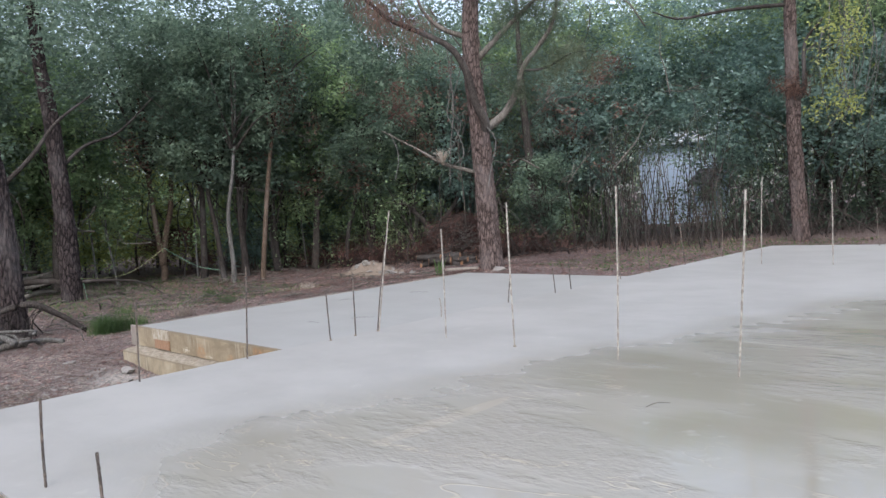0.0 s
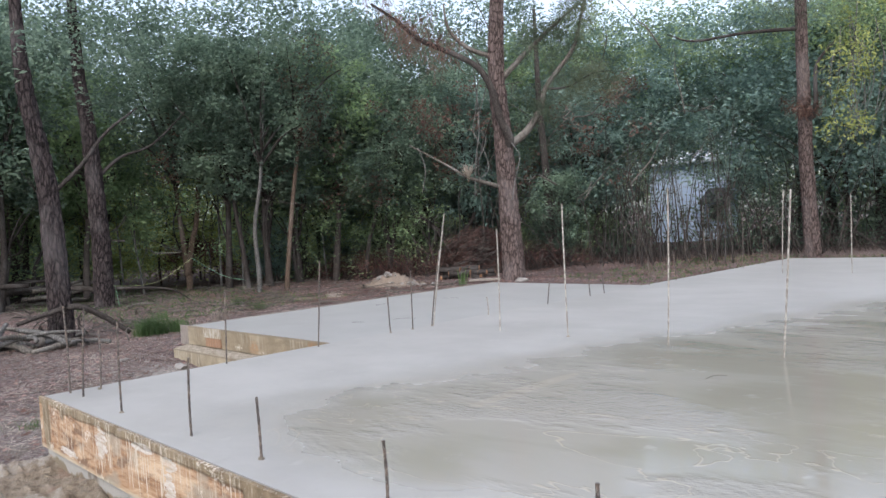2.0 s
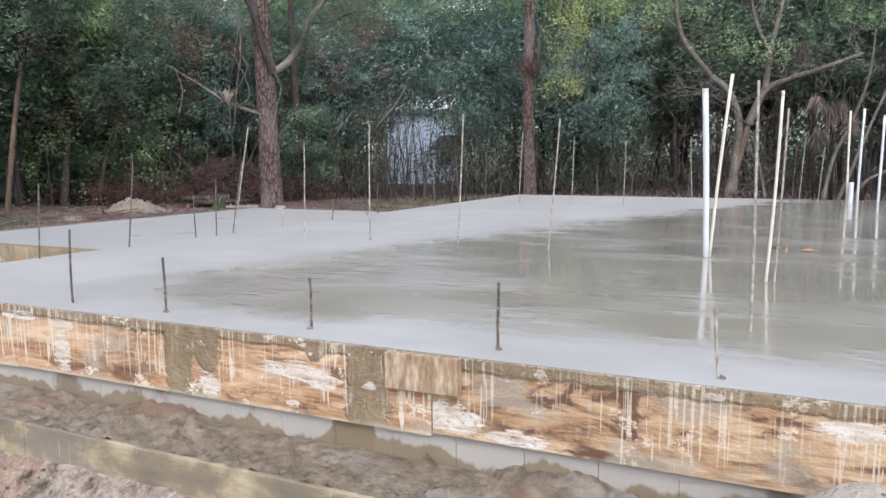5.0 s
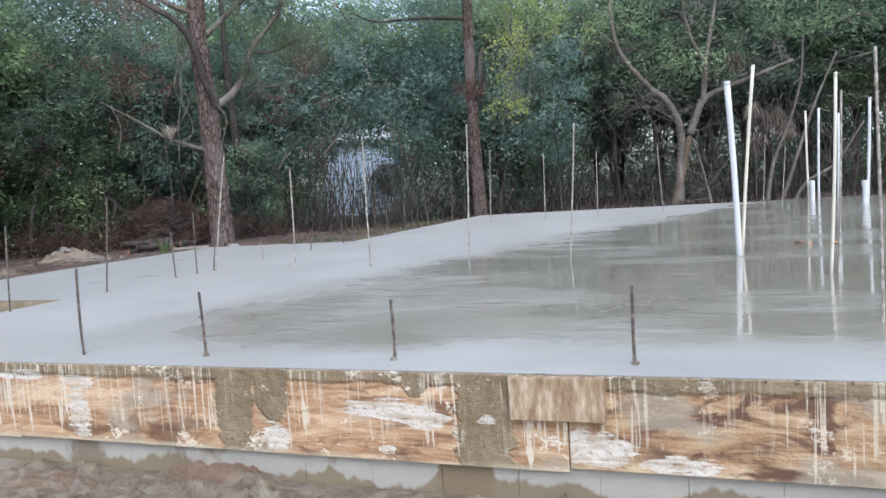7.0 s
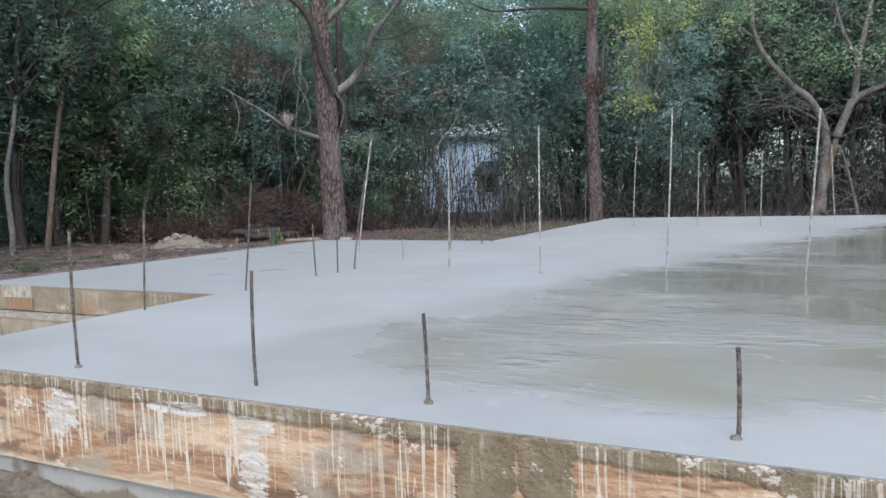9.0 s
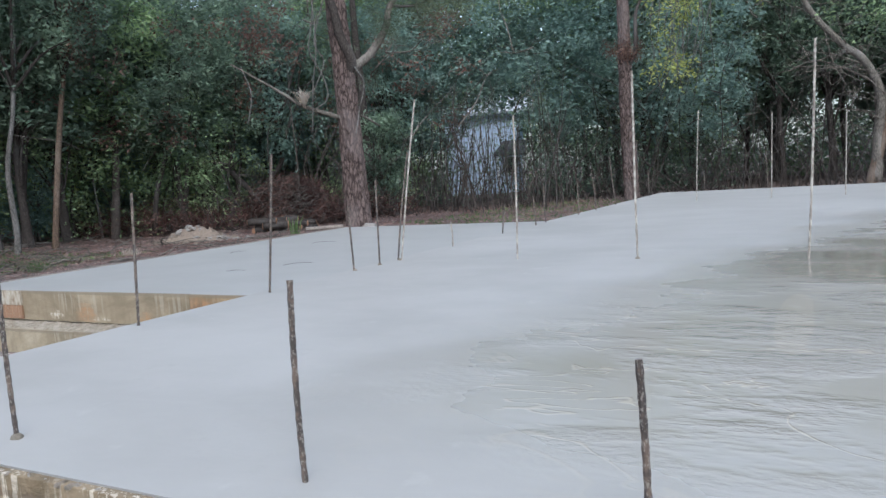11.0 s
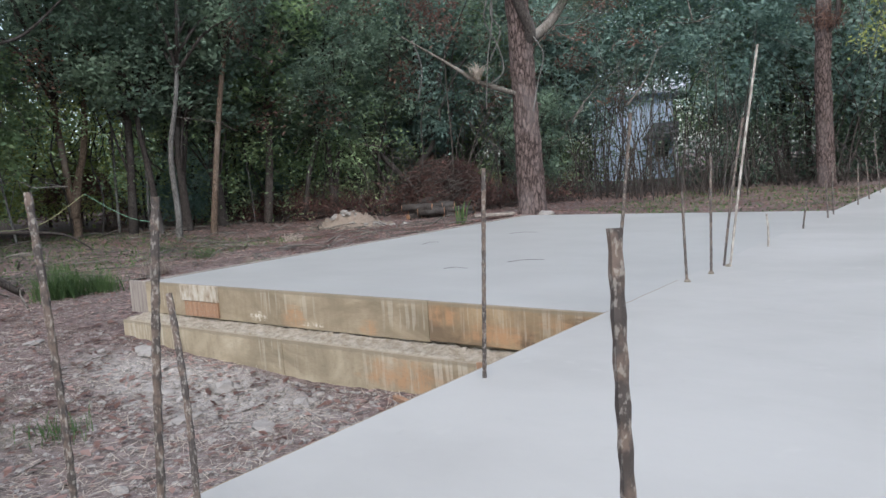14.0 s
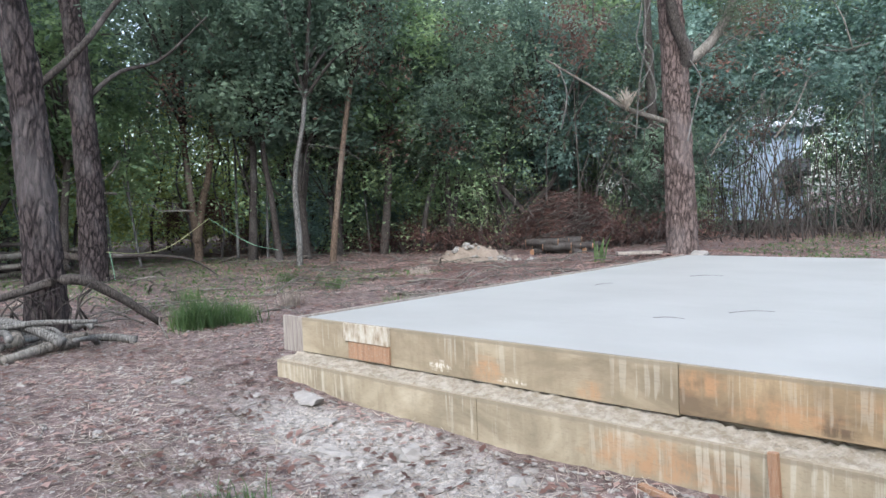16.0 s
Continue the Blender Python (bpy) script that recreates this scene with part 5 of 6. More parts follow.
# the bare forked tree on the far side
fork = tree_root("forked_tree", 0, 0, "bare pale-limbed forked tree leaning over the far slab edge")
FX, FY = -0.9, 30.6
FORK_LINES = [([(-1, 30.6, -0.38), (-0.87, 30.6, 0.48), (-0.51, 30.6, 2.09), (-0.28, 30.6, 3.04)], 0.24), ([(-0.8, 30.6, 0.16), (-0.75, 30.6, 1.45), (-0.64, 30.6, 2.74), (-0.77, 30.6, 3.57), (-1.23, 30.59, 4.46), (-1.89, 30.57, 5.08), (-3.04, 30.5, 6.8), (-3.32, 30.48, 9.51)], 0.2), ([(-0.32, 30.6, 2.94), (-0.03, 30.6, 3.66), (0.26, 30.59, 4.27), (1, 30.57, 4.63), (2.24, 30.48, 5.01), (3.57, 30.34, 5.45)], 0.17), ([(0.26, 30.59, 4.27), (0.4, 30.59, 5.83), (0.68, 30.58, 7.25), (1.02, 30.57, 9.25)], 0.13), ([(0.4, 30.59, 5.62), (-0.1, 30.6, 6.73), (-0.37, 30.6, 7.81), (-0.46, 30.6, 9.29)], 0.08), ([(0.45, 30.59, -0.03), (0.2, 30.59, 1.21), (-0.13, 30.6, 2.5)], 0.07), ([(-0.75, 30.6, 3.5), (-1.67, 30.58, 4.1), (-2.66, 30.53, 4.51), (-3.49, 30.46, 4.24)], 0.04), ([(-3.04, 30.5, 6.8), (-3.76, 30.44, 7.47), (-4.69, 30.33, 8.35)], 0.05)]
for k, (pts, r) in enumerate(FORK_LINES):
    n = len(pts)
    put_mesh("limb", trunk_mesh("limb", pts, [r * (1 - 0.6 * i / (n - 1)) for i in range(n)], limb_bark if k else tan_bark, 10, 60 + k, 6, 0.05), fork)
g = random.Random(61)
put_mesh("leaves", leaves_mesh("leaves", [(FX + g.uniform(-1.5, 2.5), FY + g.gauss(0, 0.8), g.uniform(5.2, 7.2)) for _ in range(14)] + [(FX + g.uniform(3, 8), FY + g.gauss(0, 0.8), g.uniform(6.6, 9)) for _ in range(26)] + [(FX + g.uniform(-5, -1), FY + g.gauss(0, 0.8), g.uniform(7, 9.5)) for _ in range(30)], 60, (0.4, 0.4, 0.22), 0.17, 0.06, leaf_mid, 62), fork, "sparse green leaf sprays")

fine = Pile()
for pts, r in FORK_LINES:
    for k in range(16):
        q = g.randrange(max(1, len(pts) // 2), len(pts))
        p0 = Vector(pts[q - 1]).lerp(Vector(pts[q]), g.random())
        t, L = g.uniform(0, 6.28), g.uniform(0.7, 2.4)
        d = Vector((math.cos(t) * L, math.sin(t) * L * 0.5, g.gauss(0.1, 0.5) * L))
        p1, p2 = p0 + d * 0.5 + Vector((0, 0, g.gauss(0.1, 0.15))), p0 + d
        fine.tube([p0, p1, p2], [0.02, 0.013, 0.004], 4, 0, g, 3)
        for _ in range(2):
            e = p1.lerp(p2, g.random())
            fine.tube([e, e + Vector((g.gauss(0, 0.3), g.gauss(0, 0.2), g.gauss(0, 0.25))), e + Vector((g.gauss(0, 0.6), g.gauss(0, 0.3), g.gauss(-0.1, 0.4)))], [0.01, 0.007, 0.003], 4, 0, g, 2)
put_mesh("twig_mass", fine.mesh("twig_mass", limb_bark), fork, "fine bare twigs")["kind"] = "stuff"
bush = tree_root("climbing_bush", 0, 0, "yellow-green climber hanging beside the second pine", "climber")
put_mesh("leaves", leaves_mesh("leaves", [(-6.9 + g.gauss(0, 0.38), 28.3 + g.gauss(0, 0.5), g.uniform(4.2, 8.6)) for _ in range(24)] + [(-5.2 + g.gauss(0, 0.8), 28.4 + g.gauss(0, 0.5), g.uniform(7.0, 9.5)) for _ in range(10)], 46, (0.22, 0.22, 0.3), 0.17, 0.06, leaf_lime, 63, 0.5), bush)
st = Pile()
for k in range(16):
    x = g.uniform(-7.9, -5.4)
    st.tube([(x, 29, g.uniform(7, 9)), (x + g.uniform(-0.5, 0.5), 28.8, 6), (x + g.uniform(-0.9, 0.5), 28.9, g.uniform(3.2, 4.6))], [0.02, 0.014, 0.008], 5, 0, g, 4)
put_mesh("hanging_tangle", st.mesh("hanging_tangle", pale_bark), bush)

# hanging dead palm fronds on the far right
for x, y, z in ((2.1, 30.6, 3.95), (2.55, 30.4, 3.5), (2.9, 30.7, 3.7), (2.2, 30.5, 2.6), (1.5, 30.9, 6.0), (3.3, 30.9, 3.1)):
    s = thing("dead_palm_frond", x, y, z, "drooping dried grey-brown palm frond", "palm frond", "dead fronds")
    put_mesh("fan", leaves_mesh("fan", [(0, 0, 0)], 120, (0.10, 0.10, 0.10), 0.72, 0.035, frond_mat, int(x * 10), 2.6, 0.5), s)
    put_mesh("stalk", Pile().tube([(0, 0, 0), (0.2, 0.3, 0.35), (0.5, 0.9, 0.3), (0.7, 1.3, -z - 0.2)], [0.012, 0.018, 0.025, 0.045], 6, 0, g, 4).mesh("stalk", dark_bark), s)
for pts in ([(2.48, 30.5, -0.2), (2.78, 30.5, 1.58), (3.32, 30.5, 2.92), (3.81, 30.5, 4.61), (3.94, 30.5, 6.35)], [(2.95, 30.2, -0.2), (3.41, 30.2, 1.19), (3.85, 30.3, 2.53), (4.39, 30.4, 4.02), (5.1, 30.6, 5.6)], [(3.3, 29.9, -0.2), (3.9, 29.9, 0.75), (4.9, 30.0, 1.4), (5.9, 30.2, 2.9)]):
    n = len(pts)
    s = tree_root("bare_sapling", 0, 0, "leaning bare tan sapling at the dark thicket edge", "sapling")
    put_mesh("trunk", trunk_mesh("trunk", pts, [0.085 * (1 - 0.6 * i / (n - 1)) for i in range(n)], limb_bark, 9, n, 6, 0.05), s)

# ---- undergrowth that nobody could count ----
g = random.Random(71)
for count, tone, spread_d, label in ((520, dark_bark, 5.5, "tangle of thin dark stems behind the slab"), (170, stem_bark, 3.0, "thin grey-brown bare stems behind the slab")):
    thick = Pile()
    for k in range(count):
        a = radians(g.uniform(60, 140))
        lim = 26.5 if a > radians(112) else 28.6
        d = lim + abs(g.gauss(0, 1)) * spread_d
        x, y = CX + d * math.cos(a), CY + d * math.sin(a)
        h = g.choice((g.uniform(1.2, 3.0), g.uniform(3.0, 6.5)))
        lx, ly = g.gauss(0, 0.28) * h, g.gauss(0, 0.28) * h
        r = g.uniform(0.010, 0.030)
        z = float(ground_z(x, y)) - 0.1
        j1, j2 = g.gauss(0, 0.1) * h, g.gauss(0, 0.1) * h
        thick.tube([(x, y, z), (x + lx * 0.25 + j1, y + ly * 0.25, z + h * 0.35), (x + lx * 0.6 + j2, y + ly * 0.6 - j1, z + h * 0.7), (x + lx, y + ly, z + h)], [r, r * 0.85, r * 0.6, r * 0.25], 5, 0, g, 3)
        for q in range(g.choice((0, 1, 2))):
            t = g.uniform(0.4, 0.9)
            bx, by, bz = x + lx * t + j2 * 0.6, y + ly * t, z + h * t
            thick.tube([(bx, by, bz), (bx + g.gauss(0, 0.35), by + g.gauss(0, 0.35), bz + g.uniform(-0.1, 0.6)), (bx + g.gauss(0, 0.8), by + g.gauss(0, 0.8), bz + g.uniform(-0.2, 1.1))], [r * 0.5, r * 0.35, r * 0.15], 4, 0, g, 2)
    tagged(put_mesh("thicket_stems", thick.mesh("thicket_stems", tone)), label, "thicket", kind="stuff")
# crooked bare limbs crossing under the crowns
crook = Pile()
for k in range(330):
    a = radians(g.uniform(58, 182))
    d = g.uniform(25.5, 33) if a > radians(112) else g.uniform(30, 36)
    x, y, z = CX + d * math.cos(a), CY + d * math.sin(a), g.uniform(1.5, 8.5)
    t, L, up = g.uniform(0, 6.28), g.uniform(0.8, 3.0), g.gauss(0.5, 0.6)
    dx, dy = math.cos(t) * L, math.sin(t) * L
    r = g.uniform(0.012, 0.04)
    pts = [(x, y, z)]
    for q in range(1, 5):
        f = q / 4
        pts.append((x + dx * f + g.gauss(0, 0.16), y + dy * f + g.gauss(0, 0.16), z + up * L * f + g.gauss(0, 0.12)))
    crook.tube(pts, [r, r * 0.85, r * 0.6, r * 0.4, r * 0.15], 5, 0, g, 3)
    for q in (1, 2, 3):
        p0 = pts[q]
        crook.tube([p0, (p0[0] + g.gauss(0, 0.3), p0[1] + g.gauss(0, 0.3), p0[2] + g.gauss(0.1, 0.3)), (p0[0] + g.gauss(0, 0.6), p0[1] + g.gauss(0, 0.6), p0[2] + g.gauss(0.2, 0.5))], [r * 0.4, r * 0.3, r * 0.1], 4, 0, g, 2)
tagged(put_mesh("crooked_limbs", crook.mesh("crooked_limbs", limb_bark)), "crooked bare limbs and twigs among the crowns", "branches", kind="stuff")
arch = Pile()
for k in range(420):
    a = radians(g.uniform(60, 141))
    lim = 27.0 if a > radians(112) else 29.5
    d = lim + abs(g.gauss(0, 1)) * 2.5
    x, y = CX + d * math.cos(a), CY + d * math.sin(a)
    t, L = g.uniform(0, 6.28), g.uniform(0.6, 2.2)
    dx, dy, h = math.cos(t) * L, math.sin(t) * L, g.uniform(0.2, 1.3)
    z = float(ground_z(x, y))
    r = g.uniform(0.008, 0.022)
    arch.tube([(x, y, z - 0.05), (x + dx * 0.4, y + dy * 0.4, z + h), (x + dx, y + dy, z + h * g.uniform(0.1, 1.2))], [r, r * 0.8, r * 0.4], 4, 0, g, 3)
tagged(put_mesh("fallen_twigs", arch.mesh("fallen_twigs", stem_bark)), "arching dead twigs under the thicket", "dead twigs", kind="stuff")
thin = Pile()
for k in range(130):
    a = radians(g.uniform(128, 188))
    d = g.uniform(28, 46)
    x, y = CX + d * math.cos(a), CY + d * math.sin(a)
    h, r = g.uniform(4, 8), g.uniform(0.03, 0.09)
    lx, ly = g.gauss(0, 1.0), g.gauss(0, 1.0)
    pts = [(x, y, -0.6)]
    for q in range(1, 6):
        f = q / 5
        pts.append((x + lx * f + g.gauss(0, 0.16), y + ly * f + g.gauss(0, 0.16), h * f))
    thin.tube(pts, [r, r * 0.9, r * 0.8, r * 0.65, r * 0.5, r * 0.3], 6, 0, g, 3)
    for q in (2, 3, 4):
        p0, t, L = pts[q], g.uniform(0, 6.28), g.uniform(0.8, 2.2)
        thin.tube([p0, (p0[0] + math.cos(t) * L * 0.5, p0[1] + math.sin(t) * L * 0.5, p0[2] + g.uniform(0.1, 0.5)), (p0[0] + math.cos(t) * L, p0[1] + math.sin(t) * L, p0[2] + g.uniform(0.5, 1.7))], [r * 0.5, r * 0.38, r * 0.2], 5, 0, g, 3)
tagged(put_mesh("thin_trunks", thin.mesh("thin_trunks", dark_bark)), "many slim trunks deep in the wood", "tree trunks", kind="stuff")
thin = Pile()
for k in range(34):
    a = radians(g.uniform(138, 186))
    d = g.uniform(28, 40)
    x, y = CX + d * math.cos(a), CY + d * math.sin(a)
    h, r = g.uniform(3.5, 6), g.uniform(0.035, 0.07)
    lx, ly = g.gauss(0, 0.4), g.gauss(0, 0.4)
    thin.tube([(x, y, -0.6), (x + lx * 0.4, y + ly * 0.4, h * 0.4), (x + lx, y + ly, h)], [r, r * 0.8, r * 0.4], 6, 0, g, 4)
tagged(put_mesh("pale_saplings", thin.mesh("pale_saplings", pale_bark)), "pale slim stems deep in the wood", "tree trunks", kind="stuff")


def leaf_bank(name, label, a0, a1, d0, d1, z0, z1, clusters, per, size, material, seed, spread=0.7):
    """A loose bank of foliage between two bearings and two distances."""
    g = np.random.default_rng(seed)
    a = np.radians(g.uniform(a0, a1, clusters))
    d = g.uniform(d0, d1, clusters)
    z = z0 + (z1 - z0) * g.random(clusters) ** 1.25
    c = np.stack([CX + d * np.cos(a), CY + d * np.sin(a), z], 1)
    # a gap in the leaves lets the far house show through
    lane = (c[:, 1] > 25.0) & (c[:, 1] < 47.5) & (np.abs(c[:, 0] + 14.6 + 0.45 * (c[:, 1] - 28)) < 1.9) & (c[:, 2] < 3.7) & (g.random(clusters) < 0.78)
    lane |= (c[:, 1] > 37.5) & (c[:, 1] < 51) & (np.abs(c[:, 0] + 14.6 + 0.45 * (c[:, 1] - 28)) < 6.0)
    if material != leaf_lime:
        lane |= in_glade(c[:, 0], c[:, 1], 3.8) & (c[:, 2] < 5.2)
    c = c[~lane]
    ob = put_mesh(name, leaves_mesh(name, c, per, (spread, spread, spread * 0.6), size, size * 0.45, material, seed))
    return tagged(ob, label, "foliage", kind="stuff")


leaf_bank("low_foliage", "dense dark foliage behind the far thicket", 54, 102, 48, 54, 0.0, 7.0, 620, 60, 0.28, leaf_dark, 93, 0.7)
leaf_bank("high_foliage", "dark evergreen crowns over the far corner", 52, 98, 37, 45, 6.0, 15.0, 900, 64, 0.30, leaf_dark, 94, 0.6)
leaf_bank("high_foliage", "pale green crowns over the lane", 98, 132, 34, 43, 4.6, 11.5, 1000, 66, 0.25, leaf_mid, 95, 0.55)
leaf_bank("low_foliage", "dark low foliage filling the thicket", 98, 136, 33, 38, -0.2, 3.2, 300, 55, 0.22, leaf_dark, 81)
leaf_bank("low_foliage", "shaded undergrowth leaves in the wood", 134, 190, 30, 42, -0.3, 2.2, 260, 55, 0.20, leaf_dark, 82)
# lime leaf colour stands in for sun shining through these two banks
leaf_bank("light_foliage", "yellow-green leaves deep in the wood, coloured to look sunlit", 138, 188, 34, 48, 0.5, 8.0, 520, 55, 0.22, leaf_lime, 83)
leaf_bank("light_foliage", "yellow-green leaves beyond the small glade, coloured to look sunlit", 155, 167, 32, 39, 0.8, 7.0, 260, 60, 0.17, leaf_lime, 97, 0.5)
# understory: the brightness between the trunks is put into the leaf colour
leaf_bank("understory", "mid-green understory leaves between the trunks", 134, 186, 27.5, 36, 0.2, 4.2, 430, 60, 0.15, leaf_brightened, 101, 0.4)
leaf_bank("understory", "bluish understory leaves between the trunks", 120, 150, 28, 38, -0.1, 3.4, 260, 60, 0.16, leaf_brightened, 102, 0.4)
leaf_bank("high_foliage", "dark crowns closing over the small glade", 150, 168, 28, 40, 5.5, 11.0, 200, 66, 0.24, leaf_dark, 98, 0.5)
leaf_bank("far_foliage", "far wall of woodland foliage", 40, 200, 46, 56, -0.5, 9.5, 1500, 60, 0.34, leaf_mid, 84, 1.1)
leaf_bank("far_foliage", "far wall of dark woodland foliage", 36, 204, 56, 66, -0.5, 12.0, 1100, 60, 0.46, leaf_dark, 85, 1.5)
leaf_bank("mid_foliage", "bluish evergreen foliage hanging over the thicket", 96, 134, 28.5, 36, 2.6, 8.0, 420, 70, 0.24, leaf_blue, 86, 0.45)
leaf_bank("mid_foliage", "dark evergreen foliage over the far right thicket", 56, 99, 33.5, 41, 5.4, 12.5, 600, 70, 0.22, leaf_dark, 87, 0.5)
leaf_bank("mid_foliage", "dark evergreen foliage overhead in the wood", 134, 188, 27, 38, 4.0, 12.5, 330, 70, 0.24, leaf_dark, 88, 0.45)
leaf_bank("mid_foliage", "mid-green foliage overhead in the wood", 134, 188, 27, 40, 3.4, 12.5, 330, 70, 0.23, leaf_dark, 96, 0.45)
leaf_bank("high_foliage", "lit green foliage high over the wood edge", 100, 128, 36, 44, 5.5, 10.0, 360, 70, 0.27, leaf_mid, 89, 0.55)
leaf_bank("rear_foliage", "far woodland behind the clearing", 204, 396, 60, 75, -0.5, 10.0, 900, 40, 0.7, leaf_mid, 90, 2.0)

leaf_bank("high_foliage", "pale green crowns behind the far house", 96, 132, 54, 62, 3.0, 13.0, 700, 66, 0.32, leaf_mid, 103, 0.8)
leaf_bank("mid_foliage", "pale green crowns before the far house", 104, 128, 30, 36.5, 5.2, 11.0, 620, 66, 0.2, leaf_blue, 104, 0.5)
leaf_bank("high_foliage", "dark crowns over the wood edge", 127, 146, 30, 38, 7.0, 12.5, 340, 66, 0.22, leaf_dark, 106, 0.5)
leaf_bank("high_foliage", "dark crowns deep over the wood", 132, 182, 32, 40, 7.5, 13.0, 560, 66, 0.23, leaf_dark, 107, 0.5)
leaf_bank("far_foliage", "low green thicket far through the trunks", 128, 196, 57, 64, -0.5, 6.0, 800, 60, 0.46, leaf_mid, 108, 1.0)
# lit look of these crown tops comes from the raised leaf colour
leaf_bank("high_foliage", "pale green crown tops before the far house", 98, 130, 30, 36.5, 8.5, 12.0, 260, 66, 0.2, leaf_brightened, 109, 0.5)
leaf_bank("edge_foliage", "mid-green leafy sprays along the wood edge", 136, 178, 26.5, 30.5, 1.6, 4.8, 170, 60, 0.15, leaf_mid, 110, 0.35)
leaf_bank("overhanging_foliage", "dark boughs of leaves overhanging the clearing", 146, 186, 21.5, 27, 8.2, 12.0, 240, 60, 0.19, leaf_dark, 111, 0.45)
leaf_bank("withered_foliage", "hanging clumps of withered reddish leaves in the wood", 118, 160, 25.5, 29, 3.2, 8.0, 64, 60, 0.16, leaf_dead, 92, 0.32)
leaf_bank("high_foliage", "pale green foliage against the sky", 84, 127, 38, 46, 7.5, 11.5, 360, 70, 0.28, leaf_mid, 91, 0.6)

# ---- the house behind the wood ----
house = thing("house", -22.1, 44.4, -0.2, "pale blue-white house glimpsed through the trees", "house", turn=18)


def house_box(name, x0, x1, y0, y1, z0, z1, material, parent, label="", bevel=0.0):
    bm = bmesh.new()
    box(bm, x0, x1, y0, y1, z0, z1, bevel)
    return part(name, bm, material, parent, label)


# a few leaf sprays hang before its wall
leaf_bank("veil_foliage", "dark leaf sprays hanging before the far house", 107, 124, 28, 33, 0.4, 5.5, 120, 50, 0.14, leaf_dark, 105, 0.4)
house_box("wall", -2.2, 2.5, 0, 6, 0, 5.2, siding, house, "pale blue clapboard wall")
for k in range(25):
    house_box("clapboard", -2.2, 2.5, -0.025, -0.003, 0.2 * k + 0.02, 0.2 * k + 0.19, siding, house)
bm = bmesh.new()
pts = [(-2.9, -0.5, 5.1), (3.6, -0.5, 5.1), (3.6, 3, 7.2), (-2.9, 3, 7.2), (-2.9, 6.5, 5.1), (3.6, 6.5, 5.1)]
pts += [(x, y, z + 0.15) for x, y, z in pts]
vs = [bm.verts.new(q) for q in pts]
for f in ((6, 7, 8, 9), (9, 8, 11, 10), (0, 3, 2, 1), (3, 4, 5, 2), (0, 1, 7, 6), (4, 10, 11, 5)):
    bm.faces.new([vs[i] for i in f])
part("roof", bm, roof_mat, house, "pale grey metal roof")
bm = bmesh.new()
pts = [(0.9, -0.8, 2.55), (2.9, -0.8, 2.55), (2.9, -0.03, 3.4), (1.5, -0.03, 3.4)]
pts += [(x, y, z - 0.12) for x, y, z in pts]
vs = [bm.verts.new(q) for q in pts]
for f in ((0, 1, 2, 3), (7, 6, 5, 4), (0, 4, 5, 1), (1, 5, 6, 2), (2, 6, 7, 3), (3, 7, 4, 0)):
    bm.faces.new([vs[i] for i in f])
part("porch_roof", bm, shingle_mat, house, "dark low porch roof")
house_box("porch_post", 1.1, 1.22, -0.75, -0.63, 0, 2.5, trim_mat, house)
house_box("porch_post", 2.7, 2.82, -0.75, -0.63, 0, 2.5, trim_mat, house)
win = house_box("window", 1.5, 2.3, -0.06, -0.026, 1.3, 2.4, trim_mat, house, "white framed window")
house_box("pane", 1.57, 2.23, -0.075, -0.062, 1.37, 2.33, glass_mat, win)
veil = Pile()
for k in range(80):
    y = g.uniform(25.5, 33)
    x = -14.6 - 0.45 * (y - 28) + g.uniform(-3.2, 3.2)
    h, r, lx = g.uniform(2.8, 5.5), g.uniform(0.012, 0.028), g.gauss(0, 0.7)
    veil.tube([(x, y, -0.4), (x + lx * 0.3 + g.gauss(0, 0.12), y, h * 0.4), (x + lx, y + g.gauss(0, 0.4), h)], [r, r * 0.8, r * 0.3], 5, 0, g, 4)
tagged(put_mesh("thicket_stems", veil.mesh("thicket_stems", dark_bark)), "slim dark stems standing before the far house", "thicket", kind="stuff")

# ---- things on the ground ----


def onto(x, y, lift=0.0):
    return (x, y, float(ground_z(x, y)) + lift)


def rock_mesh(name, seed, sx, sy, sz, material):
    g = random.Random(seed)
    bm = bmesh.new()
    bmesh.ops.create_icosphere(bm, subdivisions=2, radius=1)
    for v in bm.verts:
        n = noise.noise(v.co * 1.4 + Vector((seed * 3.1, 0, 0)))
        v.co *= 1 + 0.7 * n + g.uniform(-0.12, 0.12)
        v.co = Vector((v.co.x * sx, v.co.y * sy, max(-0.4, v.co.z) * sz))
    me = bpy.data.meshes.new(name)
    bm.to_mesh(me)
    bm.free()
    me.materials.append(material)
    return me


ROCKS = [(-10.85, 5.12, 0.26, 0.13, 0.06), (-10.3, 5.45, 0.17, 0.14, 0.13), (-9.9, 4.75, 0.18, 0.1, 0.06), (-9.1, 4.9, 0.2, 0.14, 0.07), (-12.0, 5.75, 0.26, 0.16, 0.12), (-11.4, 5.5, 0.13, 0.1, 0.07),
         (-8.3, 5.2, 0.24, 0.15, 0.09), (-13.4, 5.2, 0.16, 0.1, 0.05), (-12.3, 3.9, 0.07, 0.06, 0.05), (-8.9, 3.6, 0.09, 0.07, 0.05), (-13.2, 17.2, 0.25, 0.2, 0.16), (-10.6, 3.2, 0.05, 0.05, 0.04), (-9.3, 5.5, 0.12, 0.1, 0.09), (-14.4, 4.0, 0.08, 0.06, 0.05)]
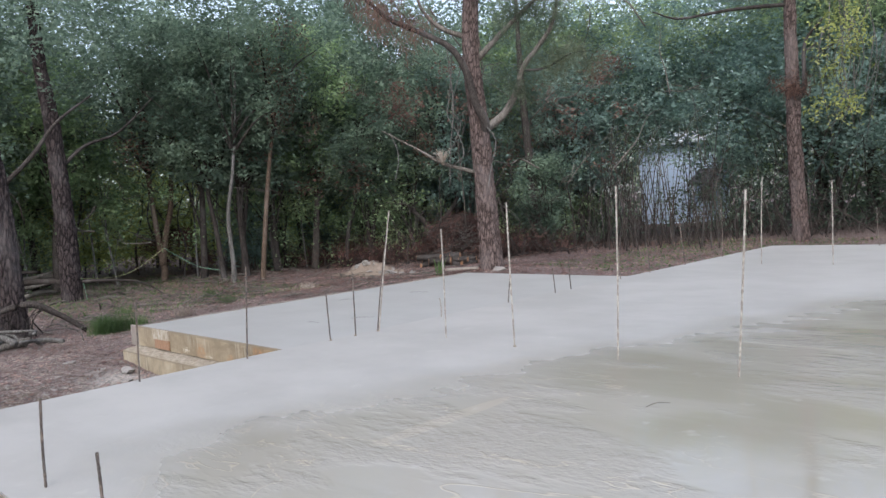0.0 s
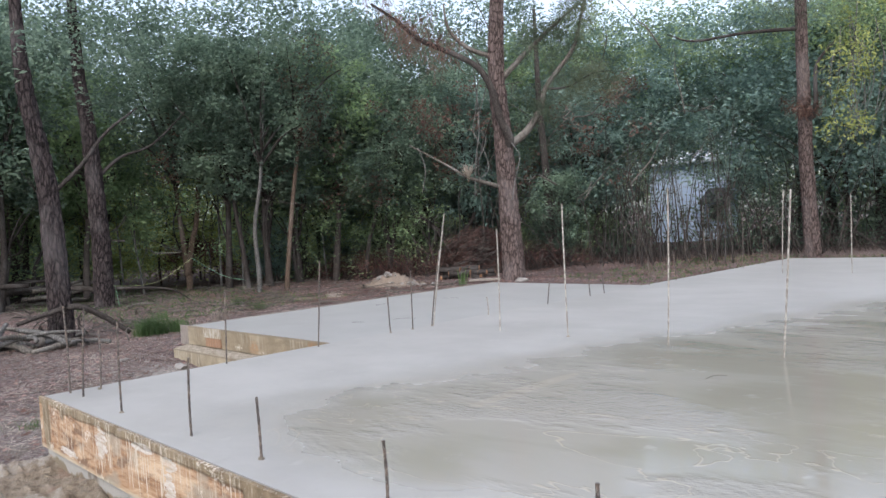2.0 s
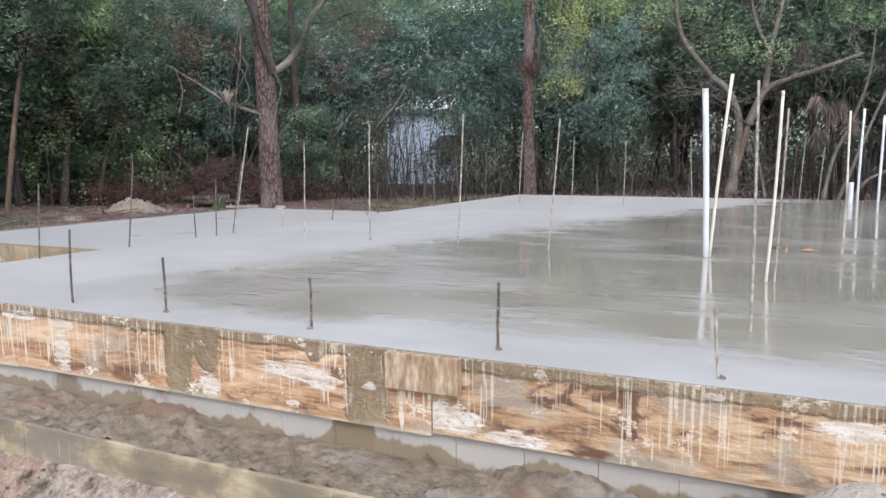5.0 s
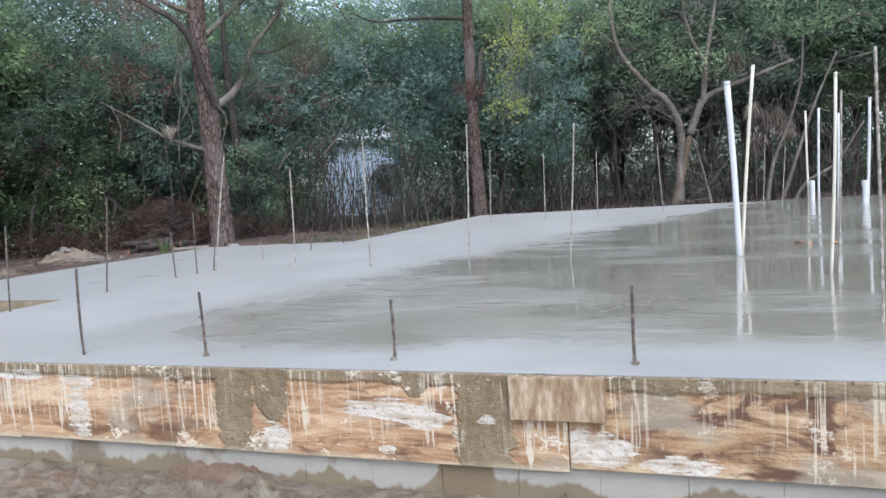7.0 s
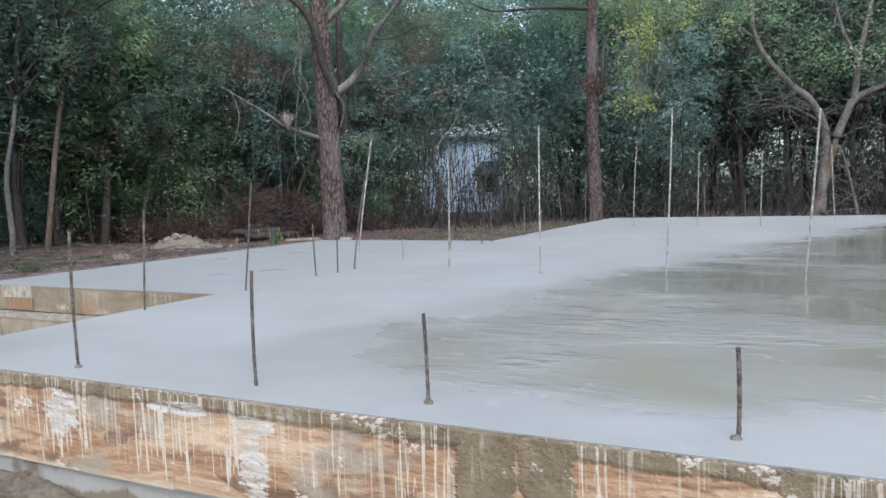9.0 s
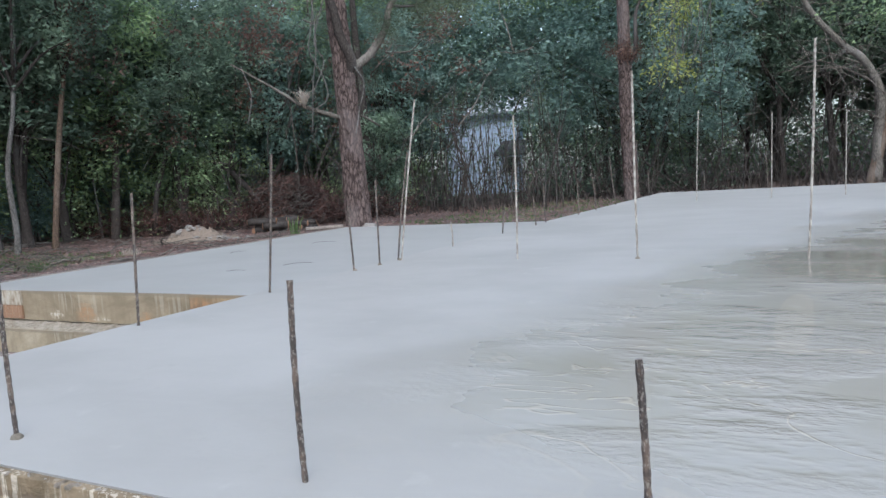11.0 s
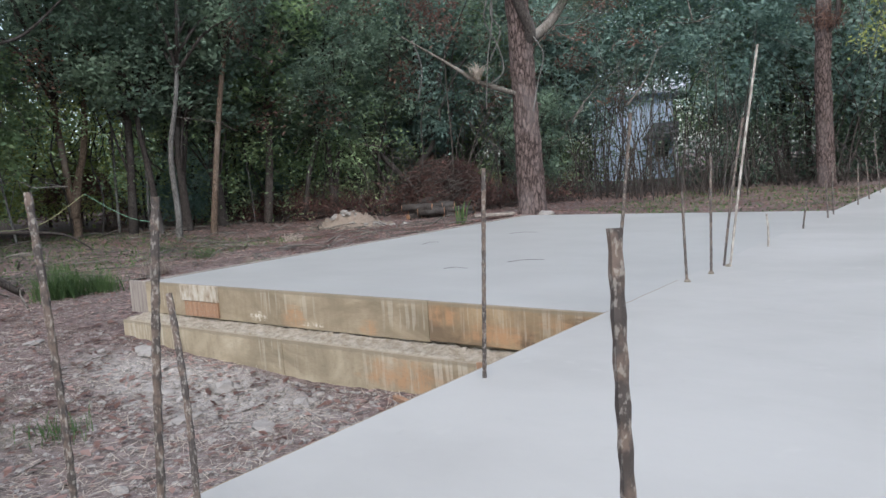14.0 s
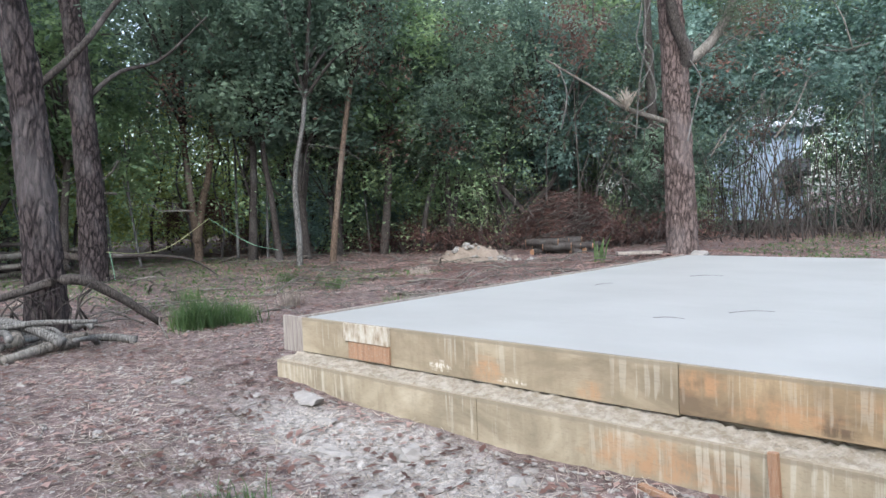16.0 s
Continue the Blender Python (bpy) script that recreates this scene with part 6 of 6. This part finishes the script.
for k, (x, y, sx, sy, sz) in enumerate(ROCKS):
    r = new("rock", rock_mesh("rock", k + 3, sx * 0.8, sy * 0.8, sz * 0.6, rock_mat))
    r.matrix_basis = pose(*onto(x, y, sz * 0.12), 0, 0, 41 * k)
    tagged(r, "pale broken limestone chunk lying on the sandy dirt", "rock", "broken stones")

# spoil heap
heap = thing("spoil_heap", *onto(-20.8, 18.3), "small heap of pale sand and broken stone", "rubble heap")
n = 26
hx, hy = np.meshgrid(np.linspace(-1.5, 1.5, n), np.linspace(-1.1, 1.1, n))
g2 = np.random.default_rng(4)
hz = 0.5 * np.exp(-(hx / 0.75) ** 2 - (hy / 0.6) ** 2) + 0.25 * np.exp(-((hx - 0.8) / 0.35) ** 2 - (hy / 0.4) ** 2) - 0.06 + g2.normal(0, 0.075, hx.shape)
q = np.arange(n * n).reshape(n, n)
put_mesh("sand_cone", mesh_from("sand_cone", np.stack([hx, hy, hz], -1).reshape(-1, 3), np.stack([q[:-1, :-1], q[:-1, 1:], q[1:, 1:], q[1:, :-1]], -1).reshape(-1, 4), spoil_mat, True), heap)
g = random.Random(12)
for k in range(38):
    x, y = g.gauss(0.35, 0.6), g.gauss(-0.1, 0.4)
    z = 0.5 * math.exp(-(x / 0.75) ** 2 - (y / 0.6) ** 2)
    s_ = g.uniform(0.05, 0.17)
    ob = put_mesh("stone", rock_mesh("stone", 40 + k, s_, s_ * 0.8, s_ * 0.6, rock_mat), heap)
    ob.location = (x, y, z)

slab_piece = thing("flat_board", *onto(-14.55, 17.0, 0.12), "greyish flat board lying against the pine", "board", turn=38)
bm = bmesh.new()
box(bm, -0.5, 0.5, -0.16, 0.16, -0.03, 0.03, 0.008)
part("plank", bm, grey_lumber, slab_piece)

# dead branches heaped by the grey pine
g = random.Random(33)
for k in range(24):
    x, y = -16.75 + g.gauss(0, 0.32), 4.65 + g.gauss(0, 0.6)
    L, r = g.uniform(0.6, 1.7), g.uniform(0.03, 0.085)
    a, up = g.uniform(0, 6.28), g.uniform(-0.05, 0.35)
    z = float(ground_z(x, y)) + g.uniform(0.04, 0.42)
    dx, dy = math.cos(a) * L / 2, math.sin(a) * L / 2
    br = new("dead_branch", trunk_mesh("dead_branch", [(-dx, -dy, -up * 0.4), (-dx * 0.2, -dy * 0.2 + 0.06, 0.04), (dx, dy, up * 0.5)], [r, r * 0.9, r * 0.6], pale_bark if k % 3 else limb_bark, 8, k, 4, 0.1))
    br.location = (x, y, z)
    tagged(br, "weathered grey dead branch in a heap on the ground", "branch", "heap of dead branches")
log = new("leaning_log", trunk_mesh("leaning_log", [(-17.75, 4.45, 0.30), (-17.6, 5.0, 0.46), (-17.38, 5.66, 0.60), (-17.2, 6.2, 0.30), (-17.04, 6.75, -0.16)], [0.045, 0.055, 0.08, 0.07, 0.05], dark_bark, 10, 3, 5, 0.08))
tagged(log, "dark fallen branch propped against the grey pine trunk", "branch")
twigs = Pile()
for k in range(14):
    x, y, z = -17.35 + g.gauss(0, 0.2), 5.2 + g.gauss(0, 0.4), g.uniform(-0.15, 0.1)
    twigs.tube([(x, y, z - 0.2), (x + g.gauss(0, 0.2), y + g.gauss(0, 0.2), z + 0.25), (x + g.gauss(0, 0.4), y + g.gauss(0, 0.4), z + 0.5)], [0.02, 0.014, 0.006], 5, 0, g, 3)
tagged(put_mesh("twig_tangle", twigs.mesh("twig_tangle", dark_bark)), "tangle of dead twigs at the foot of the pine", "twigs", kind="stuff")
side = new("fallen_bough", trunk_mesh("fallen_bough", [(-24.0, 9.0, 0.55), (-23.6, 9.8, 0.5), (-23.2, 10.6, 0.35), (-23.0, 11.2, -0.1)], [0.05, 0.045, 0.03, 0.015], dark_bark, 8, 2, 5, 0.06))
tagged(side, "thin dark fallen bough beside the second grey pine", "branch")

# heap of old logs behind the grey pines
for k in range(22):
    x, y = -29 + g.gauss(0, 0.9), 8.2 + g.gauss(0, 1.5)
    L, r, a = g.uniform(1.0, 2.6), g.uniform(0.06, 0.14), g.gauss(1.4, 0.6)
    z = -0.1 + g.uniform(0.0, 1.0)
    dx, dy = math.cos(a) * L / 2, math.sin(a) * L / 2
    br = new("old_log", trunk_mesh("old_log", [(-dx, -dy, 0), (0, 0, 0.03), (dx, dy, g.uniform(-0.2, 0.3))], [r, r, r * 0.8], dark_bark if k % 3 else limb_bark, 8, k, 3, 0.08))
    br.location = (x, y, z)
    tagged(br, "dark weathered log in a heap behind the pines", "log", "heap of old logs")

# brush heap with cut logs before it
brush = thing("brush_heap", *onto(-20.5, 23.0), "rounded heap of reddish dead brush and twigs", "brush heap")
tw = Pile()
for k in range(620):
    a, e = g.uniform(0, 6.28), g.uniform(0.05, 1.5)
    R = 1.55 * g.uniform(0.75, 1.08)
    x, y, z = R * 1.15 * math.cos(a) * math.cos(e), R * 0.9 * math.sin(a) * math.cos(e), 1.75 * math.sin(e) * g.uniform(0.8, 1.05)
    t = a + 1.57 + g.gauss(0, 0.6)
    L = g.uniform(0.3, 0.9)
    tw.tube([(x - math.cos(t) * L, y - math.sin(t) * L, z - 0.12), (x, y, z + 0.06), (x + math.cos(t) * L, y + math.sin(t) * L, z - 0.18)], [0.014, 0.011, 0.005], 4, 0, g, 2)
put_mesh("twigs_mass", tw.mesh("twigs_mass", stem_bark), brush)["kind"] = "stuff"
put_mesh("dead_leaves", leaves_mesh("dead_leaves", [(1.6 * math.cos(a) * math.cos(e), 1.25 * math.sin(a) * math.cos(e), 1.6 * math.sin(e)) for a, e in [(g.uniform(0, 6.28), g.uniform(0, 1.5)) for _ in range(170)]], 80, (0.22, 0.22, 0.16), 0.26, 0.018, leaf_rust, 71, 0.3), brush, "reddish withered needles")["kind"] = "stuff"
brush_b = thing("brush_heap", *onto(-31.0, 15.2), "dark reddish brush heap deep among the trees", "brush heap")
put_mesh("dead_leaves", leaves_mesh("dead_leaves", [(1.6 * math.cos(a) * math.cos(e), 1.6 * math.sin(a) * math.cos(e), 0.4 + 1.5 * math.sin(e)) for a, e in [(g.uniform(0, 6.28), g.uniform(0, 1.5)) for _ in range(70)]], 55, (0.25, 0.25, 0.18), 0.22, 0.03, leaf_rust, 72, 0.3), brush_b)["kind"] = "stuff"
for k in range(11):
    x, y = -19.1 + 0.55 * (k % 4 - 1.5) * 0.75 + g.gauss(0, 0.08), 20.9 + 0.55 * (k % 4 - 1.5) * 0.66 + g.gauss(0, 0.08)
    r = g.uniform(0.09, 0.15)
    z = float(ground_z(x, y)) + 0.08 + 0.15 * (k // 4)
    L = g.uniform(0.45, 1.0)
    lg = thing("cut_log", x, y, z, "sawn log with an orange cut face", "log", "pile of cut logs", turn=g.uniform(20, 75))
    put_mesh("bark", trunk_mesh("bark", [(-L / 2, 0, 0), (0, 0.03, 0.01), (L / 2, 0, 0)], [r, r * 0.97, r * 0.95], dark_bark, 10, k, 3, 0.05), lg)
    for sx in (-1, 1):
        v, f = tube_data([(sx * L / 2, 0, 0), (sx * (L / 2 + 0.012), 0, 0)], [r * 0.93, r * 0.9], 12)
        put_mesh("cut_face", mesh_from("cut_face", v, f, cut_mat), lg, "orange sawn face")
# low row of dead brush along the wood edge
row = Pile()
for k in range(620):
    t = g.random()
    x, y = -27.5 + 10.5 * t + g.gauss(0, 0.9), 19.6 + 5.6 * t + g.gauss(0, 0.9)
    z = float(ground_z(x, y))
    a, L, h = g.uniform(0, 6.28), g.uniform(0.4, 1.3), abs(g.gauss(0, 0.42))
    row.tube([(x, y, z + h * 0.2), (x + math.cos(a) * L * 0.5, y + math.sin(a) * L * 0.5, z + h), (x + math.cos(a) * L, y + math.sin(a) * L, z + h * 0.5)], [0.018, 0.014, 0.006], 4, 0, g, 2)
tagged(put_mesh("dead_brush", row.mesh("dead_brush", dark_bark)), "low line of dead brush and twigs along the wood edge", "dead brush", kind="stuff")
c = [(-27.5 + 10.5 * t + g.gauss(0, 0.9), 19.6 + 5.6 * t + g.gauss(0, 0.9), -0.05 + abs(g.gauss(0, 0.45))) for t in [g.random() for _ in range(420)]]
tagged(put_mesh("withered_brush", leaves_mesh("withered_brush", c, 46, (0.28, 0.28, 0.14), 0.19, 0.022, leaf_rust, 73, 0.2)), "reddish withered brush along the wood edge", "dead brush", kind="stuff")

# cords strung between the trees
for pts, mt, lab in (([(-24.5, 9.1, 0.62), (-25.2, 10.3, 0.50), (-25.6, 11.3, 0.62), (-25.6, 12.5, 1.32)], cord_yellow, "slack yellowish cord strung between two trees"), ([(-25.6, 12.5, 1.32), (-25.4, 13.1, 0.85), (-25.1, 13.6, 0.5), (-24.9, 14.3, 0.30)], cord_mat, "slack green cord strung between two trees"), ([(-24.45, 9.15, 0.62), (-24.42, 9.2, 0.2), (-24.4, 9.25, -0.35)], cord_mat, "green cord end hanging by the pine")):
    cd = new("cord", trunk_mesh("cord", pts, [0.009] * len(pts), mt, 6, 1, 8, 0))
    tagged(cd, lab, "cord")

# grass and plants
def tuft(name, x, y, n, rad, h, lean, mat_, label, seed, w=0.012):
    g = np.random.default_rng(seed)
    bs = np.stack([g.normal(0, rad, n), g.normal(0, rad, n), np.full(n, -0.02)], 1)
    ob = thing(name, *onto(x, y), label, "grass")
    put_mesh("turf", blades_mesh("turf", bs, h, w, lean, mat_, seed), ob)["kind"] = "stuff"
    return ob


tuft("grass_clump", -16.3, 7.0, 900, 0.17, 0.44, 0.9, grass_mat, "dense fresh green grass clump on the litter", 1)
tuft("grass_clump", -16.1, 7.55, 320, 0.14, 0.38, 0.9, grass_mat, "fresh green grass clump on the litter", 2)
for k, (x, y, m_, h) in enumerate(((-16.9, 9.1, 140, 0.35), (-10.4, 3.95, 120, 0.2), (-15.2, 9.9, 100, 0.25), (-14.0, 8.2, 80, 0.2), (-18.2, 11.0, 160, 0.3), (-19.6, 8.6, 160, 0.3), (-18.9, 14.2, 160, 0.25), (-20.9, 11.8, 200, 0.3), (-9.2, 2.5, 60, 0.16), (-8.0, 4.6, 50, 0.14))):
    tuft("grass_tuft", x, y, m_, 0.13, h, 0.9, grass_mat if k % 3 else straw_mat, "small tuft of thin grass in the litter" if k % 3 else "dry straw-coloured grass tuft", 10 + k, 0.008)
blade = thing("sword_plant", *onto(-15.6, 17.0), "young plant with upright light green blades", "plant")
for k in range(7):
    put_mesh("leaf", blades_mesh("leaf", [(0.04 * k - 0.1, 0.03 * (k % 3), 0)], 0.58, 0.06, 0.35, grass_mat, 5 + k), blade)

g3 = np.random.default_rng(55)


def scatter(n, x0, x1, y0, y1, keep):
    x, y = g3.uniform(x0, x1, n), g3.uniform(y0, y1, n)
    ok = keep(x, y)
    return x[ok], y[ok]


def open_ground(x, y):
    on_main = (x > -6.5) & (y > 1.1)
    on_wing = (x > -13.2) & (y > 5.95) & (y < 15.3)
    return ~(on_main | on_wing)


def flat_bits(name, n, area, length, width, material, label, lift=0.012, tilt=0.15):
    x, y = scatter(n, *area, open_ground)
    m = len(x)
    at = np.stack([x, y, ground_z(x, y) + lift + g3.uniform(0, 0.02, m)], 1)
    a = g3.uniform(0, 2 * np.pi, m)
    d = np.stack([np.cos(a), np.sin(a), g3.normal(0, tilt, m)], 1)
    s = np.stack([-np.sin(a), np.cos(a), g3.normal(0, tilt, m)], 1)
    L, W = (length * g3.uniform(0.5, 1.5, m))[:, None], (width * g3.uniform(0.6, 1.4, m))[:, None]
    up = np.array([0, 0, 1.0])
    v = np.stack([at - d * L / 2, at + s * W / 2 + up * W * 0.2, at + d * L / 2 + up * L * 0.06, at - s * W / 2 + up * W * 0.2], 1)
    return tagged(put_mesh(name, quick_mesh(name, v.reshape(-1, 3), 4, material)), label, "litter", kind="stuff")


flat_bits("leaf_litter", 16000, (-24, -6.3, -1, 18), 0.085, 0.05, litter_mat, "scattered brown fallen leaves on the forest floor")
flat_bits("needle_litter", 17000, (-22, -6.3, -1, 14), 0.20, 0.007, straw_mat, "scattered dry pine needles on the forest floor")
flat_bits("leaf_litter", 26000, (-32, 2, 12, 30), 0.13, 0.06, litter_mat, "fallen leaves under the wood edge")
flat_bits("needle_litter", 14000, (-17.5, -6.5, -0.5, 6), 0.13, 0.006, straw_mat, "dry needles and straw on the bare dirt")
flat_bits("leaf_litter", 5000, (-18, -6.5, -0.5, 8), 0.045, 0.03, rock_mat, "pale chips and scraps on the bare dirt")
flat_bits("low_weeds", 6000, (-31, -18.5, 7, 15), 0.08, 0.028, grass_mat, "low green weeds on the forest floor", 0.02, 0.7)
flat_bits("low_weeds", 5500, (-14, 2, 19.2, 30), 0.09, 0.03, grass_mat, "low green weeds behind the slab", 0.03, 0.7)
tws = Pile()
for k in range(420):
    x, y = g.uniform(-19, -6.6), g.uniform(-0.5, 12)
    if (x > -13.2 and 5.8 < y) or (x > -6.6 and y > 1):
        continue
    z = float(ground_z(x, y)) + 0.012
    a, L = g.uniform(0, 6.28), g.uniform(0.12, 0.75)
    b_ = g.gauss(0, 0.12)
    tws.tube([(x, y, z), (x + math.cos(a) * L * 0.5 - math.sin(a) * b_ * L, y + math.sin(a) * L * 0.5 + math.cos(a) * b_ * L, z + 0.015), (x + math.cos(a) * L, y + math.sin(a) * L, z + 0.01)], [0.005, 0.0045, 0.002], 5, 0, g, 3)
tagged(put_mesh("ground_twigs", tws.mesh("ground_twigs", limb_bark)), "scattered small twigs on the dirt", "twigs", kind="stuff")

# sticks and dead limbs lying under the wood edge
sticks = Pile()
for k in range(260):
    x, y = g.uniform(-29, -14.5), g.uniform(6, 19)
    z = float(ground_z(x, y)) + 0.02
    a, L, r = g.uniform(0, 6.28), g.uniform(0.4, 1.9), g.uniform(0.009, 0.024)
    h, b_ = abs(g.gauss(0, 0.10)), g.gauss(0, 0.14)
    sticks.tube([(x, y, z), (x + math.cos(a) * L * 0.5 - math.sin(a) * b_ * L, y + math.sin(a) * L * 0.5 + math.cos(a) * b_ * L, z + h), (x + math.cos(a) * L, y + math.sin(a) * L, z + h * 0.6)], [r, r * 0.8, r * 0.35], 5, 0, g, 3)
tagged(put_mesh("fallen_sticks", sticks.mesh("fallen_sticks", limb_bark)), "grey dead sticks lying on the litter under the trees", "sticks", kind="stuff")


def chips(name, spots, material, label, seed):
    """Many small stones as one mesh."""
    g = np.random.default_rng(seed)
    ph = (1 + 5 ** 0.5) / 2
    base = np.array([(-1, ph, 0), (1, ph, 0), (-1, -ph, 0), (1, -ph, 0), (0, -1, ph), (0, 1, ph), (0, -1, -ph), (0, 1, -ph), (ph, 0, -1), (ph, 0, 1), (-ph, 0, -1), (-ph, 0, 1)]) / 1.9
    tri = np.array([(0, 11, 5), (0, 5, 1), (0, 1, 7), (0, 7, 10), (0, 10, 11), (1, 5, 9), (5, 11, 4), (11, 10, 2), (10, 7, 6), (7, 1, 8), (3, 9, 4), (3, 4, 2), (3, 2, 6), (3, 6, 8), (3, 8, 9), (4, 9, 5), (2, 4, 11), (6, 2, 10), (8, 6, 7), (9, 8, 1)])
    out = []
    for x, y, z, r in spots:
        v = base * g.uniform(0.7, 1.25, (12, 1)) * g.uniform(0.8, 1.2, 3) * r * np.array([1, 0.85, 0.55])
        a = g.uniform(0, 6.28)
        R = np.array([[math.cos(a), -math.sin(a), 0], [math.sin(a), math.cos(a), 0], [0, 0, 1]])
        out.append((v @ R.T + (x, y, z))[tri].reshape(-1, 3))
    return tagged(put_mesh(name, quick_mesh(name, np.concatenate(out), 3, material)), label, "gravel", kind="stuff")


sp = []
for k in range(2600):
    x, y = g.gauss(-9.6, 2.0), min(5.9, g.gauss(5.0, 0.75))
    if x > -6.6 or x < -13.4:
        continue
    sp.append((x, y, float(ground_z(x, y)) + 0.004, abs(g.gauss(0, 0.014)) + 0.006))
for k in range(2600):
    x, y = g.uniform(-17, -6.6), g.uniform(-0.5, 5.5)
    sp.append((x, y, float(ground_z(x, y)) + 0.004, abs(g.gauss(0, 0.010)) + 0.004))
chips("gravel", sp, rock_mat, "broken pale gravel scattered beside the footing", 6)
sp = []
for k in range(2600):
    x, y = g.uniform(-6.5, 2.6), g.gauss(0.75, 0.38)
    if y > 1.2:
        continue
    sp.append((x, y, float(ground_z(x, y)) + 0.01, abs(g.gauss(0, 0.016)) + 0.006))
for k in range(1600):
    x, y = g.uniform(-6.3, 3.0), g.uniform(1.32, 1.82)
    sp.append((x, y, -0.03 - 0.05 * (y - 1.3) / 0.5 + g.uniform(0, 0.02), abs(g.gauss(0, 0.012)) + 0.005))
chips("mud_lumps", sp, mud_mat, "lumps of wet mud before and on the front footing", 7)

# bits on the slabs
for k, (x, y, z, L, a) in enumerate(((-10.6, 11.6, 0.303, 0.45, 20), (-11.4, 10.2, 0.303, 0.3, 70), (-8.9, 8.7, 0.303, 0.42, 35), (-9.4, 8.0, 0.303, 0.3, 10), (-1.35, 5.6, 0.604, 0.2, 60))):
    tw = new("twig", trunk_mesh("twig", [(-L / 2, 0, 0), (0, 0.02, 0.012), (L / 2, 0.0, 0.002)], [0.0022, 0.0022, 0.0014], stem_bark, 5, k, 3, 0))
    tw.matrix_basis = pose(x, y, z + 0.004, 0, 0, a)
    tagged(tw, "thin twig lying on the wet concrete", "twig", "twigs on the slab")
fl = new("fallen_leaf", leaves_mesh("fallen_leaf", [(0, 0, 0)], 3, (0.05, 0.05, 0.004), 0.16, 0.09, cut_mat, 3, 0.0, 0.02))
fl.location = (1.4, 7.8, 0.61)
tagged(fl, "orange-brown fallen leaf on the wet slab", "leaf")
